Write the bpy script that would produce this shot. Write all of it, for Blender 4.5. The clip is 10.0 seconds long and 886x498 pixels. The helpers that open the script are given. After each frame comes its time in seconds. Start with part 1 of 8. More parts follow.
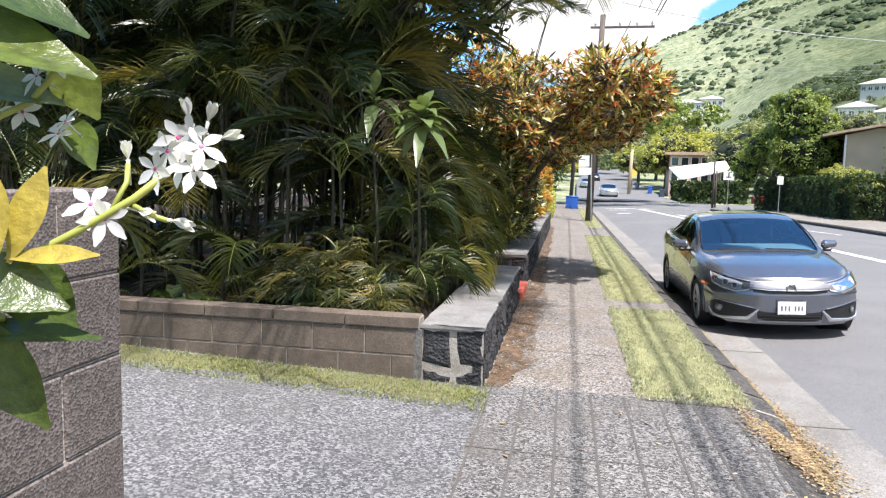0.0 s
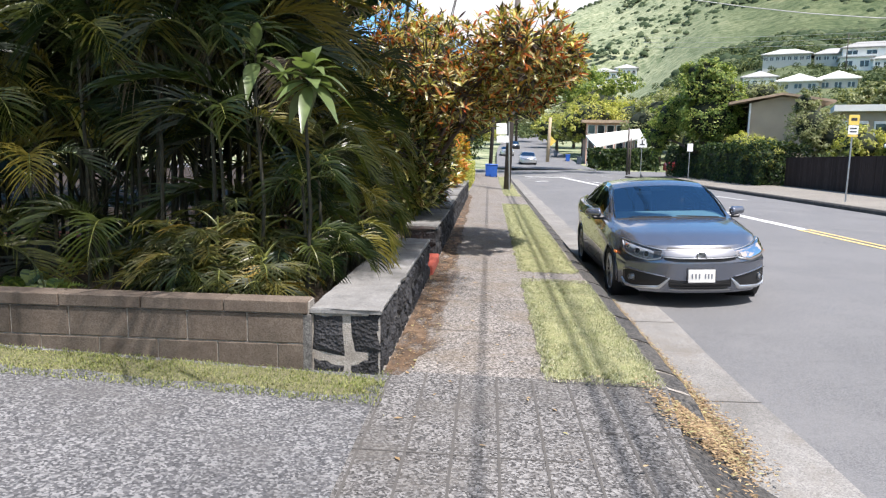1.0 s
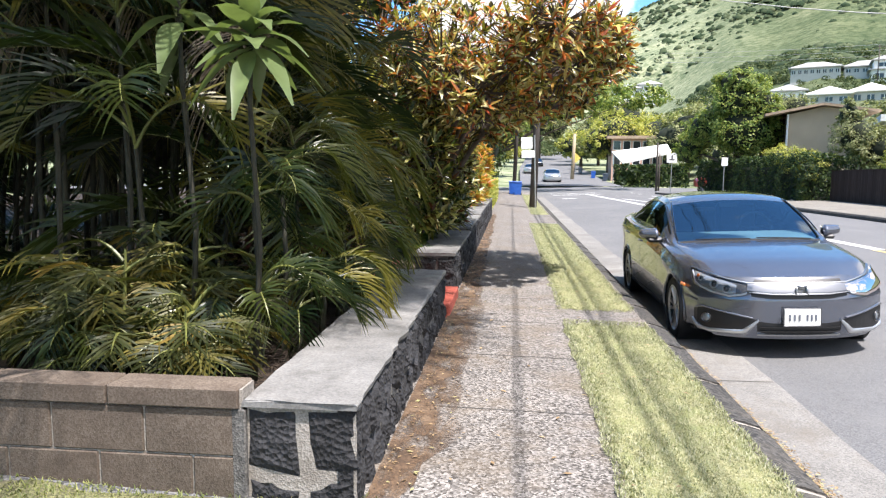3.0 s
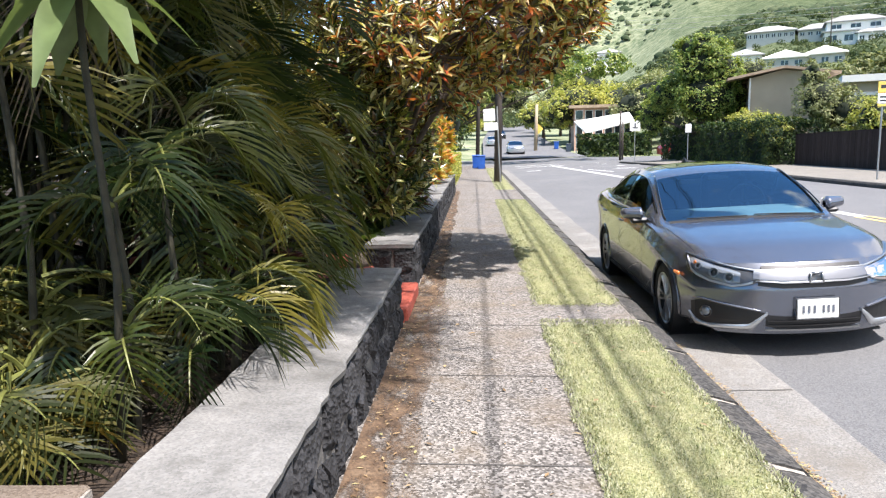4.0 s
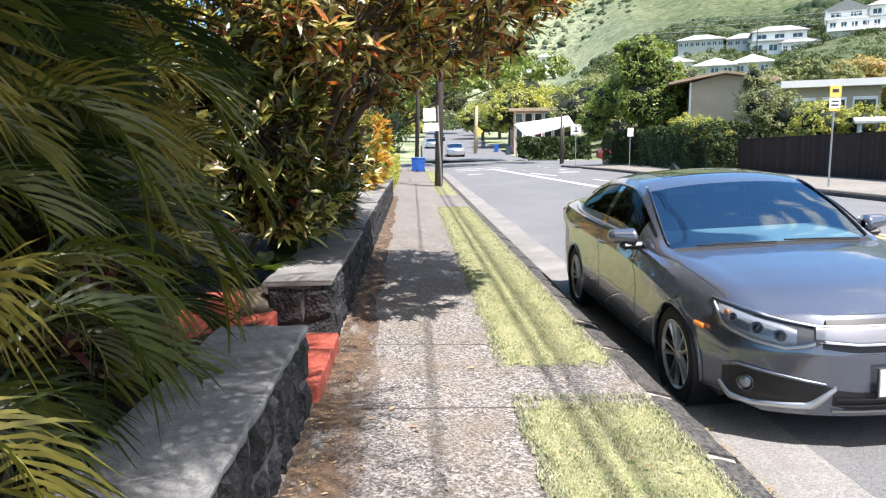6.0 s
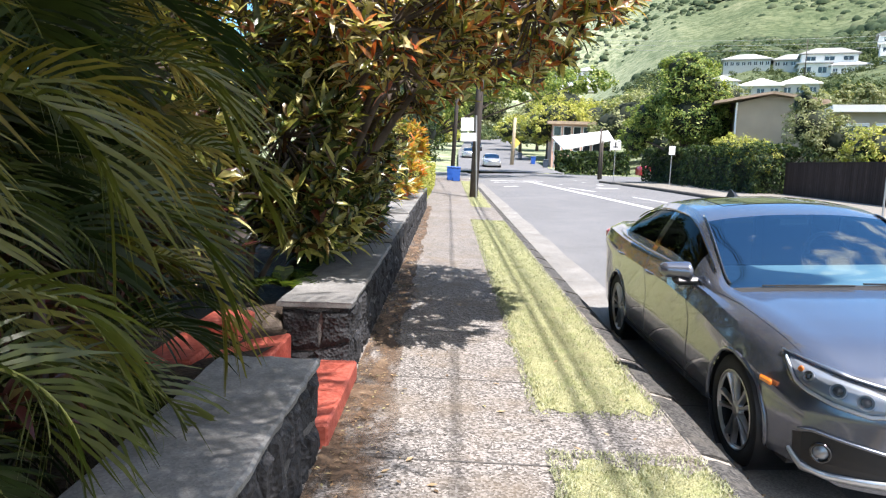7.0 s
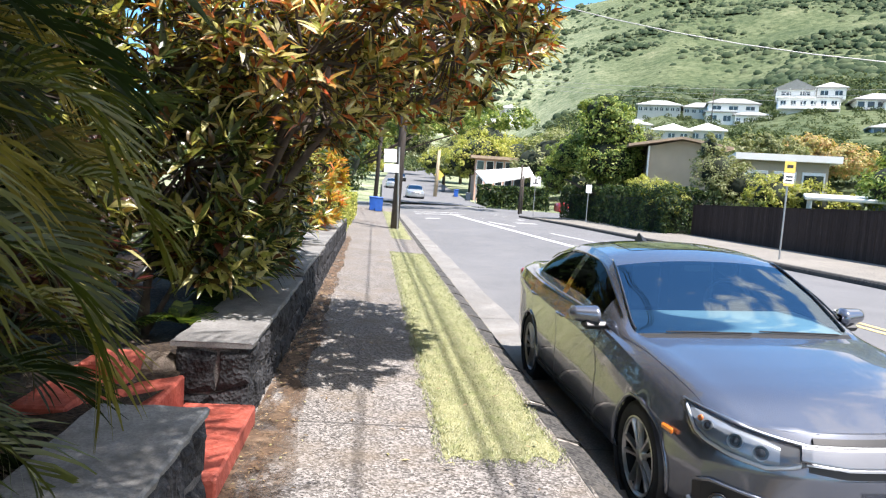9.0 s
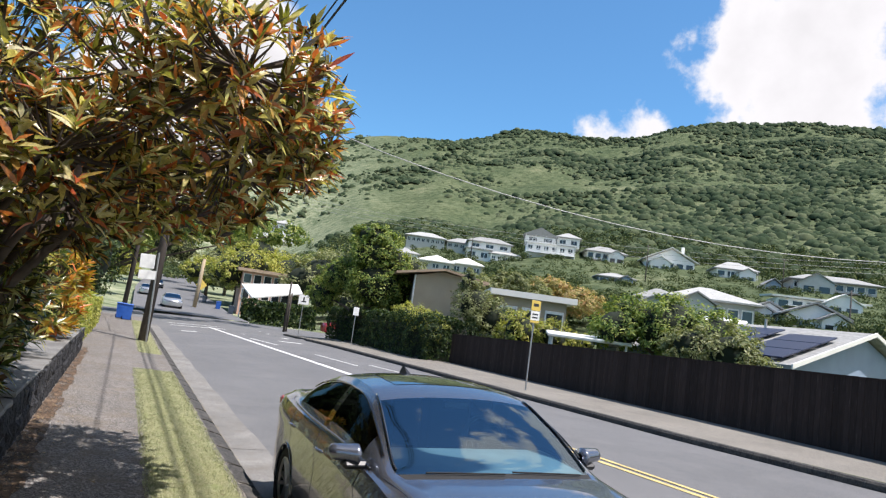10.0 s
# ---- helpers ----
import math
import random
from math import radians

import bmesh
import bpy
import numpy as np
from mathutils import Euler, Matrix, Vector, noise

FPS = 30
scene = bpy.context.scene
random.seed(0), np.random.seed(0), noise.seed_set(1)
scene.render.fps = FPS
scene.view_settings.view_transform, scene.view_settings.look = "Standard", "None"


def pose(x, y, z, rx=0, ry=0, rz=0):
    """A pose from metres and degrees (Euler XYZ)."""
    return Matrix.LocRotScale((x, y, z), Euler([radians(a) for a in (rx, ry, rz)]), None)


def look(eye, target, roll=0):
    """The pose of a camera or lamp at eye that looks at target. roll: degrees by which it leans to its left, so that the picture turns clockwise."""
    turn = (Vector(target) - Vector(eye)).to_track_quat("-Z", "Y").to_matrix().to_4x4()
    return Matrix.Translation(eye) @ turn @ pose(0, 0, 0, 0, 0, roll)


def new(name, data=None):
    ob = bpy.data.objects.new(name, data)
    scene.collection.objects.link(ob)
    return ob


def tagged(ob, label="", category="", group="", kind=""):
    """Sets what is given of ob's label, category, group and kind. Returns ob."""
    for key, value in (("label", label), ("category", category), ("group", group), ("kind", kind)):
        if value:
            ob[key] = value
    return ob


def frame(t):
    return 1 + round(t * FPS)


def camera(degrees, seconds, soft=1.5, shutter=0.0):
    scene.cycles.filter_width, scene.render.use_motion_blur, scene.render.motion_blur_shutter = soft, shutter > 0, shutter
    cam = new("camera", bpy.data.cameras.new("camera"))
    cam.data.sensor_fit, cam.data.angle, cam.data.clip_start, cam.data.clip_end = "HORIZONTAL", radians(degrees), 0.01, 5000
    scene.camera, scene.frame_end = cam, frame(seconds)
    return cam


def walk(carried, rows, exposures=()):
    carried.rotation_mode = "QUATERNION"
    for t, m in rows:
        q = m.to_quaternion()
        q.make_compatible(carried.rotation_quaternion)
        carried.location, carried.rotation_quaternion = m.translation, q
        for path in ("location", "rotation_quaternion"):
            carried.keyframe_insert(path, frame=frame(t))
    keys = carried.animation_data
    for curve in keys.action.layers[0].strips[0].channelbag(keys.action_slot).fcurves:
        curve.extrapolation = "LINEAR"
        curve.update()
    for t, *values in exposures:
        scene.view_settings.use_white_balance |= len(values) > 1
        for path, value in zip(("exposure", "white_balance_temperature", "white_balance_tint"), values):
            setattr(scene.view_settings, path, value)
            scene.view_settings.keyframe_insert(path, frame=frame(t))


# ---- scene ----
from mathutils.bvhtree import BVHTree

cam = camera(66.0, 10.0, soft=1.25)
PATH = [
    (0, (0.126, 0.486, 1.489), (-0.227, 2.444, 1.293), 1.4),
    (0.5, (0.154, 0.666, 1.467), (0.123, 2.63, 1.093), 1.2),
    (1, (0.256, 0.978, 1.484), (0.128, 2.954, 1.203), 1.1),
    (1.5, (0.281, 1.31, 1.459), (0.13, 3.287, 1.202), -1.1),
    (2, (0.267, 1.784, 1.495), (0.128, 3.772, 1.32), 2.5),
    (2.2, (0.224, 1.923, 1.473), (-0.022, 3.901, 1.313), 0.8),
    (3.3, (0.177, 3.041, 1.371), (-0.003, 5.017, 1.119), 0.4),
    (3.5, (0.199, 3.248, 1.395), (0.025, 5.223, 1.133), 0.4),
    (4, (0.176, 3.718, 1.409), (0.078, 5.693, 1.109), -1.4),
    (4.5, (0.199, 4.179, 1.382), (0.201, 6.16, 1.102), -0.8),
    (5, (0.189, 4.6, 1.388), (0.259, 6.581, 1.118), -3.2),
    (5.2, (0.195, 4.751, 1.4), (0.264, 6.732, 1.133), -0.9),
    (6.3, (0.127, 5.667, 1.386), (0.214, 7.635, 1.041), -0.6),
    (6.5, (0.111, 5.743, 1.396), (0.191, 7.705, 1.018), 0.2),
    (7, (0.162, 5.931, 1.426), (0.15, 7.912, 1.153), 1.7),
    (7.5, (0.164, 5.963, 1.439), (0.134, 7.95, 1.212), 1.8),
    (8, (0.166, 5.976, 1.444), (0.171, 7.964, 1.224), 1.3),
    (8.5, (0.177, 6.03, 1.439), (0.268, 8.015, 1.214), 2.0),
    (9, (0.241, 6.037, 1.481), (0.452, 8.018, 1.306), 3.9),
    (9.5, (0.254, 6.054, 1.539), (0.738, 7.993, 1.617), 7.9),
    (10, (0.263, 6.179, 1.55), (1.077, 7.99, 1.79), 7.9),
]
EXPOSURES = [(0.0, 1.15), (0.5, 0.87), (1.0, 0.92), (2.2, 1.08), (3.5, 1.2), (5.0, 1.2), (6.5, 1.32), (8.0, 1.38), (9.0, 1.3), (9.5, 0.98), (10.0, 0.52)]
walk(cam, [(t, look(eye, target, roll)) for t, eye, target, roll in PATH], [(t, stops, 6450, 15) for t, stops in EXPOSURES])

# ---- light ----
SUN = Vector((0.262, -0.28, 0.923)).normalized()
world = bpy.data.worlds.new("world")
scene.world = world
world.use_nodes = True
wn, wl = world.node_tree.nodes, world.node_tree.links
wn.clear()
sky = wn.new("ShaderNodeTexSky")
sky.sky_type, sky.sun_disc = "NISHITA", False
sky.sun_elevation = math.asin(SUN.z)
sky.sun_rotation = math.atan2(SUN.x, SUN.y)
sky.air_density, sky.dust_density, sky.ozone_density = 1.0, 0.4, 2.0
bg = wn.new("ShaderNodeBackground")
bg.inputs["Strength"].default_value = 0.106
wo = wn.new("ShaderNodeOutputWorld")
# a cumulus bank stands over the ridge
wc = wn.new("ShaderNodeTexCoord")


def sky_math(op, a, b, c=None):
    n = wn.new("ShaderNodeMath")
    n.operation = op
    for slot, v in enumerate((a, b, c)):
        if v is None:
            continue
        if hasattr(v, "is_output"):
            wl.new(v, n.inputs[slot])
        else:
            n.inputs[slot].default_value = v
    return n.outputs[0]


def near_to(az, el, gain, edge):
    d = wn.new("ShaderNodeVectorMath")
    d.operation = "DOT_PRODUCT"
    wl.new(wc.outputs["Generated"], d.inputs[0])
    a, e = radians(az), radians(el)
    d.inputs[1].default_value = (math.sin(a) * math.cos(e), math.cos(a) * math.cos(e), math.sin(e))
    return sky_math("MULTIPLY", sky_math("SUBTRACT", d.outputs["Value"], math.cos(radians(edge))), gain)


cn = wn.new("ShaderNodeTexNoise")
cn.inputs["Scale"].default_value, cn.inputs["Detail"].default_value, cn.inputs["Roughness"].default_value = 9.0, 9, 0.58
wl.new(wc.outputs["Generated"], cn.inputs["Vector"])
bank = sky_math("MAXIMUM", near_to(60, 25, 9.0, 15.0), near_to(38.6, 17.3, 130.0, 3.4))
bank = sky_math("MAXIMUM", bank, near_to(150, 42, 0.9, 48))
bank = sky_math("MAXIMUM", bank, near_to(70, 58, 5.0, 10))
bank = sky_math("MAXIMUM", bank, near_to(2, 17, 70.0, 9.0))
dens = sky_math("ADD", bank, sky_math("MULTIPLY", sky_math("SUBTRACT", cn.outputs["Fac"], 0.5), 1.5))
cm = wn.new("ShaderNodeMapRange")
cm.interpolation_type = "SMOOTHSTEP"
wl.new(dens, cm.inputs[0])
cm.inputs[1].default_value, cm.inputs[2].default_value = -0.05, 0.16
shade = wn.new("ShaderNodeMapRange")
wl.new(dens, shade.inputs[0])
shade.inputs[1].default_value, shade.inputs[2].default_value, shade.inputs[3].default_value, shade.inputs[4].default_value = 0.1, 1.2, 6.6, 4.6
cmix = wn.new("ShaderNodeMix")
cmix.data_type = "RGBA"
wl.new(cm.outputs[0], cmix.inputs[0])
tint = wn.new("ShaderNodeMix")
tint.data_type, tint.blend_type = "RGBA", "MULTIPLY"
tint.inputs[0].default_value, tint.inputs[7].default_value = 1.0, (0.67, 1.10, 1.26, 1)
wl.new(sky.outputs[0], tint.inputs[6])
wl.new(tint.outputs[2], cmix.inputs[6])
wl.new(shade.outputs[0], cmix.inputs[7])
wl.new(cmix.outputs[2], bg.inputs[0])
wl.new(bg.outputs[0], wo.inputs[0])
sun = new("sun", bpy.data.lights.new("sun", "SUN"))
sun.data.energy, sun.data.angle, sun.data.color = 5.0, radians(0.5), (1.0, 0.965, 0.92)
sun.matrix_world = look(SUN * 50, (0, 0, 0))

# ---- materials ----


def nodes_of(name):
    m = bpy.data.materials.new(name)
    m.use_nodes = True
    nt = m.node_tree
    b = nt.nodes["Principled BSDF"]
    return m, nt, b


def ramp(nt, fac, stops):
    r = nt.nodes.new("ShaderNodeValToRGB")
    e = r.color_ramp.elements
    while len(e) < len(stops):
        e.new(0.5)
    for k, (p, c) in zip(e, stops):
        k.position, k.color = p, (*c, 1)
    nt.links.new(fac, r.inputs[0])
    return r.outputs[0]


def world_coords(nt, scale=(1, 1, 1)):
    g = nt.nodes.new("ShaderNodeNewGeometry")
    mp = nt.nodes.new("ShaderNodeMapping")
    mp.inputs["Scale"].default_value = scale
    nt.links.new(g.outputs["Position"], mp.inputs[0])
    return mp.outputs[0]


def noise_tex(nt, vec, scale, detail=4, rough=0.55):
    n = nt.nodes.new("ShaderNodeTexNoise")
    n.inputs["Scale"].default_value, n.inputs["Detail"].default_value, n.inputs["Roughness"].default_value = scale, detail, rough
    nt.links.new(vec, n.inputs["Vector"])
    return n.outputs["Fac"]


def mix(nt, fac, a, b, mode="MIX"):
    x = nt.nodes.new("ShaderNodeMix")
    x.data_type, x.blend_type = "RGBA", mode
    for slot, v in ((0, fac), (6, a), (7, b)):
        if hasattr(v, "is_output"):
            nt.links.new(v, x.inputs[slot])
        elif slot == 0:
            x.inputs[slot].default_value = v
        else:
            x.inputs[slot].default_value = (*v, 1)
    return x.outputs[2]


def bump(nt, b, height, strength=0.4, dist=0.01):
    u = nt.nodes.new("ShaderNodeBump")
    u.inputs["Strength"].default_value, u.inputs["Distance"].default_value = strength, dist
    nt.links.new(height, u.inputs["Height"])
    nt.links.new(u.outputs[0], b.inputs["Normal"])


def plain(name, color, rough=0.5, metal=0.0, coat=0.0, var=0.12, scale=6.0, bumpy=0.0):
    """A paint, plastic or metal with slight unevenness."""
    m, nt, b = nodes_of(name)
    n = noise_tex(nt, world_coords(nt), scale, 5)
    c = ramp(nt, n, [(0.3, [x * (1 - var) for x in color]), (0.7, [min(1, x * (1 + var)) for x in color])])
    nt.links.new(c, b.inputs["Base Color"])
    b.inputs["Roughness"].default_value, b.inputs["Metallic"].default_value, b.inputs["Coat Weight"].default_value = rough, metal, coat
    if bumpy:
        bump(nt, b, noise_tex(nt, world_coords(nt), scale * 12, 6), bumpy, 0.01)
    return m


def grainy(name, dark, mid, light, grain=90, stain=None, stain_scale=0.8, bumpy=0.5, rough=0.9, big=0.25):
    """Exposed aggregate, asphalt and concrete: grain, and broad stains."""
    m, nt, b = nodes_of(name)
    p = world_coords(nt)
    v = nt.nodes.new("ShaderNodeTexVoronoi")
    v.inputs["Scale"].default_value = grain
    nt.links.new(p, v.inputs["Vector"])
    sep = nt.nodes.new("ShaderNodeSeparateColor")
    nt.links.new(v.outputs["Color"], sep.inputs[0])
    c = ramp(nt, sep.outputs[0], [(0.0, dark), (0.45, mid), (1.0, light)])
    n = noise_tex(nt, p, stain_scale, 6, 0.65)
    low = ramp(nt, n, [(0.3, (1 - big,) * 3), (0.7, (1 + big * 0.3,) * 3)])
    c = mix(nt, 1.0, c, low, "MULTIPLY")
    if stain:
        s = ramp(nt, noise_tex(nt, p, stain_scale * 2.3, 7, 0.7), [(0.48, (0, 0, 0)), (0.7, (0.8,) * 3)])
        c = mix(nt, s, c, stain)
    nt.links.new(c, b.inputs["Base Color"])
    b.inputs["Roughness"].default_value = rough
    b.inputs["Specular IOR Level"].default_value = 0.25
    bump(nt, b, v.outputs["Distance"], bumpy, 0.006)
    return m


def leafy(name, stops, rough=0.45, through_light=0.35, source="island", spec=0.5, veins=0.0):
    """Leaves: one colour of the ramp for each leaf or object, some light let through."""
    m, nt, b = nodes_of(name)
    if source == "island":
        g = nt.nodes.new("ShaderNodeNewGeometry")
        r = g.outputs["Random Per Island"]
    else:
        o = nt.nodes.new("ShaderNodeObjectInfo")
        r = o.outputs["Random"]
    c = ramp(nt, r, stops)
    n = ramp(nt, noise_tex(nt, world_coords(nt), 9, 3), [(0.3, (0.7,) * 3), (0.7, (1.15,) * 3)])
    c = mix(nt, 1.0, c, n, "MULTIPLY")
    if veins:
        fine = noise_tex(nt, world_coords(nt, (1, 1, 1)), 55, 4, 0.6)
        c = mix(nt, 1.0, c, ramp(nt, fine, [(0.3, (1 - veins,) * 3), (0.7, (1 + veins * 0.5,) * 3)]), "MULTIPLY")
        bump(nt, b, fine, 0.5, 0.006)
    nt.links.new(c, b.inputs["Base Color"])
    b.inputs["Roughness"].default_value, b.inputs["Specular IOR Level"].default_value = rough, spec
    t = nt.nodes.new("ShaderNodeBsdfTranslucent")
    w = mix(nt, 1.0, c, (1.35, 1.4, 0.75), "MULTIPLY")
    nt.links.new(w, t.inputs["Color"])
    s = nt.nodes.new("ShaderNodeMixShader")
    s.inputs[0].default_value = through_light
    nt.links.new(b.outputs[0], s.inputs[1])
    nt.links.new(t.outputs[0], s.inputs[2])
    nt.links.new(s.outputs[0], nt.nodes["Material Output"].inputs["Surface"])
    return m


def glassy(name, tint, rough=0.0, ior=1.5, coat=(1.0, 1.0, 1.0)):
    m, nt, b = nodes_of(name)
    nt.nodes.remove(b)
    f = nt.nodes.new("ShaderNodeFresnel")
    f.inputs[0].default_value = ior
    t = nt.nodes.new("ShaderNodeBsdfTransparent")
    t.inputs[0].default_value = (*tint, 1)
    g = nt.nodes.new("ShaderNodeBsdfGlossy")
    g.inputs["Roughness"].default_value = rough
    g.inputs["Color"].default_value = (*coat, 1)
    s = nt.nodes.new("ShaderNodeMixShader")
    nt.links.new(f.outputs[0], s.inputs[0])
    nt.links.new(t.outputs[0], s.inputs[1])
    nt.links.new(g.outputs[0], s.inputs[2])
    nt.links.new(s.outputs[0], nt.nodes["Material Output"].inputs["Surface"])
    return m


def streaked(name, base, streak, scale=(7, 7, 0.7), rough=0.8):
    """Boards with streaks that run down them."""
    m, nt, b = nodes_of(name)
    o = nt.nodes.new("ShaderNodeObjectInfo")
    n = noise_tex(nt, world_coords(nt, scale), 4, 6, 0.65)
    c = ramp(nt, n, [(0.35, base), (0.62, [x * 1.5 for x in base]), (0.8, streak)])
    k = ramp(nt, o.outputs["Random"], [(0, (0.75,) * 3), (1, (1.2,) * 3)])
    nt.links.new(mix(nt, 1.0, c, k, "MULTIPLY"), b.inputs["Base Color"])
    b.inputs["Roughness"].default_value = rough
    b.inputs["Specular IOR Level"].default_value = 0.2
    bump(nt, b, n, 0.3, 0.01)
    return m


def stone_mat(name, dark, light, rough=0.9, source="object"):
    m, nt, b = nodes_of(name)
    p = world_coords(nt)
    n = noise_tex(nt, p, 14, 8, 0.7)
    c = ramp(nt, n, [(0.3, dark), (0.62, light), (0.8, [x * 1.7 for x in light])])
    o = nt.nodes.new("ShaderNodeObjectInfo")
    k = ramp(nt, o.outputs["Random"], [(0, (0.65,) * 3), (1, (1.3,) * 3)])
    nt.links.new(mix(nt, 1.0, c, k, "MULTIPLY"), b.inputs["Base Color"])
    b.inputs["Roughness"].default_value = rough
    v = nt.nodes.new("ShaderNodeTexVoronoi")
    v.inputs["Scale"].default_value = 45
    nt.links.new(p, v.inputs["Vector"])
    bump(nt, b, mix(nt, 0.5, n, v.outputs["Distance"]), 0.9, 0.03)
    return m


AGG = grainy("aggregate_walk", (0.05, 0.045, 0.04), (0.15, 0.138, 0.126), (0.34, 0.315, 0.29), 85, (0.15, 0.12, 0.088), 0.7, 0.5)
DRIVE = grainy("aggregate_drive", (0.05, 0.05, 0.053), (0.098, 0.098, 0.101), (0.25, 0.248, 0.245), 80, (0.095, 0.092, 0.09), 0.6, 0.5)
ASPHALT = grainy("asphalt", (0.10, 0.10, 0.103), (0.135, 0.135, 0.137), (0.18, 0.18, 0.178), 140, (0.165, 0.163, 0.162), 0.25, 0.3, 0.85, 0.15)
GUTTER = grainy("gutter_concrete", (0.155, 0.15, 0.14), (0.215, 0.208, 0.195), (0.28, 0.27, 0.25), 120, (0.15, 0.135, 0.115), 0.9, 0.3, 0.9, 0.35)
CAP = grainy("cap_concrete", (0.185, 0.182, 0.174), (0.225, 0.22, 0.21), (0.265, 0.26, 0.248), 120, (0.095, 0.092, 0.085), 1.4, 0.10, 0.9, 0.40)
FARWALK = grainy("far_walk_concrete", (0.15, 0.14, 0.12), (0.20, 0.185, 0.16), (0.26, 0.24, 0.21), 60, (0.22, 0.20, 0.17), 0.5, 0.3)
KERB = grainy("kerb_stone", (0.025, 0.025, 0.026), (0.055, 0.053, 0.05), (0.10, 0.096, 0.09), 60, (0.11, 0.10, 0.085), 2.0, 0.6)
CMU = grainy("concrete_block", (0.098, 0.075, 0.057), (0.14, 0.110, 0.085), (0.18, 0.147, 0.118), 170, (0.07, 0.052, 0.040), 1.3, 0.14, 0.92, 0.5)
CMU_GREY = grainy("grey_concrete_block", (0.075, 0.063, 0.057), (0.135, 0.115, 0.105), (0.19, 0.165, 0.15), 150, (0.085, 0.07, 0.062), 1.5, 0.35)
MORTAR = grainy("mortar", (0.09, 0.087, 0.082), (0.14, 0.134, 0.125), (0.20, 0.19, 0.178), 120, (0.03, 0.03, 0.03), 3.5, 0.4)
PALE_MORTAR = grainy("pale_mortar", (0.24, 0.22, 0.19), (0.33, 0.30, 0.265), (0.42, 0.39, 0.35), 120, (0.20, 0.175, 0.15), 3.0, 0.4)
LAVA = stone_mat("lava_rock", (0.010, 0.010, 0.011), (0.034, 0.034, 0.037))
RED = grainy("red_painted_concrete", (0.37, 0.075, 0.048), (0.45, 0.10, 0.066), (0.52, 0.14, 0.098), 60, (0.28, 0.075, 0.055), 2.0, 0.25, 0.75)
SOIL = grainy("soil", (0.012, 0.009, 0.007), (0.035, 0.026, 0.02), (0.07, 0.05, 0.035), 50, (0.05, 0.035, 0.022), 2.0, 0.9)
APRON = grainy("aggregate_apron", (0.037, 0.036, 0.035), (0.105, 0.10, 0.096), (0.26, 0.252, 0.242), 85, (0.10, 0.092, 0.082), 0.7, 0.5)
GRASS_SOIL = grainy("turf_thatch", (0.15, 0.15, 0.068), (0.26, 0.255, 0.125), (0.36, 0.35, 0.20), 130, (0.17, 0.20, 0.07), 3.0, 0.8)
GRASS = leafy("grass_blade", [(0, (0.125, 0.15, 0.07)), (0.35, (0.245, 0.262, 0.135)), (0.75, (0.35, 0.352, 0.215)), (1, (0.47, 0.455, 0.33))], 0.6, 0.25)
LITTER = leafy("dry_litter", [(0, (0.11, 0.07, 0.035)), (0.4, (0.25, 0.165, 0.085)), (0.8, (0.39, 0.285, 0.16)), (1, (0.33, 0.32, 0.14))], 0.7, 0.12)
# Base colour darkened so that the leaflets carry the clump's shade.
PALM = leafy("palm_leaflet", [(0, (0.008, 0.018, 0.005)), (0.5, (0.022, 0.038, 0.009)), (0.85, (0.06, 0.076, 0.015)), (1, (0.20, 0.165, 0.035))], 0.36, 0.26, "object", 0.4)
PALM_GOLD = leafy("golden_palm_leaflet", [(0, (0.030, 0.046, 0.010)), (0.5, (0.080, 0.092, 0.019)), (1, (0.25, 0.20, 0.04))], 0.4, 0.34, "object", 0.35)
PALM_DRY = leafy("dry_palm_leaflet", [(0, (0.06, 0.045, 0.028)), (0.6, (0.13, 0.10, 0.065)), (1, (0.24, 0.19, 0.12))], 0.6, 0.2, "object")
STALK = plain("palm_stalk", (0.13, 0.14, 0.035), 0.45, 0, 0, 0.3, 8)
CANE = plain("palm_cane", (0.036, 0.033, 0.020), 0.8, 0, 0, 0.5, 12, 0.4)
CROTON = leafy("croton_leaf", [(0, (0.045, 0.018, 0.013)), (0.18, (0.055, 0.06, 0.017)), (0.30, (0.18, 0.19, 0.04)), (0.43, (0.36, 0.35, 0.08)), (0.50, (0.40, 0.075, 0.028)), (0.66, (0.60, 0.23, 0.06)), (0.74, (0.50, 0.43, 0.12)), (0.88, (0.72, 0.62, 0.28)), (1, (0.86, 0.81, 0.54))], 0.25, 0.42, "island", 0.9, 0.35)
CROTON_GREEN = leafy("dark_croton_leaf", [(0, (0.022, 0.035, 0.012)), (0.35, (0.06, 0.09, 0.024)), (0.52, (0.12, 0.035, 0.018)), (0.68, (0.22, 0.24, 0.05)), (0.86, (0.44, 0.40, 0.12)), (1, (0.66, 0.60, 0.30))], 0.26, 0.4, "island", 0.8, 0.35)
CROTON_DARK = leafy("maroon_croton_leaf", [(0, (0.018, 0.02, 0.01)), (0.5, (0.06, 0.026, 0.02)), (0.85, (0.13, 0.03, 0.03)), (1, (0.32, 0.24, 0.10))], 0.3, 0.3, "island", 0.6)
# Brighter copy of the palm leaflet, with sunlight put into its colour.
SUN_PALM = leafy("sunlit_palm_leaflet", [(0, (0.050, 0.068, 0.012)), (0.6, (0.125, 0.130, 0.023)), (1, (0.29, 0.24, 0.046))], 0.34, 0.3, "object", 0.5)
LADY = leafy("lady_palm_leaflet", [(0, (0.022, 0.032, 0.008)), (0.45, (0.062, 0.068, 0.014)), (0.85, (0.15, 0.128, 0.026)), (1, (0.30, 0.195, 0.04))], 0.55, 0.35, "object", 0.4)
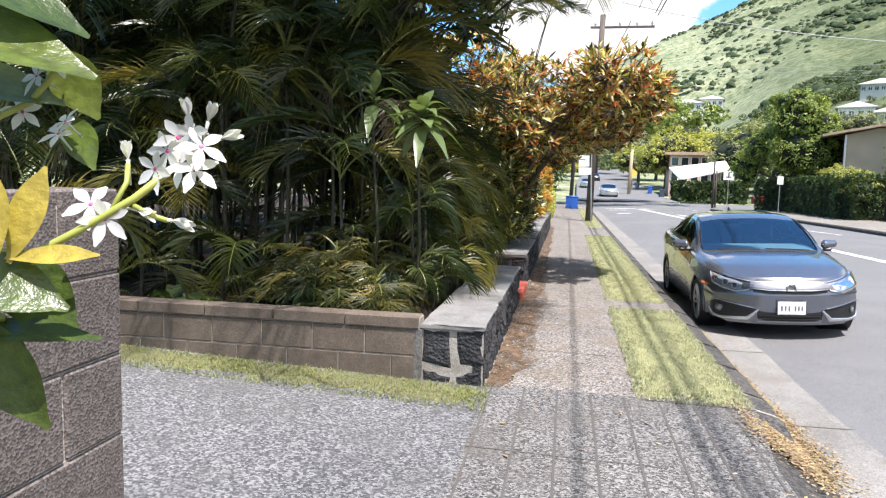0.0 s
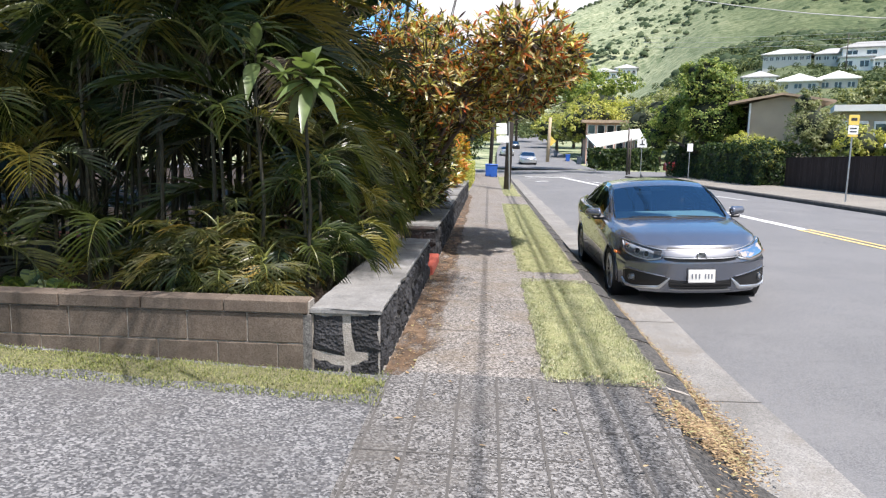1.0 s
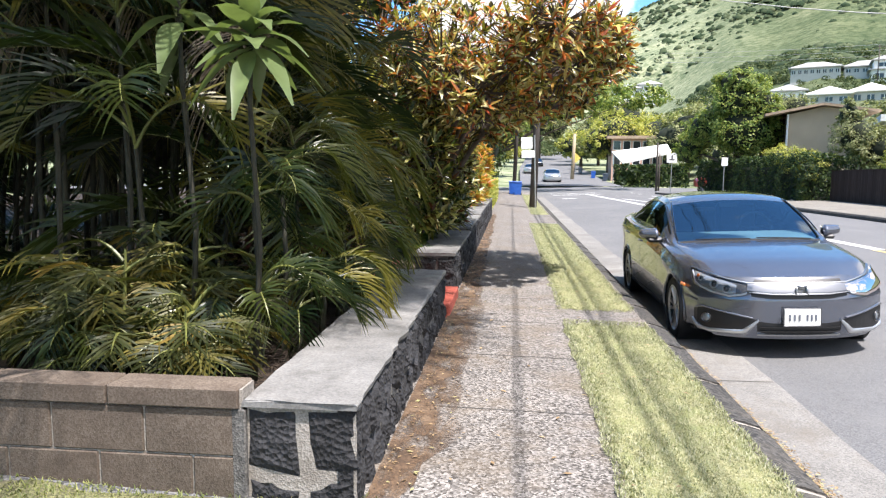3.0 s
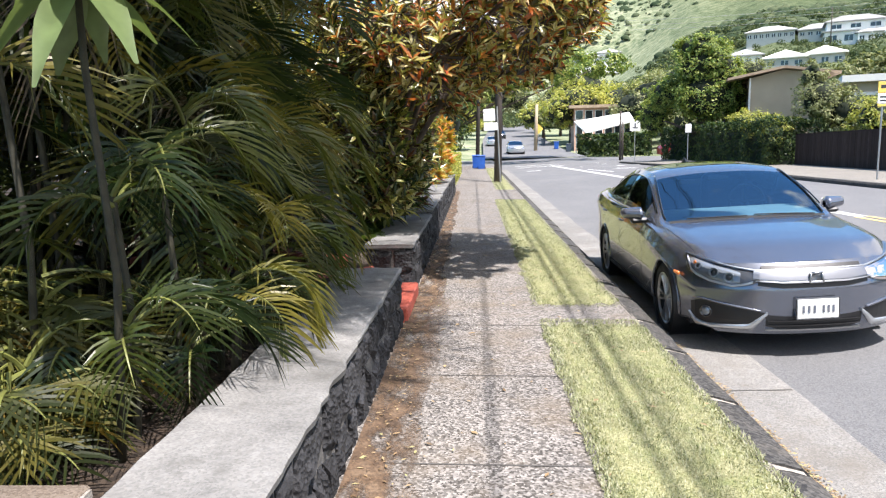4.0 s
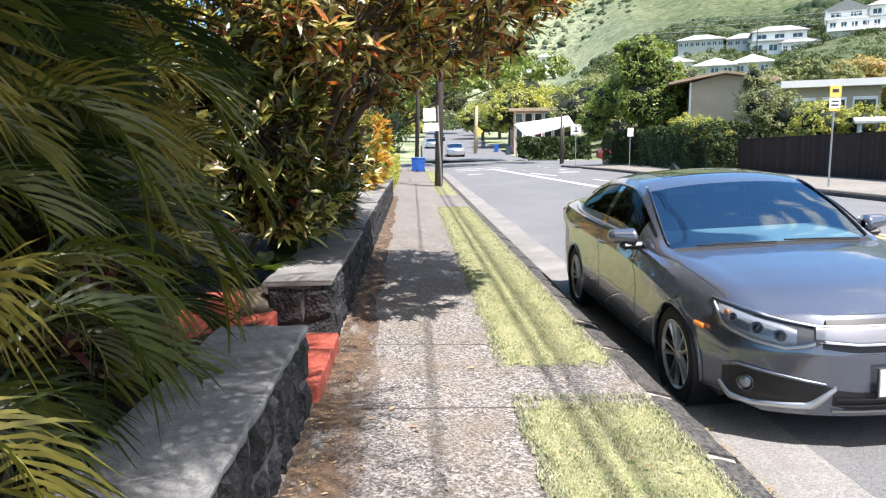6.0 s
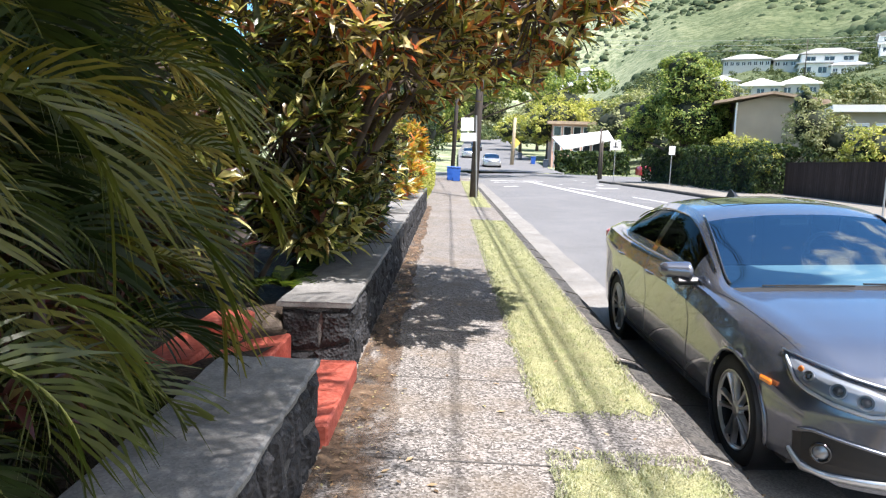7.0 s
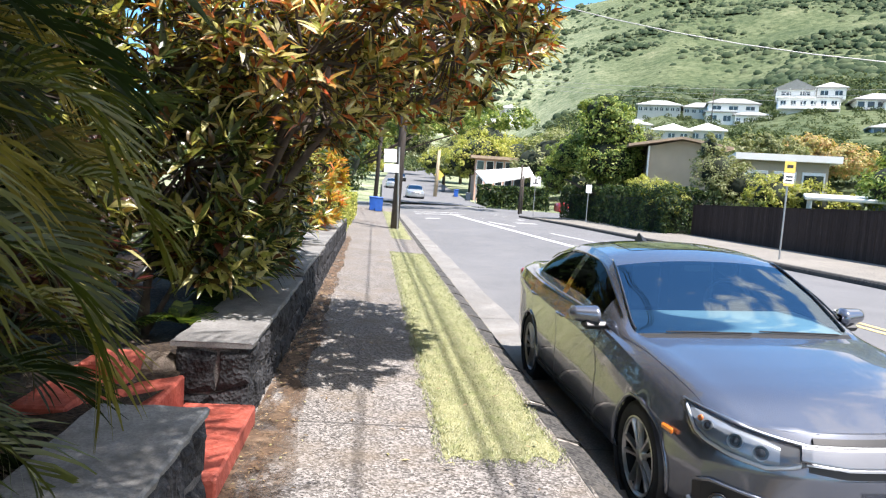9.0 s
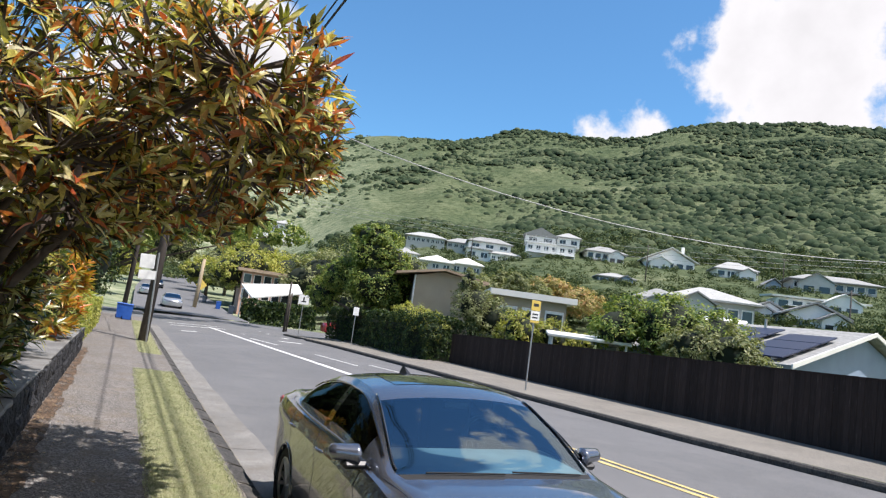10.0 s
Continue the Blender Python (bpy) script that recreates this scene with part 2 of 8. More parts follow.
CROTON_GOLD = leafy("golden_croton_leaf", [(0, (0.10, 0.13, 0.02)), (0.4, (0.34, 0.26, 0.03)), (0.75, (0.52, 0.25, 0.03)), (1, (0.55, 0.13, 0.04))], 0.4, 0.35)
TI = leafy("ti_leaf", [(0, (0.045, 0.085, 0.03)), (0.5, (0.10, 0.15, 0.055)), (0.85, (0.25, 0.29, 0.13)), (1, (0.50, 0.48, 0.27))], 0.28, 0.3, "island", 0.7)
FERN = leafy("fern_leaf", [(0, (0.025, 0.05, 0.012)), (0.6, (0.07, 0.12, 0.022)), (1, (0.18, 0.22, 0.04))], 0.5, 0.3)
BARK = plain("bark", (0.085, 0.065, 0.05), 0.9, 0, 0, 0.4, 9, 0.6)
TREE_A = leafy("tree_leaf", [(0, (0.06, 0.115, 0.024)), (0.5, (0.165, 0.235, 0.048)), (1, (0.42, 0.44, 0.12))], 0.5, 0.38, "island", 0.35)
TREE_DARK = leafy("hedge_leaf", [(0, (0.010, 0.028, 0.009)), (0.6, (0.028, 0.055, 0.014)), (1, (0.09, 0.12, 0.026))], 0.55, 0.25, "island", 0.3)
TREE_GOLD = leafy("pale_shrub_leaf", [(0, (0.16, 0.20, 0.04)), (0.5, (0.36, 0.37, 0.08)), (1, (0.55, 0.50, 0.16))], 0.55, 0.4, "island", 0.3)
TREE_OLIVE = leafy("olive_leaf", [(0, (0.11, 0.13, 0.05)), (0.6, (0.23, 0.25, 0.11)), (1, (0.38, 0.38, 0.21))], 0.55, 0.35, "island", 0.3)
TREE_FLAME = leafy("flame_tree_leaf", [(0, (0.24, 0.24, 0.08)), (0.5, (0.42, 0.37, 0.15)), (0.8, (0.56, 0.38, 0.19)), (1, (0.64, 0.34, 0.19))], 0.55, 0.35, "island", 0.3)
WOODS = leafy("garden_tree_leaf", [(0, (0.035, 0.055, 0.024)), (0.5, (0.06, 0.085, 0.035)), (0.85, (0.10, 0.125, 0.05)), (1, (0.18, 0.19, 0.08))], 0.8, 0.2, "island", 0.15)
WEED_SOIL = grainy("weedy_soil", (0.06, 0.06, 0.03), (0.13, 0.13, 0.06), (0.22, 0.215, 0.11), 110, (0.12, 0.105, 0.075), 3.0, 0.7)
WEED = leafy("weed_blade", [(0, (0.07, 0.10, 0.02)), (0.5, (0.17, 0.20, 0.05)), (1, (0.32, 0.32, 0.12))], 0.6, 0.3)
SCRUB = leafy("hill_scrub", [(0, (0.03, 0.048, 0.026)), (0.6, (0.055, 0.075, 0.04)), (1, (0.10, 0.118, 0.066))], 0.95, 0.0, "island", 0.05)
PETAL = leafy("white_petal", [(0, (0.62, 0.60, 0.63)), (1, (0.74, 0.73, 0.73))], 0.5, 0.35)
PINK = plain("pink_throat", (0.55, 0.06, 0.20), 0.5)
NEAR_LEAF = leafy("bush_leaf", [(0, (0.03, 0.055, 0.012)), (0.5, (0.085, 0.125, 0.022)), (1, (0.26, 0.27, 0.04))], 0.3, 0.25, "object", 0.5, 0.4)
YOUNG_LEAF = leafy("young_yellow_leaf", [(0, (0.34, 0.27, 0.04)), (1, (0.46, 0.35, 0.06))], 0.4, 0.25, "object", 0.5, 0.35)
PAINT = plain("blue_grey_metallic_paint", (0.150, 0.163, 0.198), 0.24, 0.7, 1.0, 0.03, 40)
SILVER_PAINT = plain("silver_paint", (0.45, 0.46, 0.47), 0.3, 0.6, 1.0, 0.03, 40)
DARK_PAINT = plain("dark_paint", (0.03, 0.035, 0.045), 0.3, 0.4, 1.0, 0.03, 40)
RED_PAINT = plain("red_car_paint", (0.40, 0.03, 0.03), 0.3, 0.2, 1.0, 0.03, 40)
CHROME = plain("chrome", (0.42, 0.43, 0.44), 0.34, 1.0, 0, 0.03)
HOUSING = plain("lamp_housing", (0.06, 0.063, 0.07), 0.12, 0.3, 1.0)
ALLOY = plain("alloy", (0.58, 0.57, 0.56), 0.32, 0.9, 0, 0.03)
BLACK = plain("black_plastic", (0.012, 0.012, 0.013), 0.45)
GLOSS_BLACK = plain("gloss_black", (0.006, 0.006, 0.007), 0.08, 0, 1.0)
TYRE = plain("tyre_rubber", (0.016, 0.016, 0.016), 0.85, 0, 0, 0.2, 30, 0.3)
CABIN = plain("cabin_trim", (0.03, 0.03, 0.032), 0.7)
DASH = plain("dashboard", (0.30, 0.33, 0.35), 0.6)
WINDSCREEN = glassy("windscreen_glass", (0.55, 0.76, 0.82), 0.0, 2.7, (0.72, 0.88, 1.0))
# Gloss colour dimmed, in place of dark trees the glass would mirror.
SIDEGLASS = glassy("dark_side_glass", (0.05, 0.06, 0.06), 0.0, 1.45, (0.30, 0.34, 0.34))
LAMP_SILVER = plain("lamp_silver", (0.30, 0.32, 0.35), 0.2, 0.45, 1.0)
WING = plain("satin_chrome_wing", (0.30, 0.31, 0.34), 0.28, 0.95, 0.4, 0.03)
TRIM_SILVER = plain("bright_bumper_trim", (0.58, 0.59, 0.61), 0.30, 0.8, 0.3, 0.03)
DRL = plain("lamp_strip_white", (0.62, 0.64, 0.67), 0.2, 0.2, 1.0, 0.03)
LENS = glassy("lamp_lens", (0.92, 0.94, 0.95), 0.0, 1.45, (0.85, 0.75, 0.70))
AMBER = plain("amber_lens", (0.80, 0.20, 0.02), 0.25, 0, 0.6)
PLATE_INK = plain("plate_ink", (0.13, 0.14, 0.17), 0.6)
PLATE = plain("plate_white", (0.75, 0.74, 0.70), 0.45)
INK = plain("dark_ink", (0.03, 0.03, 0.035), 0.6)
LINE_WHITE = grainy("road_paint_white", (0.52, 0.52, 0.50), (0.68, 0.68, 0.66), (0.78, 0.78, 0.76), 90, (0.30, 0.30, 0.29), 1.5, 0.2)
LINE_YELLOW = grainy("road_paint_yellow", (0.46, 0.34, 0.13), (0.58, 0.44, 0.18), (0.66, 0.52, 0.24), 90, (0.30, 0.25, 0.15), 1.5, 0.2)
FENCE = streaked("dark_fence_board", (0.030, 0.021, 0.018), (0.12, 0.092, 0.078), (7, 7, 0.7), 0.95)
POLE_WOOD = streaked("pole_wood", (0.065, 0.055, 0.048), (0.18, 0.16, 0.14))
PALE_POLE = streaked("pale_pole_wood", (0.34, 0.27, 0.18), (0.48, 0.40, 0.30))
GALV = plain("galvanised_steel", (0.42, 0.42, 0.42), 0.45, 0.8, 0, 0.1, 10)
SIGN_WHITE = plain("sign_white", (0.80, 0.80, 0.78), 0.4)
SIGN_YELLOW = plain("sign_yellow", (0.70, 0.50, 0.11), 0.4)
CABLE = plain("black_cable", (0.015, 0.015, 0.015), 0.6)
PALE_CABLE = plain("pale_cable", (0.3, 0.3, 0.29), 0.5)
BIN_BLUE = plain("blue_bin_plastic", (0.02, 0.10, 0.42), 0.45)
BIN_GREEN = plain("grey_bin_plastic", (0.05, 0.07, 0.10), 0.5)
HOUSE_WHITE = plain("white_house_paint", (0.80, 0.79, 0.77), 0.8, 0, 0, 0.05, 1)
HOUSE_TAN = plain("tan_house_paint", (0.42, 0.35, 0.26), 0.85, 0, 0, 0.07, 1)
HOUSE_PINK = plain("salmon_house_paint", (0.60, 0.37, 0.29), 0.85, 0, 0, 0.07, 1)
HOUSE_GREY = plain("grey_house_paint", (0.48, 0.48, 0.46), 0.85, 0, 0, 0.07, 1)
HOUSE_BLUE = plain("blue_house_paint", (0.26, 0.33, 0.43), 0.85, 0, 0, 0.07, 1)
ROOF_WHITE = plain("white_roof", (0.72, 0.71, 0.66), 0.8, 0, 0, 0.06, 0.8)
ROOF_GREY = streaked("grey_roof", (0.24, 0.24, 0.23), (0.40, 0.40, 0.38), (1, 1, 1))
ROOF_TAN = streaked("tan_roof", (0.28, 0.21, 0.15), (0.42, 0.33, 0.25), (1, 1, 1))
PANE = plain("window_pane", (0.025, 0.03, 0.035), 0.08, 0, 0.5)
SOLAR = plain("solar_panel", (0.012, 0.02, 0.05), 0.45, 0, 0.0)
# Near-black filler for hedge and crown interiors, their inner shade painted in.
HEDGE_CORE = plain("inner_shade", (0.012, 0.018, 0.007), 0.95, 0, 0, 0.3, 4)

# ---- mesh tools ----


class Mesh:
    """Vertices and faces that become one object."""

    def __init__(self):
        self.v, self.f, self.m = [], [], []

    def add(self, verts, faces, mi=0):
        n = len(self.v)
        self.v.extend(verts)
        self.f.extend([tuple(i + n for i in f) for f in faces])
        self.m.extend([mi] * len(faces))

    def box(self, x0, x1, y0, y1, z0, z1, mi=0):
        self.add([(x, y, z) for z in (z0, z1) for y in (y0, y1) for x in (x0, x1)], [(0, 2, 3, 1), (4, 5, 7, 6), (0, 1, 5, 4), (2, 6, 7, 3), (0, 4, 6, 2), (1, 3, 7, 5)], mi)

    def rbox(self, c, s, b=0.01, m=None, mi=0):
        """A box about c of the size s with bevelled edges."""
        hx, hy, hz = s[0] / 2, s[1] / 2, s[2] / 2
        b = min(b, hx * 0.9, hy * 0.9, hz * 0.9)
        vs, idx = [], {}
        for sx in (-1, 1):
            for sy in (-1, 1):
                for sz in (-1, 1):
                    for k, p in enumerate(((hx, hy - b, hz - b), (hx - b, hy, hz - b), (hx - b, hy - b, hz))):
                        idx[sx, sy, sz, k] = len(vs)
                        q = Vector((sx * p[0], sy * p[1], sz * p[2]))
                        q = (m @ q) if m is not None else q
                        vs.append((q.x + c[0], q.y + c[1], q.z + c[2]))
        fs = []
        for a in (0, 1, 2):
            o = [i for i in (0, 1, 2) if i != a]
            for s1 in (-1, 1):
                ring = []
                for p, q in ((-1, -1), (1, -1), (1, 1), (-1, 1)):
                    key = [0, 0, 0]
                    key[a], key[o[0]], key[o[1]] = s1, p, q
                    ring.append(idx[(*key, a)])
                fs.append(tuple(ring) if (s1 > 0) == (a != 1) else tuple(reversed(ring)))
            for p in (-1, 1):
                for q in (-1, 1):
                    k0, k1 = [0, 0, 0], [0, 0, 0]
                    k0[a], k1[a] = -1, 1
                    for k in (k0, k1):
                        k[o[0]], k[o[1]] = p, q
                    fs.append((idx[(*k0, o[0])], idx[(*k1, o[0])], idx[(*k1, o[1])], idx[(*k0, o[1])]))
        for sx in (-1, 1):
            for sy in (-1, 1):
                for sz in (-1, 1):
                    fs.append(tuple(idx[sx, sy, sz, k] for k in range(3)))
        self.add(vs, fs, mi)

    def tube(self, pts, radii, sides=8, mi=0, caps=True):
        pts = [Vector(p) for p in pts]
        if not hasattr(radii, "__len__"):
            radii = [radii] * len(pts)
        vs, fs = [], []
        side = None
        for i, p in enumerate(pts):
            d = (pts[min(i + 1, len(pts) - 1)] - pts[max(i - 1, 0)]).normalized()
            if side is None:
                side = d.orthogonal().normalized()
            side = (side - d * side.dot(d)).normalized()
            up = d.cross(side)
            for k in range(sides):
                a = 2 * math.pi * k / sides
                vs.append(tuple(p + (side * math.cos(a) + up * math.sin(a)) * radii[i]))
        for i in range(len(pts) - 1):
            for k in range(sides):
                a, b = i * sides + k, i * sides + (k + 1) % sides
                fs.append((a, b, b + sides, a + sides))
        if caps:
            fs.append(tuple(reversed(range(sides))))
            fs.append(tuple(range(len(vs) - sides, len(vs))))
        self.add(vs, fs, mi)

    def grid(self, rows, mi=0, close=False):
        n, w = len(rows), len(rows[0])
        vs = [tuple(p) for r in rows for p in r]
        fs = []
        for i in range(n - 1):
            for j in range(w if close else w - 1):
                k = (j + 1) % w
                fs.append((i * w + j, i * w + k, (i + 1) * w + k, (i + 1) * w + j))
        self.add(vs, fs, mi)

    def lathe(self, profile, sides=32, axis="x", c=(0, 0, 0), mi=0):
        """profile: (along the axis, radius)."""
        rows = []
        for a, r in profile:
            row = []
            for k in range(sides):
                t = 2 * math.pi * k / sides
                p = (a, r * math.cos(t), r * math.sin(t)) if axis == "x" else ((r * math.cos(t), a, r * math.sin(t)) if axis == "y" else (r * math.cos(t), r * math.sin(t), a))
                row.append((p[0] + c[0], p[1] + c[1], p[2] + c[2]))
            rows.append(row)
        self.grid(rows, mi, True)

    def data(self, name, mats, smooth=False):
        me = bpy.data.meshes.new(name)
        me.from_pydata([tuple(p) for p in self.v], [], self.f)
        for m in (mats if isinstance(mats, (list, tuple)) else [mats]):
            me.materials.append(m)
        me.polygons.foreach_set("material_index", self.m)
        me.polygons.foreach_set("use_smooth", [smooth] * len(self.f))
        me.update()
        return me


def part(name, mesh, mats, parent=None, label="", smooth=False, m=None):
    """One mesh object under a thing or under a part."""
    data = mesh.data(name, mats, smooth) if isinstance(mesh, Mesh) else mesh
    ob = new(name, data)
    if m is not None:
        ob.matrix_basis = m
    if parent is not None:
        ob.parent = parent
    if label:
        tagged(ob, label)
    return ob


def thing(name, label, category, m=None, group="", kind=""):
    ob = new(name)
    ob.empty_display_size = 0.2
    if m is not None:
        ob.matrix_basis = m
    return tagged(ob, label, category, group, kind)


def lerp(x, xs, ys):
    return float(np.interp(x, xs, ys))


def setting(name, mesh, mats, label, category, smooth=False, kind="structure"):
    return tagged(part(name, mesh, mats, None, "", smooth), label, category, kind=kind)


# ---- levels of the ground ----
WALL_X, KERB_X, GUTTER_X = -0.41, 1.48, 2.25


def right_kerb(y):
    return lerp(y, (-60, 12, 18, 30, 44, 52, 58), (13.6, 12.75, 12.0, 11.7, 11.2, 10.2, 9.3))


def centre_line(y):
    return lerp(y, (-60, 13, 25, 52), (10.6, 7.4, 6.85, 5.3))


def rise(y):
    """The road lifts beyond the crossing."""
    return lerp(y, (-60, 60, 80, 130, 330, 500), (0, 0, 0.5, 3.2, 15.5, 22))


def road_z(x, y):
    return lerp(x, (1.6, 2.25, 3.6, 7.4, 11.8, 16), (-0.262, -0.255, -0.20, -0.06, -0.13, -0.13)) * (1 if y < 70 else 0.3) + rise(y)


def walk_z(x):
    return -0.02 * (x + 0.4)


def drive_z(x):
    return -0.045 * (x + 0.4)


def hill_z(x, y):
    """Level land near the road, house terraces, then the long grass ridge."""
    dx, dy = x, y - 6
    d = math.hypot(dx, dy)
    az = math.degrees(math.atan2(dx, dy))
    ridge = lerp(az, (-180, -60, -20, 0, 5, 9.6, 13.7, 21, 31, 40, 47, 57, 75, 110, 180), (2, 3, 5.5, 8.2, 10.7, 12.3, 14.1, 15.9, 17.2, 18.1, 18.9, 18.7, 17, 9, 2))
    top = 760 * math.tan(radians(ridge))
    near = lerp(az, (-180, -30, 0, 12, 25, 38, 60, 90, 180), (0.0, 0.3, 0.6, 0.9, 2.0, 3.6, 3.9, 3.0, 0.0))
    mid = lerp(az, (-180, -30, 0, 12, 25, 57, 90, 180), (0.0, 0.3, 1.2, 2.4, 5.1, 5.3, 4.0, 0.0))
    house = lerp(az, (-180, -30, 0, 12, 23, 28, 33, 43, 57, 90, 180), (0.0, 0.3, 1.8, 4.0, 6.9, 6.4, 7.6, 7.5, 6.9, 5.0, 0.0))

    def up(k, e):
        return 1.5 + k * math.tan(radians(e))

    z = lerp(d, (0, 58, 66, 90, 150, 205, 330, 560, 760, 1000, 1600, 3000), (-0.6, -1.0, 0.0, up(90, near), up(150, mid), up(205, house), up(330, house + (ridge - house) * 0.30), up(560, house + (ridge - house) * 0.80), top, top * 0.92, top * 0.4, -30))
    if d > 90:
        z += noise.noise((x * 0.012, y * 0.012, 0)) * min(14, max(0, d - 205) * 0.04) + noise.noise((x * 0.04, y * 0.04, 3)) * min(3, max(0, d - 205) * 0.012)
    if 55 < y < 420:
        off = abs(x - far_x(y) - 1)
        k = min(1.0, max(0.0, (off - 11) / (26 + 0.18 * (y - 55))))
        k = max(k, min(1.0, max(0.0, (y - 330) / 90)))
        k = k * k * (3 - 2 * k)
        z = (rise(y) - 0.7) * (1 - k) + z * k
    return z


def far_x(y):
    return lerp(y, (50, 70, 110, 330, 500), (5.8, 5.6, 6.0, 15.5, 24))


def ground_sheet():
    m = Mesh()
    rad = [0, 5, 12, 20, 30, 42, 55, 70, 88, 105, 125, 145, 165, 185, 205, 225, 250, 280, 310, 345, 380, 420, 460, 500, 540, 580, 620, 660, 700, 730, 760, 800, 860, 950, 1100, 1400, 2000, 3000]
    rows = []
    for r in rad:
        row = []
        for k in range(360):
            a = radians(k)
            x, y = r * math.sin(a), 6 + r * math.cos(a)
            row.append((x, y, hill_z(x, y)))
        rows.append(row)
    m.grid(rows, 0, True)
    mat, nt, b = nodes_of("hill_grass")
    p = world_coords(nt)
    n1 = noise_tex(nt, p, 0.035, 8, 0.62)
    n2 = noise_tex(nt, p, 0.3, 6, 0.7)
    c = ramp(nt, n1, [(0.28, (0.068, 0.088, 0.050)), (0.45, (0.092, 0.112, 0.062)), (0.62, (0.13, 0.145, 0.085)), (0.8, (0.25, 0.24, 0.16))])
    c2 = ramp(nt, n2, [(0.38, (0.45, 0.55, 0.42)), (0.6, (1.1, 1.1, 1.0))])
    # Paler, greyer hill colour: a lighter grass tone with distance haze painted in.
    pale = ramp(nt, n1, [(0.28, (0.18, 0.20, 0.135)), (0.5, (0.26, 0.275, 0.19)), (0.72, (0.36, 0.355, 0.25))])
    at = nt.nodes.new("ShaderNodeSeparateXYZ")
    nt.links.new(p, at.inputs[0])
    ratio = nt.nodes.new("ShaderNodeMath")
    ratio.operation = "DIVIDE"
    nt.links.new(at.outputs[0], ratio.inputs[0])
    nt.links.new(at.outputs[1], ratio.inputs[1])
    # Factor by bearing, from the hazy pale colour to the green one.
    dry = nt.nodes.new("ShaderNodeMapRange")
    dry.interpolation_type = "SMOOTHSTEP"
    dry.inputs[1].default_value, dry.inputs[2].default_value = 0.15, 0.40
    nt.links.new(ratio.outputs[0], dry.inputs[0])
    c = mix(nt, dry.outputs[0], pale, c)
    nt.links.new(mix(nt, 1.0, c, c2, "MULTIPLY"), b.inputs["Base Color"])
    b.inputs["Roughness"].default_value = 0.95
    b.inputs["Specular IOR Level"].default_value = 0.1
    bump(nt, b, n2, 0.8, 1.0)
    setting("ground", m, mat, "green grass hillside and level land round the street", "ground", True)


ground_sheet()


def strip(y0, y1, xl, xr, zf, n=40, across=8):
    m = Mesh()
    rows = []
    for i in range(n + 1):
        y = y0 + (y1 - y0) * i / n
        a, b = (xl(y) if callable(xl) else xl), (xr(y) if callable(xr) else xr)
        rows.append([(a + (b - a) * j / across, y, zf(a + (b - a) * j / across, y)) for j in range(across + 1)])
    m.grid(rows)
    return m


# roadway: one sheet from behind the camera to beyond the crossing, then up the far slope
road = strip(-60, 66, 1.6, lambda y: right_kerb(y) + 0.2 if y < 50 else 40, road_z, 63, 24)
road.grid([[(far_x(y) + w, y, rise(y) - 0.02) for w in np.linspace(-4.6, 4.6, 7)] for y in np.linspace(65.9, 480, 60)])
road.grid([[(x, y, rise(y) - 0.10) for x in np.linspace(-40, 1.7, 12)] for y in np.linspace(52, 64, 5)])
setting("road", road, ASPHALT, "sunlit worn grey asphalt roadway with a low crown", "road", True)
setting("gutter", strip(-60, 50, 1.66, lambda y: GUTTER_X + 0.02 * math.sin(y * 1.7), lambda x, y: road_z(x, y) + 0.006, 110, 4), GUTTER, "pale concrete gutter pan along the kerb", "gutter", True)
setting("apron", strip(-60, 5.45, WALL_X - 0.6, lambda y: lerp(y, (4.7, 5.0), (1.32, KERB_X)), lambda x, y: walk_z(x) if x > WALL_X else walk_z(WALL_X), 60, 12), APRON, "grey scored aggregate sidewalk at the driveway", "sidewalk", True)
setting("apron_slope", strip(-60, 5.66, lambda y: lerp(y, (4.7, 5.0), (1.28, 1.44)) + 0.05 * noise.noise((y * 1.3, 0, 0)), 1.74, lambda x, y: lerp(x, (1.22, 1.34, 1.50, 1.72), (-0.034, -0.040, -0.13, -0.256)), 130, 6), KERB, "worn sloping edge of the driveway apron", "kerb", True)
setting("pavement_1", strip(5.45, 51, WALL_X - 0.6, KERB_X, lambda x, y: walk_z(x) if x > WALL_X else walk_z(WALL_X), 111, 12), AGG, "exposed aggregate sidewalk with brown dirt along the wall", "sidewalk", True)
setting("pavement_2", strip(-60, 52, lambda y: right_kerb(y) + 0.16, 15.45, lambda x, y: 0.01 + 0.03 * (x - 12), 60, 4), FARWALK, "pale concrete sidewalk across the road", "sidewalk", True)
dm = Mesh()
dm.grid([[(x, y, drive_z(x) + 0.006) for x in np.linspace(-14, WALL_X + 0.02, 30)] for y in np.linspace(1.9, 5.32, 12)])
setting("driveway", dm, DRIVE, "grey exposed aggregate driveway rising from the sidewalk", "driveway", True)

# ---- near ground, joints and kerbs ----
joints = Mesh()
for y in [-5.4 + 1.2 * i for i in range(47)]:
    if y < 5.0 or y > 5.6:
        joints.grid([[(x, y + d, walk_z(x) + 0.0025) for x in np.linspace(WALL_X, 0.72, 5)] for d in (-0.006, 0.006)])
for i in range(8):
    x = -0.36 + 0.235 * i
    joints.grid([[(x + d, y, walk_z(x) + 0.003) for d in (-0.007, 0.007)] for y in np.linspace(-1.0, 5.42, 28)])
for i in range(6):
    y = 1.4 + 0.8 * i
    joints.grid([[(x, y + d, walk_z(x) + 0.003) for x in np.linspace(0.72, KERB_X, 4)] for d in (-0.005, 0.005)])
JOINT = plain("joint_shadow", (0.075, 0.07, 0.064), 0.95)
setting("joint", joints, JOINT, "scored joints in the aggregate sidewalk", "joint")

gj = Mesh()
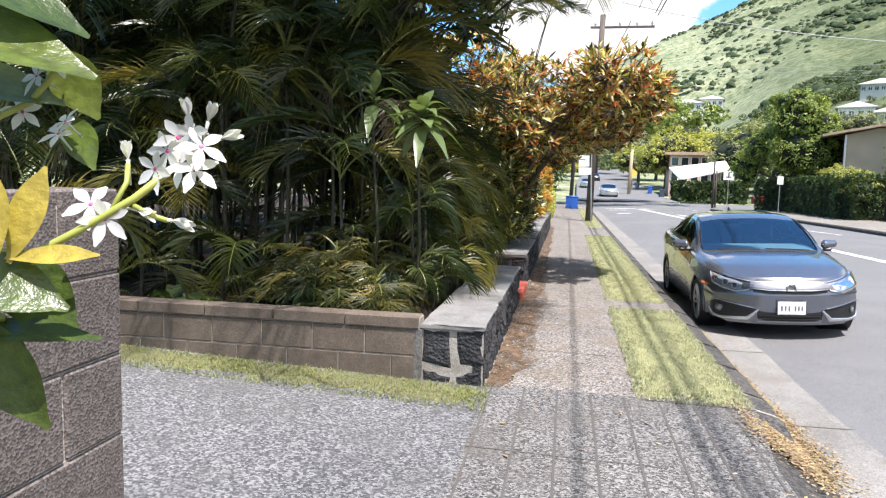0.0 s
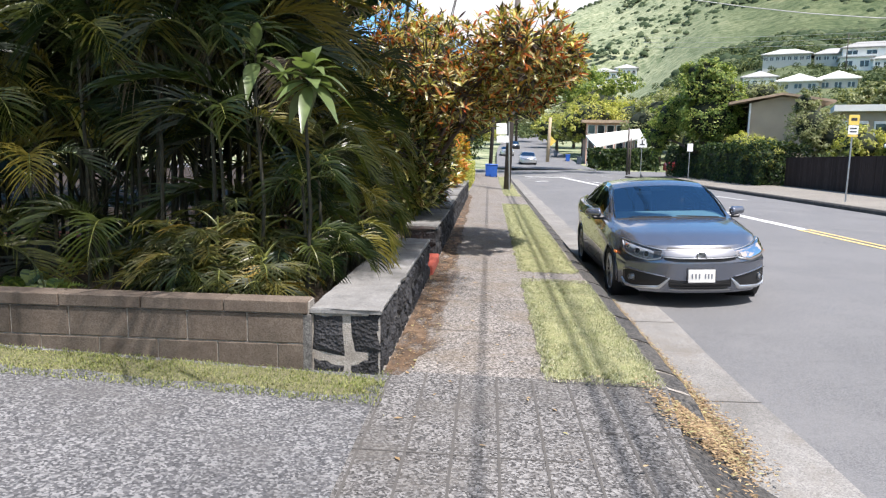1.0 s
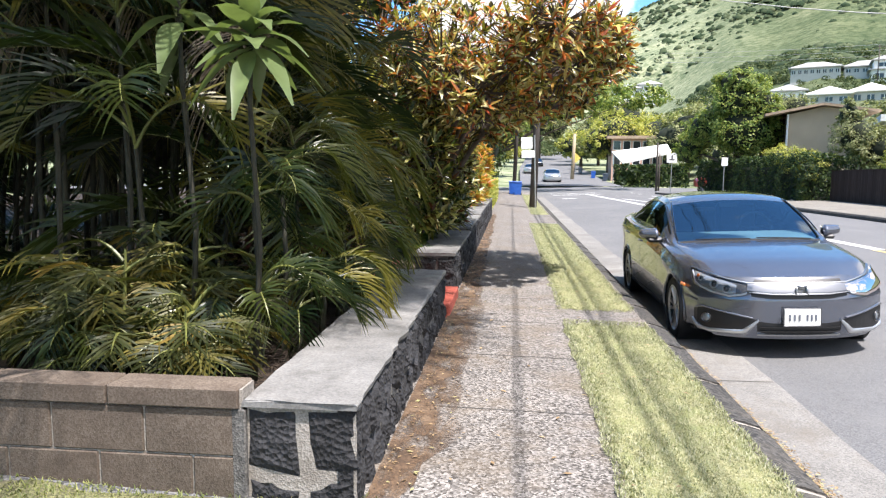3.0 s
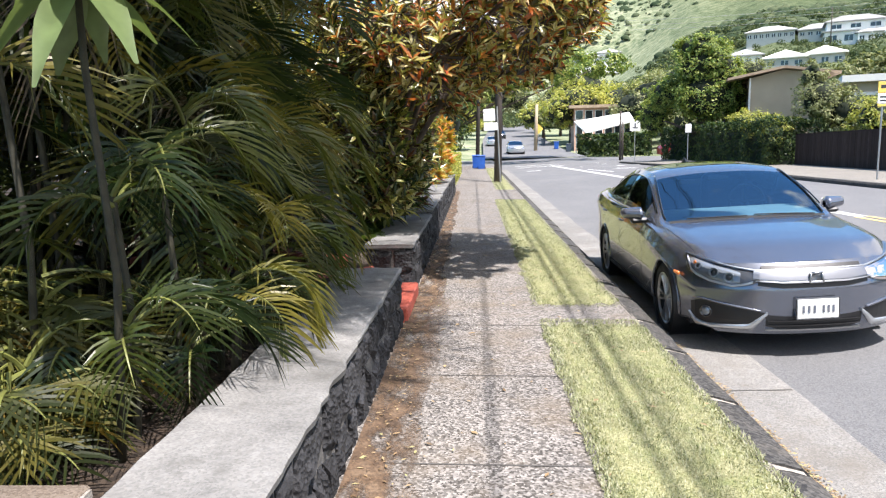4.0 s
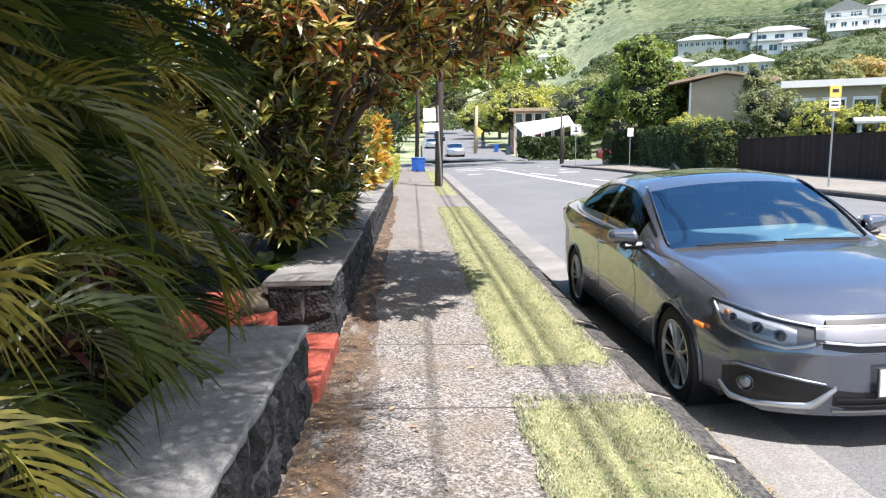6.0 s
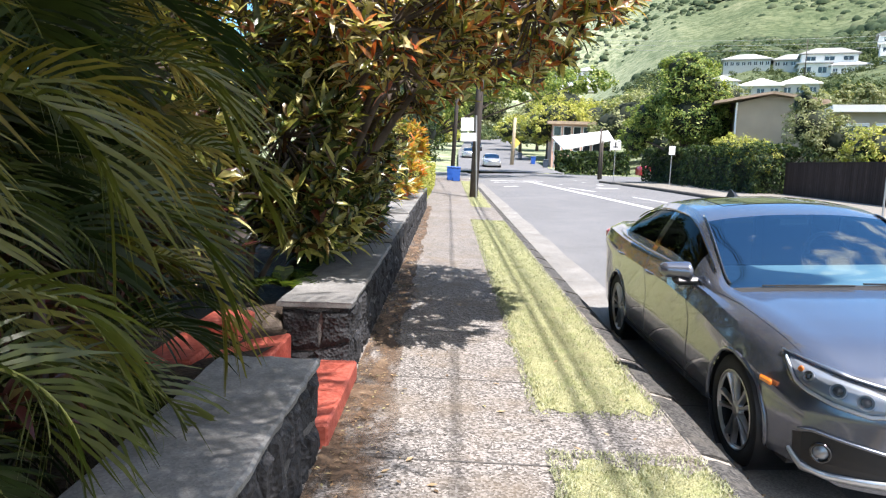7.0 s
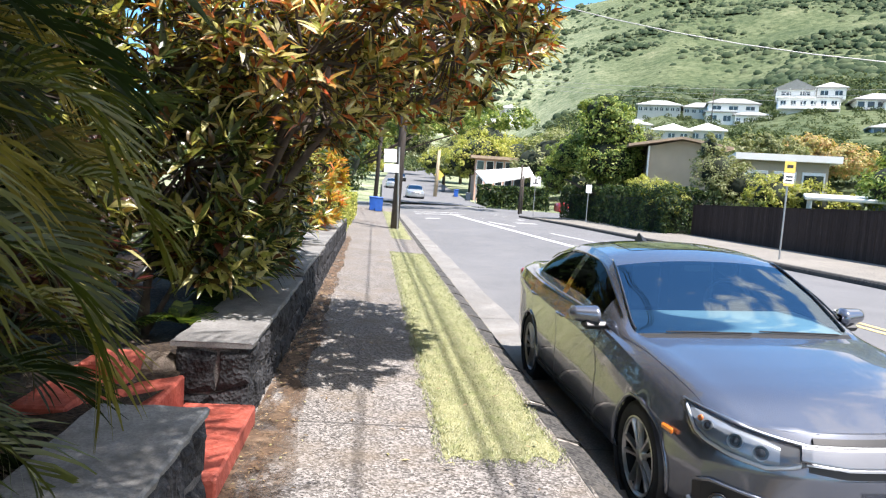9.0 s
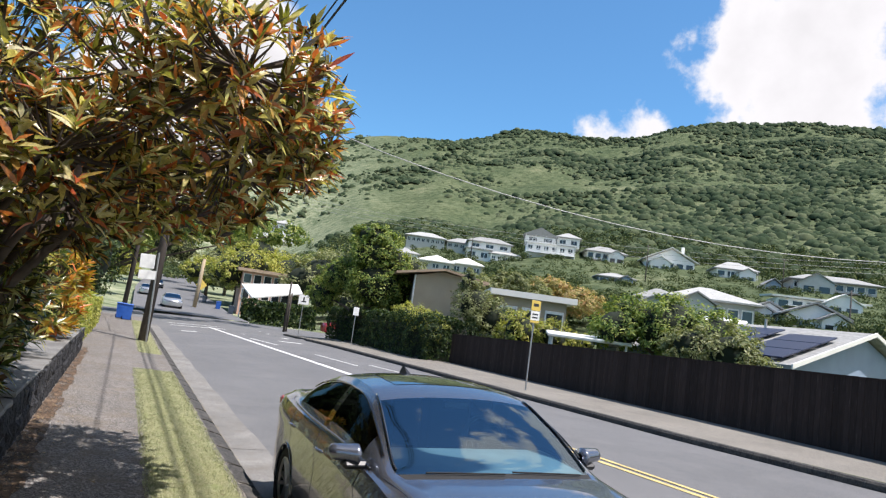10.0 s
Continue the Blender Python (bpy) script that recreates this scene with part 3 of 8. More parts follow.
for i in range(22):
    y = 1.1 + 2.35 * i
    gj.grid([[(x, y + d + 0.01 * noise.noise((x * 8, y, 0)), road_z(x, y) + 0.009) for x in np.linspace(1.68, GUTTER_X, 7)] for d in (-0.007, 0.007)])
setting("gutter_joint", gj, JOINT, "narrow joints across the gutter pan", "joint")

# dirt drift beside the wall, thinning out unevenly on its street side
dirt = Mesh()
rows = []
for i in range(90):
    y = 5.35 + i * 0.22
    w = (0.30 + 0.16 * noise.noise((y * 0.9, 0, 0)) + 0.10 * noise.noise((y * 3, 5, 0))) * lerp(y, (5.3, 6.2, 9.5, 11, 14, 25), (0.35, 1.0, 1.05, 0.8, 0.7, 0.35))
    rows.append([(WALL_X + 0.0 + w * j / 6, y, walk_z(WALL_X + w * j / 6) + 0.005 + 0.012 * (1 - j / 6) ** 2) for j in range(7)])
dirt.grid(rows)
dm, nt, b = nodes_of("drifted_dirt")
b.inputs["Roughness"].default_value = 0.95
p = world_coords(nt)
c = ramp(nt, noise_tex(nt, p, 5, 7, 0.7), [(0.3, (0.045, 0.028, 0.017)), (0.5, (0.105, 0.064, 0.036)), (0.7, (0.20, 0.14, 0.09))])
g = ramp(nt, noise_tex(nt, p, 70, 3), [(0.35, (0.6,) * 3), (0.65, (1.25,) * 3)])
nt.links.new(mix(nt, 1.0, c, g, "MULTIPLY"), b.inputs["Base Color"])
t = nt.nodes.new("ShaderNodeBsdfTransparent")
ms = nt.nodes.new("ShaderNodeMixShader")
hole = ramp(nt, noise_tex(nt, world_coords(nt, (3.2, 1.3, 1)), 2.2, 8, 0.72), [(0.46, (1, 1, 1)), (0.64, (0, 0, 0))])
pos = nt.nodes.new("ShaderNodeSeparateXYZ")
nt.links.new(p, pos.inputs[0])
edge_out = nt.nodes.new("ShaderNodeMapRange")
edge_out.interpolation_type = "SMOOTHSTEP"
edge_out.inputs[1].default_value, edge_out.inputs[2].default_value = -0.30, 0.0
edge_out.inputs[3].default_value, edge_out.inputs[4].default_value = 1.0, 0.0
nt.links.new(pos.outputs[0], edge_out.inputs[0])
nt.links.new(mix(nt, 1.0, hole, edge_out.outputs[0], "MULTIPLY"), ms.inputs[0])
nt.links.new(t.outputs[0], ms.inputs[1])
nt.links.new(b.outputs[0], ms.inputs[2])
nt.links.new(ms.outputs[0], nt.nodes["Material Output"].inputs["Surface"])
setting("dirt_drift", dirt, dm, "brown dry dirt drifted along the wall foot", "dirt", True, "stuff")


def turf(x0, x1, y0, y1, n, name, label, hmax=0.024, zoff=0.0, zf=walk_z, edge=0.05, blade_mat=None, soil=None):
    """A mat of thatch and many short blades."""
    base = Mesh()
    ny = max(6, int((y1 - y0) / 0.12))

    def fray(j, side):
        return 0.16 * noise.noise((j * 0.9, y0, 3 + side)) + 0.05 * noise.noise((j * 3.1, y0, side))

    ys = list(np.linspace(y0, y1, ny))
    rows = []
    for i, y in enumerate(ys):
        row = []
        for j in range(13):
            x = lerp(j, (0, 12), (x0 + edge * noise.noise((y * 4, 1, 0)) + 0.6 * edge * noise.noise((y * 13, 2, 0)), x1 + edge * 0.6 * noise.noise((y * 4, 9, 0)) + 0.4 * edge * noise.noise((y * 13, 7, 0))))
            yy = y + (fray(j, 0) if i == 0 else 0) + (fray(j, 1) if i == ny - 1 else 0)
            rim = j in (0, 12) or i in (0, ny - 1)
            row.append((x, yy, zf(x0 + (x1 - x0) * j / 12) + 0.004 + zoff + (0 if rim else 0.012 + 0.010 * noise.noise((j * 0.7, y * 3, 0)))))
        rows.append(row)
    base.grid(rows)
    blades = Mesh()
    rnd = random.Random(int(y0 * 100))
    for i in range(n):
        y = rnd.uniform(y0 - 0.14, y1 + 0.14)
        if not y0 + 0.05 < y < y1 - 0.05 and rnd.random() < 0.55 + 0.5 * noise.noise((y * 9, 4, 0)):
            continue
        x = rnd.uniform(x0 + edge * noise.noise((y * 4, 1, 0)) - 0.05, x1 + edge * 0.6 * noise.noise((y * 4, 9, 0)) + 0.03)
        z = zf(x) + 0.01 + zoff
        h, a, lean = rnd.uniform(0.4, 1) * hmax, rnd.uniform(0, 6.28), rnd.uniform(0.2, 1.2) * hmax
        w = rnd.uniform(0.002, 0.0045)
        ca, sa = math.cos(a), math.sin(a)
        blades.add([(x - sa * w, y + ca * w, z), (x + sa * w, y - ca * w, z), (x + ca * lean, y + sa * lean, z + h)], [(0, 1, 2)])
    top = tagged(part(name, base, soil or GRASS_SOIL, None, "", True), label, "grass", kind="stuff")
    part("blades", blades, blade_mat or GRASS, top)


turf(0.72, 1.44, 5.52, 9.02, 42000, "grass_strip", "sun-bleached yellow green grass strip by the kerb")
turf(0.72, 1.42, 9.74, 21.4, 60000, "grass_strip", "long yellow green verge grass beside the sidewalk")
turf(0.85, 1.40, 25.5, 45, 5000, "grass_strip", "thin dry grass round the leaning pole", 0.06)
turf(-3.6, WALL_X + 0.02, 4.90, 5.28, 15000, "weed_strip", "low yellow green weeds at the foot of the block wall", 0.026, 0.0, drive_z, 0.16, WEED, WEED_SOIL)

# leaf litter that lies in the gutter
litter = Mesh()
rnd = random.Random(8)


def bit(x, y, z, s):
    a = rnd.uniform(0, 6.28)
    t1, t2 = rnd.uniform(-0.5, 0.5), rnd.uniform(0.0, 0.6)
    ca, sa = math.cos(a) * s, math.sin(a) * s
    litter.add([(x - ca, y - sa, z), (x - sa * 0.4, y + ca * 0.4, z + s * t2 * 0.5), (x + ca, y + sa, z + s * 0.3 * abs(t1)), (x + sa * 0.4, y - ca * 0.4, z + s * 0.1)], [(0, 1, 2, 3)])


for i in range(9500):
    y = rnd.uniform(5.6, 9.2) if i < 7000 else rnd.uniform(9.2, 24)
    w = lerp(y, (3.4, 4.2, 5.2, 6.2, 9, 24), (0.12, 0.22, 0.20, 0.08, 0.05, 0.02))
    cx = lerp(y, (3.4, 4.4, 5.4, 6.5, 24), (1.62, 1.62, 1.70, 1.74, 1.76))
    x = rnd.gauss(cx, w * 0.6)
    if 1.46 < x < 2.1:
        z = max(road_z(x, y), lerp(x, (1.5, 1.7), (-0.07, -0.255))) + 0.01 + rnd.uniform(0, 0.02)
        bit(x, y, z, rnd.uniform(0.006, 0.018))
def heap(n, cx, cy, sx, sy):
    for i in range(n):
        x, y = rnd.gauss(cx, sx), rnd.gauss(cy, sy)
        if 1.26 < x < 1.95:
            bit(x, y, lerp(x, (1.22, 1.34, 1.50, 1.72, 1.95), (-0.03, -0.04, -0.12, -0.25, -0.25)) + rnd.uniform(0.012, 0.05), rnd.uniform(0.008, 0.022))


heap(7000, 1.60, 5.10, 0.12, 0.24)
heap(2200, 1.72, 5.75, 0.05, 0.35)
heap(2600, 1.46, 3.55, 0.13, 0.16)
heap(120, 1.62, 4.3, 0.08, 0.3)
for i in range(900):
    y = rnd.uniform(5.5, 16)
    x = WALL_X + abs(rnd.gauss(0, 0.16))
    bit(x, y, walk_z(x) + 0.014, rnd.uniform(0.006, 0.02))
for i in range(160):
    x, y = rnd.uniform(-0.3, 1.4), rnd.uniform(4.0, 16)
    bit(x, y, walk_z(x) + (0.008 if x < 0.72 else 0.045), rnd.uniform(0.01, 0.03))
setting("leaf_litter", litter, LITTER, "orange brown dry leaves gathered in the gutter", "leaves", False, "stuff")

# painted lines
paint = Mesh()


def line(pts, w, mi=0, z=0.006):
    for (xa, ya), (xb, yb) in zip(pts, pts[1:]):
        n = max(1, int(math.hypot(xb - xa, yb - ya) / 3))
        rows = []
        for i in range(n + 1):
            x, y = xa + (xb - xa) * i / n, ya + (yb - ya) * i / n
            d = Vector((yb - ya, xa - xb, 0)).normalized() * w / 2
            rows.append([(x - d.x, y - d.y, road_z(x - d.x, y) + z), (x + d.x, y + d.y, road_z(x + d.x, y) + z)])
        paint.grid(rows, mi)


for k in (-0.11, 0.11):
    line([(centre_line(y) + k, y) for y in (-50, 0, 13, 16.5)], 0.10, 1)
line([(centre_line(y), y) for y in (16.5, 25, 40, 51)], 0.22, 0)
line([(8.3, 30), (7.7, 34)], 0.13)
line([(10.0, 27.5), (9.2, 31.5)], 0.13)
line([(7.0, 38), (6.4, 42)], 0.13)
line([(7.9, 42), (9.2, 42.6)], 0.5)
line([(6.6, 46), (9.4, 47)], 0.5)
line([(3.2, 44), (4.0, 44.2)], 0.5)
line([(3.0, 50), (9.0, 50.4)], 0.35)
line([(3.0, 53), (9.0, 53.4)], 0.35)
setting("road_marking", paint, [LINE_WHITE, LINE_YELLOW], "worn white and yellow road lines", "road marking")

# far kerb: dark face, lowered at the bus stop ramp
fk = Mesh()
rows = []
for y in np.linspace(-60, 52, 90):
    x, z = right_kerb(y), 0.015
    rz = road_z(x, y)
    rows.append([(x, y, rz - 0.05), (x, y, rz + 0.10), (x + 0.03, y, z), (x + 0.18, y, z + 0.006), (x + 0.20, y, z - 0.05)])
fk.grid(rows)
setting("kerb_2", fk, KERB, "dark stained kerb across the road", "kerb")

# planted beds behind the walls
bed = Mesh()
bed.grid([[(x, y, 0.30 + 0.08 * noise.noise((x * 2, y * 2, 0)) + 0.02 * (abs(x) - 1)) for x in np.linspace(-14, -0.83, 34)] for y in np.linspace(5.42, 50, 90)])
setting("planting_bed", bed, SOIL, "dark shaded soil under the palms", "soil", True)

# ---- the parked sedan ----
CAR_LINES = dict(
    y=(0, 0.3, 0.65, 0.98, 1.22, 1.32, 1.68, 2.03, 2.27, 2.7, 3.1, 3.5, 3.9, 4.1, 4.4, 4.63),
    W=(0.80, 0.862, 0.885, 0.893, 0.897, 0.898, 0.9, 0.9, 0.9, 0.9, 0.9, 0.9, 0.895, 0.885, 0.86, 0.80),
    zb=(0.665, 0.735, 0.795, 0.845, 0.88, 0.89, 0.92, 0.945, 0.95, 0.96, 0.97, 0.985, 1.01, 1.02, 1.02, 0.98),
    x6=(0.72, 0.77, 0.785, 0.79, 0.81, 0.82, 0.835, 0.84, 0.84, 0.84, 0.838, 0.83, 0.81, 0.78, 0.74, 0.70),
    z6=(0.70, 0.788, 0.838, 0.872, 0.888, 0.895, 0.94, 0.965, 0.97, 0.975, 0.985, 1.0, 1.025, 1.05, 1.05, 1.0),
    x7=(0.52, 0.57, 0.60, 0.63, 0.69, 0.74, 0.70, 0.645, 0.615, 0.60, 0.595, 0.60, 0.62, 0.62, 0.60, 0.55),
    z7=(0.722, 0.822, 0.876, 0.91, 0.918, 0.93, 1.13, 1.285, 1.345, 1.365, 1.345, 1.26, 1.11, 1.075, 1.07, 1.02),
    zc=(0.735, 0.835, 0.893, 0.93, 0.94, 0.955, 1.17, 1.335, 1.39, 1.415, 1.395, 1.31, 1.15, 1.10, 1.085, 1.03),
    bow=(0.30, 0.26, 0.22, 0.18, 0.14, 0.12, 0.08, 0.05, 0.03, 0.0, -0.02, -0.05, -0.09, -0.12, -0.15, -0.20),
    bot=(0.19, 0.18, 0.18, 0.18, 0.18, 0.18, 0.18, 0.18, 0.18, 0.18, 0.18, 0.18, 0.18, 0.20, 0.24, 0.30),
)
FINE = np.linspace(0, 4.63, 464)
CURVES = {}
for key, vals in CAR_LINES.items():
    if key != "y":
        raw = np.interp(FINE, CAR_LINES["y"], vals)
        pad = np.pad(raw, 16, mode="reflect", reflect_type="odd")
        ker = np.exp(-0.5 * (np.arange(-16, 17) / 6.0) ** 2)
        CURVES[key] = np.convolve(pad, ker / ker.sum(), "valid")


def at_station(y, key):
    return float(np.interp(y, FINE, CURVES[key]))


SPANS = (2, 2, 5, 5, 3, 2, 6, 8)


def profile(s):
    """Half of the body's section at s metres from the nose, from the floor up and in to the middle of the roof."""
    k = {n: at_station(s, n) for n in CURVES}
    W, zb, bot = k["W"], k["zb"], k["bot"]
    mid = min(0.50, zb - 0.14)
    key = [(0, bot), (W - 0.16, bot), (W - 0.012, bot + 0.07), (W - 0.006, mid), (W + 0.004, zb - 0.115), (W - 0.045, zb), (k["x6"], k["z6"]), (k["x7"], k["z7"]), (0, k["zc"])]
    pts = []
    for i, n in enumerate(SPANS):
        (xa, za), (xb, zb_) = key[i], key[i + 1]
        for j in range(n):
            t = j / n
            x, z = xa + (xb - xa) * t, za + (zb_ - za) * t
            if i == 7:
                z = zb_ + (za - zb_) * (x / max(xa, 1e-3)) ** 2.4
            if i == 6:
                z += 0.015 * math.sin(math.pi * t)
                x += 0.012 * math.sin(math.pi * t)
            if i == 3:
                x -= 0.012 * math.sin(math.pi * t)
            pts.append((x, z))
    pts.append(key[-1])
    out = []
    for x, z in pts:
        y = s + k["bow"] * (x / W) ** 2.6
        f = max(0.0, 1 - s / 0.45)
        y += f * (0.11 * min(1, max(0, (z - 0.53) / 0.20)) ** 1.6 + 0.05 * max(0, (0.34 - z) / 0.15) ** 2)
        g = max(0.0, 1 - (4.63 - s) / 0.4)
        y -= g * 0.10 * max(0, (z - 0.8) / 0.25)
        out.append((x, y, z))
    return out


def nose(x, z):
    """How far back the front face lies: bumper foremost, bonnet edge and chin set back."""
    return 0.30 * (abs(x) / 0.80) ** 2.6 + 0.11 * min(1, max(0, (z - 0.53) / 0.20)) ** 1.6 + 0.05 * max(0, (0.34 - z) / 0.15) ** 2


def along(pts, h):
    """Run of (angle, height) pairs as a curve."""
    xs, ys = zip(*pts)
    return lerp(h, xs, ys)


def sedan(label, pos, paint, step=0.039, detail=True, group=""):
    car = thing("car", label, "car", pos, group)
    st = list(np.arange(0, 4.62, step)) + [4.63]
    prof = [profile(s) for s in st]
    nseg = len(prof[0]) - 1
    e = np.cumsum((0,) + SPANS)
    glass = {"cowl": Mesh(), "pillar": [Mesh(), Mesh()], "windscreen": Mesh(), "rear_window": Mesh(), "side_window": [Mesh(), Mesh(), Mesh(), Mesh()]}
    body = Mesh()
    AX = ((0.90, 0.335), (3.60, 0.335))
    for sgn in (1, -1):
        P = []
        for row in prof:
            r = []
            for k, (x, y, z) in enumerate(row):
                if e[1] <= k <= e[4] + 2:
                    for ay, R in AX:
                        d = math.hypot(y - ay, z - 0.315)
                        if abs(d - R - 0.005) < 0.024:
                            y, z = ay + (y - ay) * R / d, 0.315 + (z - 0.315) * R / d
                r.append((sgn * x, y, z))
            P.append(r)
        shell = Mesh()
        for i in range(len(st) - 1):
            for k in range(nseg):
                q = [P[i][k], P[i + 1][k], P[i + 1][k + 1], P[i][k + 1]]
                if sgn < 0:
                    q.reverse()
                cy, cz = sum(p[1] for p in q) / 4, sum(p[2] for p in q) / 4
                if e[1] <= k < e[4] + 2 and any(math.hypot(cy - ay, cz - 0.315) < R - 0.004 for ay, R in AX):
                    continue
                s = (st[i] + st[i + 1]) / 2
                tgt = None
                if k >= e[7]:
                    if 1.29 < s < 2.02:
                        tgt = glass["windscreen"]
                    elif 1.21 < s < 1.29:
                        tgt = glass["cowl"]
                    elif 3.34 < s < 3.98:
                        tgt = glass["rear_window"]
                elif e[6] < k < e[7] - 1 and 1.66 < s < 3.62 and not 2.60 < s < 2.68:
                    tgt = glass["side_window"][(0 if s < 2.64 else 1) + (0 if sgn < 0 else 2)]
                if e[6] <= k < e[7] and 2.58 < s < 2.70:
                    tgt = glass["pillar"][0 if sgn < 0 else 1]
                (tgt or body).add(q, [(0, 1, 2, 3)])
    # front and rear faces
    xs = np.linspace(-1, 1, 33)
    for which in (0, len(st) - 1):
        half = prof[which]
        rows = []
        for k in range(e[1], nseg + 1):
            x, y, z = half[k]
            row = []
            for t in xs:
                bowk = at_station(st[which], "bow") * ((x * t) / at_station(st[which], "W")) ** 2 * abs((x * t) / at_station(st[which], "W")) ** 0.6
                row.append((x * t, (nose(x * t, z) if which == 0 else y - at_station(st[which], "bow") * (abs(x) / at_station(st[which], "W")) ** 2.6 + bowk), z))
            rows.append(row)
        body.grid(rows)
    bm = bmesh.new()
    me = body.data("body", paint, True)
    bm.from_mesh(me)
    bmesh.ops.remove_doubles(bm, verts=bm.verts, dist=0.0015)
    bmesh.ops.recalc_face_normals(bm, faces=bm.faces)
    for f in bm.faces:
        f.smooth = True
    for k in bm.edges:
        if len(k.link_faces) == 2 and k.calc_face_angle(0) > radians(30):
            k.smooth = False
    bm.to_mesh(me)
    bm.free()
    skin = BVHTree.FromPolygons([v.co.copy() for v in me.vertices], [tuple(p.vertices) for p in me.polygons])
    part("body", me, paint, car)

    def on_skin(a, z, off):
        """The body's point at the angle a from straight ahead, seen from a post behind the nose, lifted by off."""
        d = Vector((math.sin(radians(a)), -math.cos(radians(a)), 0))
        hit = skin.ray_cast(Vector((0, 1.0, z)) + d * 3, -d)
        if hit[0] is None:
            return Vector((0, 1.0, z)) + d
        n = hit[1] if hit[1].dot(d) > 0 else -hit[1]
        n = Vector((n.x, n.y, n.z * 0.6)).normalized()
        return hit[0] + n * off

    def patch(a0, a1, lo, hi, off, thick=0.012, na=16, nz=4, side=1):
        """A solid piece that follows the body between two curves of height."""
        m = Mesh()
        front, back = [], []
        for i in range(na + 1):
            a = a0 + (a1 - a0) * i / na
            l, h = along(lo, a), along(hi, a)
            zs = [l + (h - l) * j / nz for j in range(nz + 1)]
            f = [on_skin(a, z, off) for z in zs]
            b = [on_skin(a, z, off - thick) for z in zs]
            front.append([(side * p.x, p.y, p.z) for p in f])
            back.append([(side * p.x, p.y, p.z) for p in b])
        m.grid([[back[i][0]] + front[i] + [back[i][nz]] for i in range(na + 1)])
        m.grid([front[0], back[0]])
        m.grid([front[na], back[na]])
        return m

    def roundel(a, z, rings, sides=20, side=1):
        """A round piece on the body: (radius, lift) pairs from the rim inward."""
        m = Mesh()
        c = on_skin(a, z, 0)
        n = (on_skin(a, z, 0.02) - c).normalized()
        u = Vector((0, 0, 1)).cross(n).normalized()
        v = n.cross(u)
        rows = []
        for rad, lift in rings:
            row = [c + n * lift + (u * math.cos(t) + v * math.sin(t)) * rad for t in np.linspace(0, 2 * math.pi, sides + 1)[:-1]]
            rows.append([(side * p.x, p.y, p.z) for p in row])
        m.grid(rows, 0, True)
        return m

    def pane(g, name, mat, label=""):
        """Weld a glass so that it mirrors evenly."""
        d = g.data(name, mat, True)
        k = bmesh.new()
        k.from_mesh(d)
        bmesh.ops.remove_doubles(k, verts=k.verts, dist=0.0015)
        for f in k.faces:
            f.smooth = True
        k.to_mesh(d)
        k.free()
        part(name, d, mat, car, label)

    pane(glass["windscreen"], "windscreen", WINDSCREEN, "tinted windscreen that mirrors the sky")
    for g in glass["pillar"]:
        part("door_pillar", g, GLOSS_BLACK, car, "black door pillar", True)
    part("cowl", glass["cowl"], TYRE, car, "black plastic cowl", True)
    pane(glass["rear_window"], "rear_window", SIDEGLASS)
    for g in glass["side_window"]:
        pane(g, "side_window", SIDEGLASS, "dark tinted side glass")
    # cabin
    cab = Mesh()
    cab.box(-0.78, 0.78, 0.45, 4.2, 0.2, 0.62)
    part("cabin_floor", cab, CABIN, car)
    # wheel wells
    for sgn in (-1, 1):
        for ay, R in AX:
            lip = []
            for a in np.linspace(radians(-14), radians(194), 34):
                y, z = ay + (R + 0.012) * math.cos(a), 0.315 + (R + 0.012) * math.sin(a)
                hit = skin.ray_cast(Vector((sgn * 2, y, z)), Vector((-sgn, 0, 0)))
                if hit[0] is not None and abs(hit[0].x) > 0.6:
                    lip.append((hit[0].x - sgn * 0.004, y, z))
            if len(lip) > 5:
                w = Mesh()
                w.tube(lip, 0.017, 6)
                part("wheel_arch", w, paint, car, "", True)
            w = Mesh()
            w.lathe([(sgn * 0.55, 0.02), (sgn * 0.55, R + 0.002), (sgn * 0.885, R + 0.002)], 40, "x", (0, ay, 0.315))
            part("wheel_well", w, BLACK, car, "", True)
            wheel = Mesh()
            o = sgn * 0.875
            wheel.lathe([(o - sgn * 0.20, 0.215), (o - sgn * 0.20, 0.29), (o - sgn * 0.185, 0.312), (o - sgn * 0.10, 0.318), (o - sgn * 0.02, 0.312), (o, 0.290), (o - sgn * 0.004, 0.235), (o - sgn * 0.015, 0.224)], 40, "x", (0, ay, 0.315))
            tyre = part("wheel", wheel, TYRE, car, "black tyre", True)
            rim = Mesh()
            rim.lathe([(o - sgn * 0.012, 0.208), (o - sgn * 0.010, 0.216), (o - sgn * 0.004, 0.228), (o - sgn * 0.002, 0.220), (o - sgn * 0.02, 0.206)], 40, "x", (0, ay, 0.315))
            if detail:
                for k in range(10):
                    a = 2 * math.pi * (k // 2) / 5 + (0.30 if k % 2 else -0.30)
                    a2 = 2 * math.pi * (k // 2) / 5 + (0.21 if k % 2 else -0.21)
                    pa = Vector((0, math.cos(a) * 0.04, math.sin(a) * 0.04))
                    pb = Vector((0, math.cos(a2) * 0.208, math.sin(a2) * 0.208))
                    t = Vector((0, -math.sin(a2), math.cos(a2)))
                    vs = []
                    for p, ww, dep in ((pa, 0.012, 0.016), (pa.lerp(pb, 0.55), 0.012, 0.014), (pb, 0.019, 0.006)):
                        for s1, dx in ((-1, -0.03), (-0.6, 0), (0.6, 0), (1, -0.03)):
                            vs.append((o - sgn * dep + sgn * dx, ay + p.y + t.y * ww * s1, 0.315 + p.z + t.z * ww * s1))
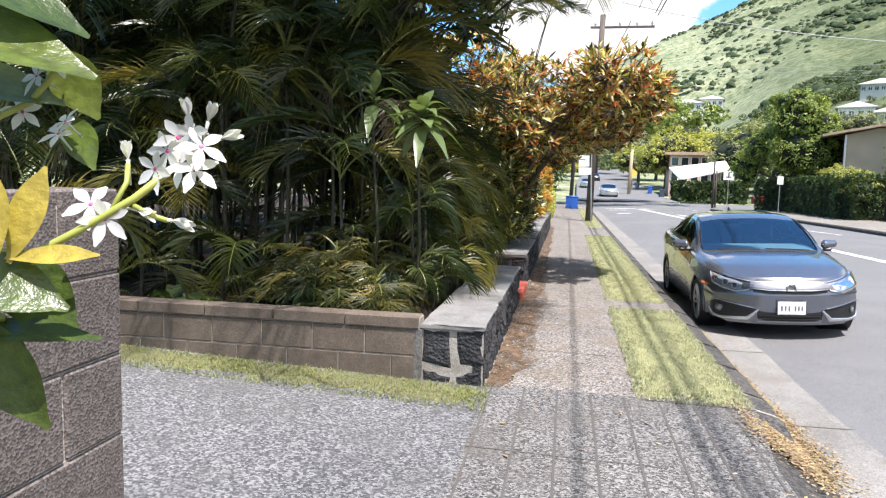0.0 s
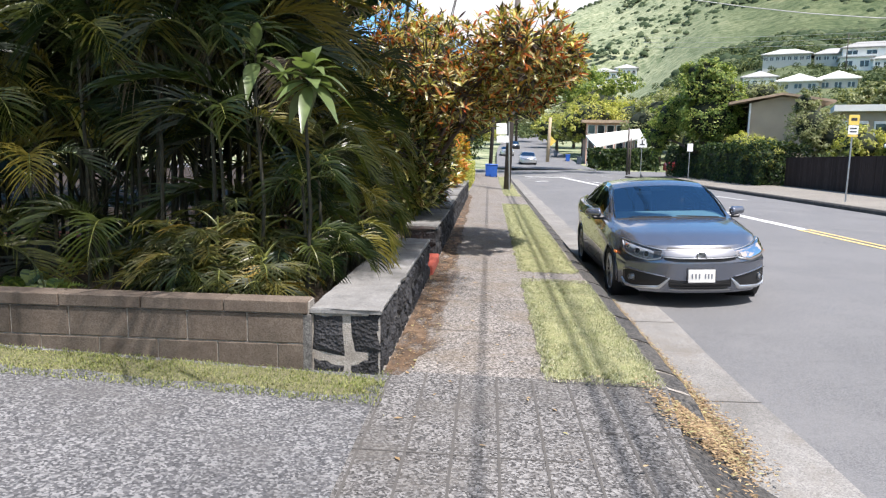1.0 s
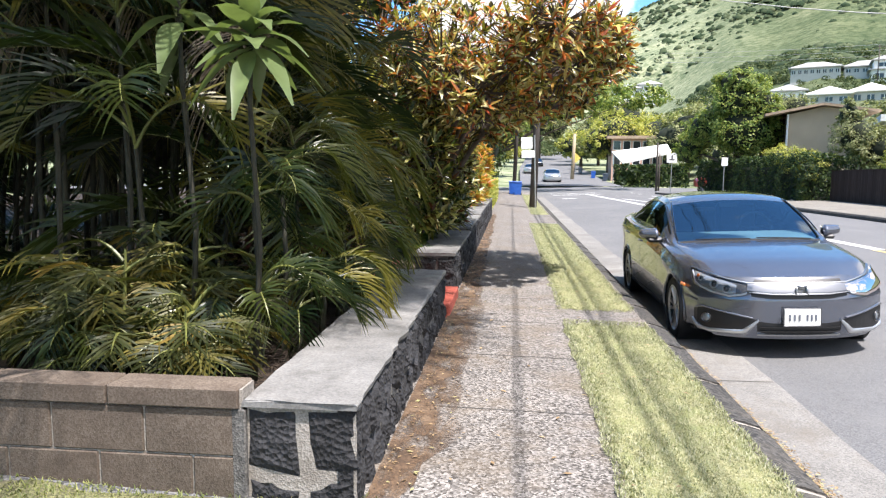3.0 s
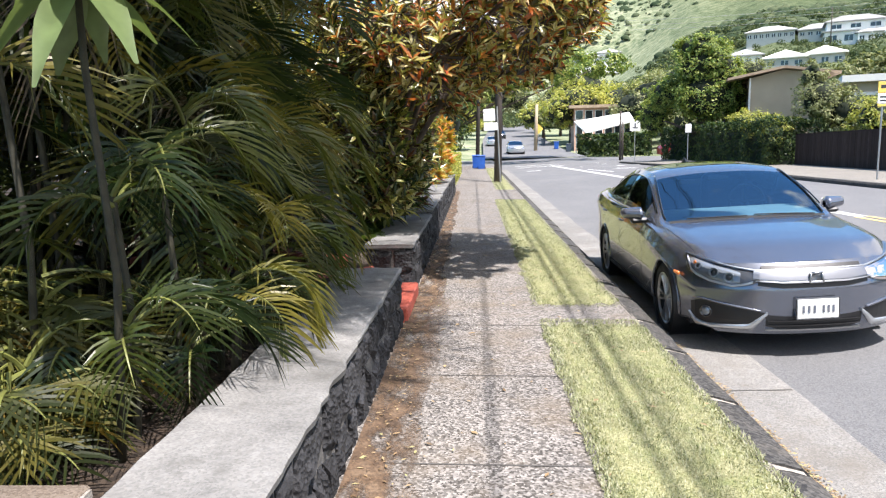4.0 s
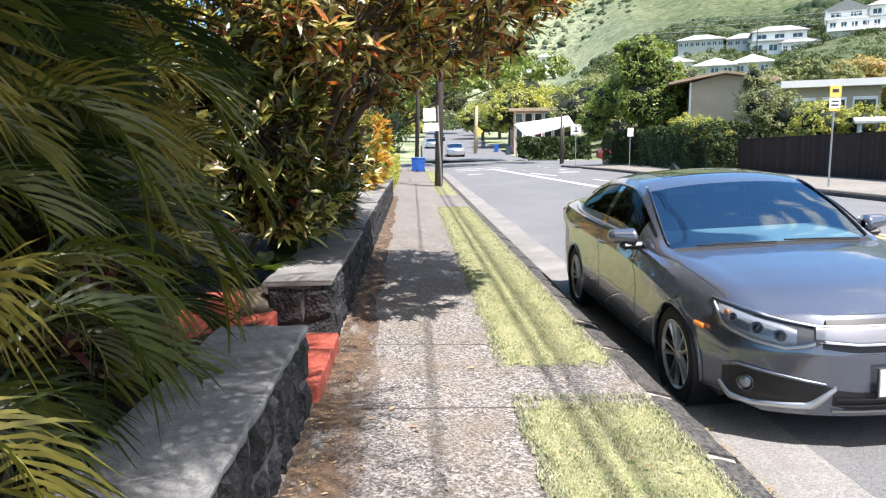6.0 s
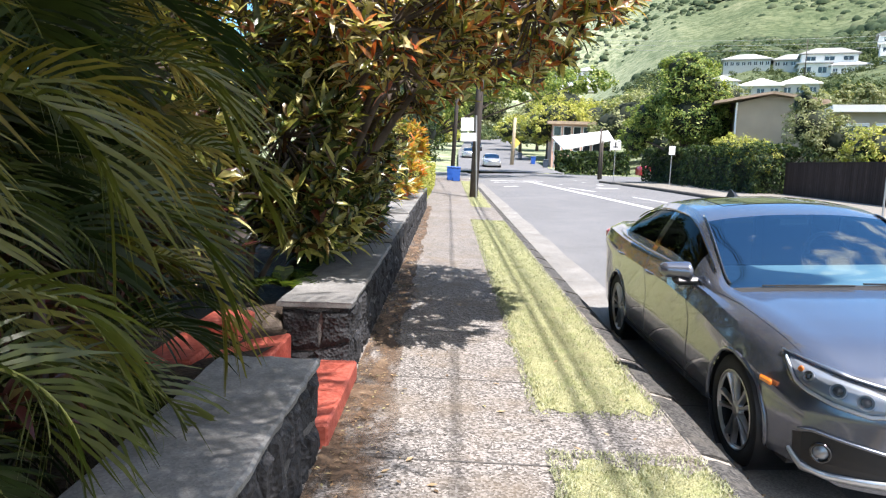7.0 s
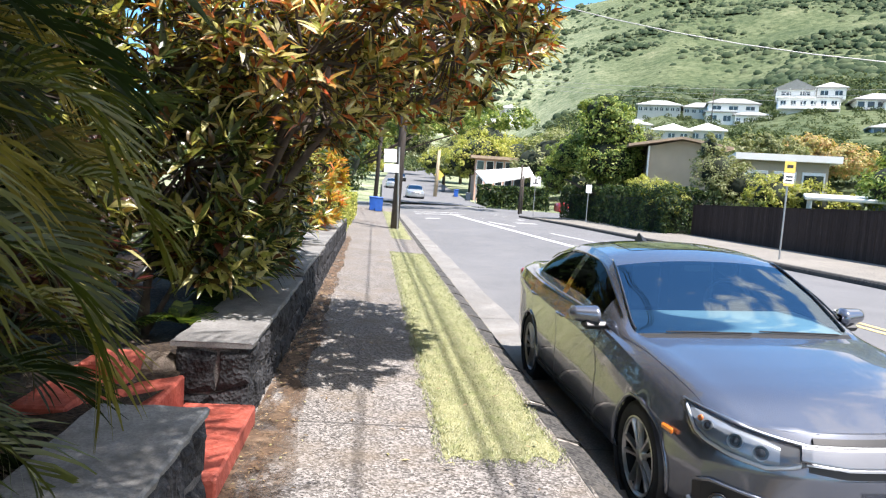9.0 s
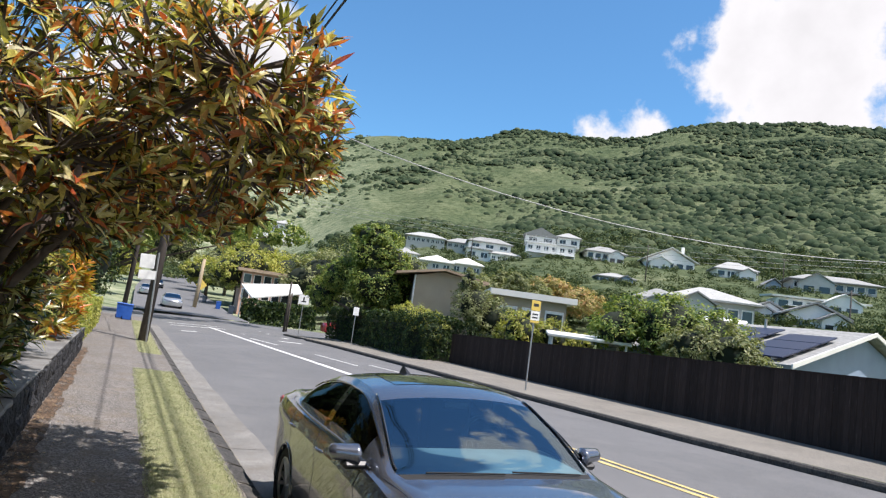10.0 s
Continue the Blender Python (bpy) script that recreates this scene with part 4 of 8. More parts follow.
                    rim.add(vs, [(i * 4 + j, i * 4 + j + 1, i * 4 + j + 5, i * 4 + j + 4) for i in range(2) for j in range(3)])
                rim.lathe([(o - sgn * 0.012, 0.0), (o - sgn * 0.012, 0.03), (o - sgn * 0.02, 0.05), (o - sgn * 0.045, 0.055)], 20, "x", (0, ay, 0.315))
            else:
                rim.lathe([(o - sgn * 0.02, 0.0), (o - sgn * 0.03, 0.2)], 20, "x", (0, ay, 0.315))
            part("rim", rim, ALLOY, tyre, "machined alloy rim with paired spokes and dark pockets")
            barrel = Mesh()
            barrel.lathe([(o - sgn * 0.16, 0.20), (o - sgn * 0.013, 0.212)], 32, "x", (0, ay, 0.315))
            part("barrel", barrel, BLACK, tyre, "", True)
            disc = Mesh()
            disc.lathe([(o - sgn * 0.09, 0.0), (o - sgn * 0.09, 0.195)], 28, "x", (0, ay, 0.315))
            part("brake_disc", disc, TYRE, tyre)
    # grille, wing and lamps
    part("upper_slot", patch(-22, 22, [(-22, 0.684), (0, 0.682), (22, 0.684)], [(-22, 0.707), (0, 0.711), (22, 0.707)], 0.016, 0.03, 24, 2), BLACK, car)
    part("grille", patch(-23, 23, [(-23, 0.572), (-14, 0.552), (14, 0.552), (23, 0.572)], [(-23, 0.60), (23, 0.60)], 0.004, 0.02, 24, 3), BLACK, car, "black slot under the wing")
    part("chrome_bar", patch(-25, 25, [(-25, 0.612), (-14, 0.590), (14, 0.590), (25, 0.612)], [(-25, 0.676), (0, 0.680), (25, 0.676)], 0.026, 0.05, 30, 5), WING, car, "wide satin chrome wing across the grille", True)
    for lo_z, hi_z in ((0.588, 0.594), (0.674, 0.681)):
        part("chrome_line", patch(-24, 24, [(-24, lo_z + 0.012 * (lo_z < 0.6)), (-14, lo_z), (14, lo_z), (24, lo_z + 0.012 * (lo_z < 0.6))], [(-24, hi_z + 0.012 * (lo_z < 0.6)), (-14, hi_z), (14, hi_z), (24, hi_z + 0.012 * (lo_z < 0.6))], 0.029, 0.02, 24, 1), CHROME, car)
    LOW = [(22, 0.602), (27, 0.572), (33, 0.556), (42, 0.585), (52, 0.648), (58.5, 0.752)]
    HIGH = [(22, 0.664), (33, 0.694), (45, 0.732), (58.5, 0.772)]
    for sgn in (-1, 1):
        h = part("headlight", patch(22, 58.5, LOW, HIGH, 0.003, 0.012, 30, 6, sgn), HOUSING, car, "swept back headlight with clear lens", True)
        part("reflector_tray", patch(30, 56, [(30, 0.585), (34, 0.580), (42, 0.607), (52, 0.668), (56, 0.735)], [(30, 0.660), (34, 0.682), (45, 0.718), (56, 0.752)], 0.007, 0.008, 20, 4, sgn), LAMP_SILVER, h, "silver reflector tray", True)
        part("light_strip", patch(25, 57.5, [(a, z + 0.004) for a, z in LOW], [(a, z + 0.020) for a, z in LOW], 0.012, 0.010, 24, 2, sgn), DRL, h, "bright strip along the lamp foot", True)
        if detail:
            for a, z, rr in ((34.5, 0.626, 0.037), (41.0, 0.655, 0.037), (48.5, 0.692, 0.026)):
                part("reflector", roundel(a, z, [(rr, 0.004), (rr, 0.020), (rr * 0.86, 0.022), (rr * 0.78, 0.012), (rr * 0.6, 0.010)], 20, sgn), CHROME, h, "", True)
                part("bulb_glass", roundel(a, z, [(rr * 0.66, 0.010), (rr * 0.55, 0.020), (rr * 0.3, 0.026), (0.001, 0.028)], 16, sgn), HOUSING, h, "", True)
            part("turn_lamp", roundel(51.5, 0.712, [(0.016, 0.010), (0.012, 0.018), (0.001, 0.020)], 12, sgn), AMBER, h, "small amber bulb", True)
            part("lens_cover", patch(22.5, 58.2, [(a, z + 0.002) for a, z in LOW], [(a, z - 0.002) for a, z in HIGH], 0.031, 0.003, 26, 5, sgn), LENS, h, "clear lens", True)
            part("lamp_trim", patch(23, 59.5, [(a, z + 0.001) for a, z in HIGH], [(23, 0.681), (33, 0.706), (45, 0.743), (59.5, 0.779)], 0.016, 0.02, 26, 2, sgn), CHROME, car, "thin chrome brow above the lamp", True)
    if detail:
        part("lower_intake", patch(-20, 20, [(-20, 0.262), (-12, 0.222), (12, 0.222), (20, 0.262)], [(-20, 0.352), (-12, 0.338), (12, 0.338), (20, 0.352)], 0.003, 0.012, 22, 4), BLACK, car)
        for z in (0.262, 0.300):
            part("intake_bar", patch(-19, 19, [(-19, z), (19, z)], [(-19, z + 0.009), (19, z + 0.009)], 0.012, 0.012, 18, 1), GLOSS_BLACK, car)
        part("lip", patch(-20, 20, [(-20, 0.226), (20, 0.226)], [(-20, 0.240), (20, 0.240)], 0.016, 0.016, 18, 2), CHROME, car, "bright lip under the intake")
        for sgn in (-1, 1):
            part("fog_surround", patch(20, 51, [(20, 0.352), (26, 0.270), (45, 0.262), (51, 0.33)], [(20, 0.366), (46, 0.446), (51, 0.42)], 0.004, 0.01, 22, 4, sgn), BLACK, car, "black wedge round the fog lamp")
            part("fog_hood", patch(22, 49, [(22, 0.376), (46, 0.452), (49, 0.440)], [(22, 0.388), (46, 0.466), (49, 0.456)], 0.016, 0.02, 18, 2, sgn), paint, car, "", True)
            part("bumper_trim", patch(19.4, 52, [(19.4, 0.352), (25.5, 0.232), (42, 0.226), (48, 0.250), (52, 0.318)], [(19.4, 0.374), (26.5, 0.275), (42, 0.256), (48, 0.276), (52, 0.332)], 0.018, 0.02, 26, 2, sgn), TRIM_SILVER, car, "bright lower bumper blade", True)
            part("fog_lamp", roundel(43.5, 0.356, [(0.050, 0.002), (0.048, 0.018), (0.040, 0.020), (0.037, 0.008), (0.030, 0.005)], 22, sgn), GLOSS_BLACK, car, "round fog lamp", True)
            part("fog_glass", roundel(43.5, 0.356, [(0.034, 0.007), (0.024, 0.014), (0.001, 0.017)], 18, sgn), LAMP_SILVER, car, "", True)
        badge = Mesh()
        y = nose(0, 0.62) - 0.036
        for a, b in (((-0.050, 0.592), (-0.040, 0.664)), ((0.050, 0.592), (0.040, 0.664)), ((-0.050, 0.592), (0.050, 0.592)), ((-0.040, 0.664), (0.040, 0.664))):
            badge.tube([(a[0], y, a[1]), (b[0], y, b[1])], 0.008, 8)
        badge.rbox((0, y + 0.012, 0.628), (0.088, 0.02, 0.075), 0.005)
        part("badge", badge, CHROME, car, "plain chrome emblem", True)
        plate = Mesh()
        plate.rbox((0, -0.030, 0.400), (0.30, 0.012, 0.150), 0.004)
        pl = part("number_plate", plate, PLATE, car, "white number plate in a grey frame")
        frame_m = Mesh()
        for z in (0.322, 0.478):
            frame_m.rbox((0, -0.029, z), (0.312, 0.014, 0.007), 0.002)
        for x in (-0.157, 0.157):
            frame_m.rbox((x * 0.98, -0.029, 0.400), (0.007, 0.014, 0.16), 0.002)
        part("plate_frame", frame_m, HOUSING, pl)
        for x in (-0.105, -0.065, -0.025, 0.04, 0.075, 0.11):
            bars = Mesh()
            bars.rbox((x, -0.0385, 0.398), (0.015, 0.004, 0.055), 0.001)
            part("marking", bars, PLATE_INK, pl)
        # cabin details
        d = Mesh()
        d.grid([[(x, y, z) for x in np.linspace(-0.70, 0.70, 9)] for y, z in ((1.36, 0.92), (1.65, 0.965), (1.95, 0.975), (2.08, 0.95), (2.10, 0.72))])
        part("dashboard", d, DASH, car, "", True)
        sw = Mesh()
        ring = [(0.36 + 0.185 * math.cos(a), 2.24 + 0.06 * math.sin(a), 0.985 + 0.175 * math.sin(a)) for a in np.linspace(0, 2 * math.pi, 29)]
        sw.tube(ring, 0.016, 8, caps=False)
        for a in (0.1, math.pi - 0.1, -math.pi / 2):
            sw.tube([(0.36, 2.25, 0.985), (0.36 + 0.18 * math.cos(a), 2.24 + 0.06 * math.sin(a), 0.985 + 0.17 * math.sin(a))], 0.02, 6)
        part("steering_wheel", sw, CABIN, car, "", True)
        for x in (-0.37, 0.37):
            s = Mesh()
            s.rbox((x, 2.72, 0.72), (0.50, 0.52, 0.16), 0.05)
            s.rbox((x, 3.0, 0.98), (0.48, 0.14, 0.56), 0.05)
            s.rbox((x, 3.02, 1.27), (0.24, 0.09, 0.14), 0.04)
            part("seat", s, CABIN, car)
        s = Mesh()
        s.rbox((0, 3.75, 0.9), (1.3, 0.16, 0.5), 0.05)
        part("rear_seat", s, CABIN, car)
        mirror = Mesh()
        mirror.rbox((0, 2.08, 1.275), (0.22, 0.03, 0.06), 0.012)
        part("rear_view_mirror", mirror, BLACK, car)
        # door mirrors
        for sgn in (-1, 1):
            c = Mesh()
            n = 10
            rows = []
            for i in range(n + 1):
                t = i / n
                x = 0.865 + 0.20 * t
                hh = 0.070 * (1 - 0.35 * t) * (1 if i not in (0, n) else 0.4)
                dd = 0.085 * (1 - 0.35 * t) * (1 if i not in (0, n) else 0.4)
                rows.append([(sgn * x, 1.66 + 0.05 * t + math.cos(a) * dd, 0.985 + 0.012 * t + math.sin(a) * hh) for a in np.linspace(0, 2 * math.pi, 15)[:-1]])
            c.grid(rows, 0, True)
            c.add(rows[-1], [tuple(range(14))])
            dmir = part("door_mirror", c, paint, car, "", True)
            f = Mesh()
            f.rbox((sgn * 0.90, 1.66, 0.925), (0.17, 0.11, 0.05), 0.02)
            part("mirror_foot", f, BLACK, dmir)
            gl = Mesh()
            gl.rbox((sgn * 0.955, 1.752, 0.99), (0.14, 0.008, 0.075), 0.003)
            part("mirror_glass", gl, CHROME, dmir)
        # handles, seams and window line
        for sgn in (-1, 1):
            for y in (2.50, 3.40):
                hm = Mesh()
                hm.tube([(sgn * (at_station(y, "W") - 0.01 + o), y + dy, at_station(y, "zb") - 0.12 + 0.004) for dy, o in ((-0.10, 0.0), (-0.08, 0.022), (0, 0.028), (0.08, 0.022), (0.10, 0.0))], [0.008, 0.012, 0.013, 0.012, 0.008], 8)
                part("door_handle", hm, paint, car, "", True)
            seams = Mesh()
            for y in (1.55, 2.645, 3.52):
                row = profile(y)[e[2]:e[6] + 1]
                a = []
                for x, yy, z in row:
                    if math.hypot(yy - 3.6, z - 0.315) < 0.36:
                        continue
                    a.append([(sgn * (x + 0.0025), yy - 0.004, z), (sgn * (x + 0.0025), yy + 0.004, z)])
                seams.grid(a)
            a = []
            for y in np.linspace(1.28, 3.2, 30):
                x, yy, z = profile(y)[e[2] + 1]
                a.append([(sgn * (x + 0.003), yy, z - 0.004), (sgn * (x + 0.003), yy, z + 0.004)])
            seams.grid(a)
            part("door_seam", seams, BLACK, car)
            belt = Mesh()
            belt.tube([(sgn * (profile(y)[e[6]][0] + 0.006), profile(y)[e[6]][1], profile(y)[e[6]][2] + 0.012) for y in np.linspace(1.46, 3.72, 40)], 0.008, 6)
            belt.tube([(sgn * (profile(y)[e[7] - 1][0] + 0.008), profile(y)[e[7] - 1][1], profile(y)[e[7] - 1][2] + 0.012) for y in np.linspace(1.46, 3.72, 46)], 0.007, 6)
            part("window_trim", belt, GLOSS_BLACK, car, "", True)
            pil = Mesh()
            pil.tube([(sgn * (profile(y)[e[7]][0] - 0.012), profile(y)[e[7]][1], profile(y)[e[7]][2] + 0.008) for y in np.linspace(1.33, 2.12, 20)], 0.010, 6)
            part("pillar_trim", pil, GLOSS_BLACK, car, "", True)
            mk = Mesh()
            mk.rbox((sgn * 0.868, 0.53, 0.615), (0.02, 0.10, 0.032), 0.008, Matrix.Rotation(sgn * -0.10, 3, "Z"))
            part("side_marker", mk, AMBER, car, "amber side marker")
        sr = Mesh()
        rows = []
        for y in np.linspace(2.30, 2.80, 9):
            zc, z7, x7 = at_station(y, "zc"), at_station(y, "z7"), at_station(y, "x7")
            rows.append([(x, y + at_station(y, "bow") * (abs(x) / 0.9) ** 2.6, zc + (z7 - zc) * (abs(x) / x7) ** 2.4 + 0.003) for x in np.linspace(-0.42, 0.42, 11)])
        sr.grid(rows)
        part("sunroof", sr, GLOSS_BLACK, car, "dark glass sunroof", True)
        fin = Mesh()
        fin.add([(-0.02, 3.05, 1.39), (0.02, 3.05, 1.39), (0.025, 3.25, 1.365), (-0.025, 3.25, 1.365), (0, 3.20, 1.455), (0, 3.24, 1.45)], [(0, 1, 4), (1, 2, 5, 4), (2, 3, 5), (3, 0, 4, 5)])
        part("antenna_fin", fin, BLACK, car)
        for x0, x1 in ((0.60, 0.05), (-0.02, -0.55)):
            wp = Mesh()
            pts = []
            for i in range(9):
                x = x0 + (x1 - x0) * i / 8
                s = 1.245 + 0.03 * (i / 8)
                zc, z7, x7 = at_station(s, "zc"), at_station(s, "z7"), at_station(s, "x7")
                pts.append((x, s + at_station(s, "bow") * (abs(x) / 0.9) ** 2.6, zc + (z7 - zc) * (abs(x) / x7) ** 2.4 + 0.014))
            wp.tube(pts, 0.006, 6)
            part("wiper", wp, TYRE, car)
        for sgn in (-1, 1):
            hs = Mesh()
            a = []
            for y in np.linspace(0.22, 1.28, 24):
                x, yy, z = profile(y)[e[6] + 1]
                a.append([(sgn * (x - 0.002), yy, z + 0.0015), (sgn * (x + 0.002), yy, z + 0.001)])
            hs.grid(a)
            part("bonnet_seam", hs, BLACK, car)
        for sgn in (-1, 1):
            tl = Mesh()
            tl.rbox((sgn * 0.66, 4.50, 0.92), (0.26, 0.10, 0.10), 0.02)
            part("tail_light", tl, RED_PAINT, car)
    return car


sedan("blue grey metallic sedan parked at the kerb facing the camera", pose(2.71, 8.80, -0.250, 0, -2.2, 0), PAINT)

# ---- plants ----


def leaf(m, base, d, up, L, W, droop=0.3, fold=0.25, seg=4, mi=0, shape=0.8, blunt=0.0):
    """One curved, folded leaf blade."""
    d = Vector(d).normalized()
    up = Vector(up)
    side = d.cross(up)
    if side.length < 1e-4:
        side = d.orthogonal()
    side.normalize()
    nrm = side.cross(d).normalized()
    vs, p = [], Vector(base)
    for i in range(seg + 1):
        t = i / seg
        w = W * 0.5 * math.sin(math.pi * min(1, t ** shape * 0.96 + 0.04)) if i < seg else W * 0.5 * blunt
        w = max(w, W * 0.02)
        q = Vector(base) + d * (L * t) - Vector((0, 0, 1)) * (droop * L * t * t)
        vs += [tuple(q - side * w + nrm * (fold * w)), tuple(q), tuple(q + side * w + nrm * (fold * w))]
    fs = []
    for i in range(seg):
        a = i * 3
        fs += [(a, a + 1, a + 4, a + 3), (a + 1, a + 2, a + 5, a + 4)]
    m.add(vs, fs, mi)


def frond_data(seed, L=1.7, lift=60, bend=95, pairs=36, leaflet=0.40, width=0.019, vee=35, mat=None, sag=0.35, stem=0.25):
    """A feather palm frond that grows from the origin towards +x."""
    rnd = random.Random(seed)
    m = Mesh()
    pts, n = [], 18
    p, ang = Vector((0, 0, 0)), radians(lift)
    for i in range(n + 1):
        pts.append(p.copy())
        a = radians(lift) - radians(bend) * (i / n) ** 1.4
        p = p + Vector((math.cos(a), rnd.uniform(-0.03, 0.03), math.sin(a))) * (L / n)
    m.tube(pts, [0.011 * (1 - 0.85 * i / n) for i in range(n + 1)], 5, 1, False)
    for k in range(pairs):
        t = stem + (1 - stem) * (k + 0.5) / pairs
        f = t * n
        i = min(int(f), n - 1)
        q = pts[i].lerp(pts[i + 1], f - i)
        tang = (pts[i + 1] - pts[i]).normalized()
        s = (t - stem) / (1 - stem)
        ll = leaflet * (0.55 + 0.65 * math.sin(math.pi * (0.12 + 0.75 * s))) * rnd.uniform(0.88, 1.08)
        for sgn in (-1, 1):
            side = Vector((0, sgn, 0))
            nrm = tang.cross(side) * sgn
            if nrm.z < 0 and abs(tang.x) > 0.2:
                nrm = -nrm
            v = radians(vee + rnd.uniform(-14, 14))
            fwd = 0.55 + 0.75 * s + rnd.uniform(-0.12, 0.12)
            d = (side * math.cos(v) + nrm * math.sin(v) + tang * fwd).normalized()
            c = d.cross(tang).normalized()
            wd = tang - d * tang.dot(d)
            wd = (wd.normalized() * 0.8 + c * 0.6 * sgn).normalized()
            vs = []
            droop = sag * rnd.uniform(0.6, 1.5)
            for j, (u, w) in enumerate(((0, 0.5), (0.3, 1.0), (0.65, 0.8), (1.0, 0.05))):
                e = q + d * (ll * u) - Vector((0, 0, 1)) * (droop * ll * u * u)
                vs += [tuple(e - wd * (width * 0.5 * w)), tuple(e + wd * (width * 0.5 * w))]
            m.add(vs, [(0, 1, 3, 2), (2, 3, 5, 4), (4, 5, 7, 6)], 0)
    return m.data("frond", [mat or PALM, STALK], False)


FRONDS = [frond_data(1, 1.7, 74, 105), frond_data(2, 1.5, 62, 120), frond_data(3, 1.9, 80, 95, 40, 0.46), frond_data(4, 1.3, 50, 110, 31, 0.36), frond_data(5, 1.6, 68, 140, 36, 0.44), frond_data(6, 1.2, 45, 95, 29, 0.36)]
GOLD_FRONDS = [frond_data(11, 1.1, 52, 120, 27, 0.34, 0.018, 35, PALM_GOLD), frond_data(12, 1.35, 64, 130, 31, 0.38, 0.018, 35, PALM_GOLD), frond_data(13, 0.9, 42, 130, 24, 0.30, 0.016, 30, PALM_GOLD)]
SMALL_FRONDS = [frond_data(24, 0.8, 70, 120, 22, 0.28, 0.013), frond_data(25, 0.7, 55, 120, 20, 0.26, 0.013), frond_data(26, 0.85, 62, 130, 23, 0.28, 0.013, 35, PALM_GOLD)]
DRY_FRONDS = [frond_data(15, 1.1, 20, 120, 26, 0.34, 0.011, 20, PALM_DRY, 0.8), frond_data(16, 1.2, -10, 80, 26, 0.32, 0.011, 10, PALM_DRY, 1.0)]
LOW_FRONDS = [frond_data(21, 0.30, 48, 85, 7, 0.135, 0.0125, 18, LADY, 0.3, 0.40), frond_data(22, 0.26, 36, 80, 6, 0.125, 0.0125, 18, LADY, 0.3, 0.40), frond_data(23, 0.33, 58, 95, 8, 0.14, 0.0125, 18, LADY, 0.3, 0.40), frond_data(27, 0.28, 25, 75, 7, 0.13, 0.012, 14, PALM, 0.45, 0.40)]
CROWN_FRONDS = [frond_data(31, 1.7, 55, 85, 38, 0.46, 0.021, 35, None, 0.4, 0.3), frond_data(32, 1.5, 46, 80, 34, 0.44, 0.021, 35, None, 0.4, 0.3), frond_data(33, 1.9, 62, 100, 40, 0.46, 0.021, 35, None, 0.4, 0.3)]
REACH = {me.name: max(v.co.x for v in me.vertices) for me in FRONDS + GOLD_FRONDS + DRY_FRONDS + SMALL_FRONDS}
rnd = random.Random(31)


def clear_of_path(x, y, me, yaw, edge_x=-0.72, edge_y=5.7):
    """Keep a frond behind the walls: turn it, or take a shorter one."""
    for i in range(14):
        reach = REACH[me.name]
        if x + reach * math.cos(radians(yaw)) < edge_x and y + reach * math.sin(radians(yaw)) > edge_y:
            break
        if i % 3 == 1:
            me = rnd.choice(SMALL_FRONDS if i > 3 else GOLD_FRONDS + SMALL_FRONDS)
        yaw += 57
    return me, yaw


def areca(x, y, canes, label, z0=0.3, gold=0.25, low=4, name="areca_palm", lean=(0.0, 0.0), fan=(0, 360), crown=None):
    """A clump of ringed canes, each with a crown of arching fronds."""
    palm = thing(name, label, "palm", pose(x, y, z0), "palms behind the wall")
    for i, h in enumerate(canes):
        a = rnd.uniform(0, 6.28)
        r = 0.08 + 0.10 * math.sqrt(i)
        bx, by = r * math.cos(a), r * math.sin(a)
        tx, ty = bx * 2.2 + rnd.uniform(-0.15, 0.15) + lean[0], by * 2.2 + rnd.uniform(-0.15, 0.15) + lean[1]
        bow = 4.5 if math.hypot(*lean) > 0.9 else 2.0
        c = Mesh()
        pts, rad = [], []
        for k in range(13):
            t = k / 12
            pts.append((bx + (tx - bx) * t ** bow, by + (ty - by) * t ** bow, -0.05 + h * t))
            rad.append((0.019 - 0.007 * t) * (1.12 if k % 2 else 1.0))
        c.tube(pts, rad, 7)
        part("cane", c, CANE, palm, "", True)
        turn = rnd.uniform(0, 360)
        for k in range(rnd.randint(6, 8) + (1 if h > 3.2 else 0)):
            turn += 137.5
            pick = rnd.random()
            me = rnd.choice(GOLD_FRONDS if pick < gold else FRONDS)
            if k < 2 and h > 0.8 and rnd.random() < 0.30:
                me = rnd.choice(DRY_FRONDS)
            if h > 3.2:
                me = rnd.choice(crown or (FRONDS if fan[0] > 0 else CROWN_FRONDS))
                part("frond", me, None, palm, "", m=pose(tx, ty, h - 0.12 + 0.02 * k, rnd.uniform(-12, 12), rnd.uniform(-4, 14), fan[0] + (turn * 0.7) % (fan[1] - fan[0])))
                continue
            me, yaw = clear_of_path(x + tx, y + ty, me, turn + rnd.uniform(-20, 20), lerp(h, (0.5, 1.5, 2.2, 2.8, 3.6), (-0.85, -0.70, -0.60, -0.50, -0.30)), lerp(h, (0.5, 2.0, 2.8), (5.8, 5.5, 4.4)))
            part("frond", me, None, palm, "", m=pose(tx, ty, h - 0.12 + 0.02 * k, rnd.uniform(-12, 12), rnd.uniform(-10, 14), yaw))
    for k in range(low):
        me, yaw = clear_of_path(x, y, rnd.choice(SMALL_FRONDS if x > -2.6 else FRONDS + GOLD_FRONDS), rnd.uniform(0, 360))
        part("frond", me, None, palm, "", m=pose(rnd.uniform(-0.15, 0.15), rnd.uniform(-0.15, 0.15), 0.0, rnd.uniform(-10, 10), rnd.uniform(-8, 14), yaw))
    return palm


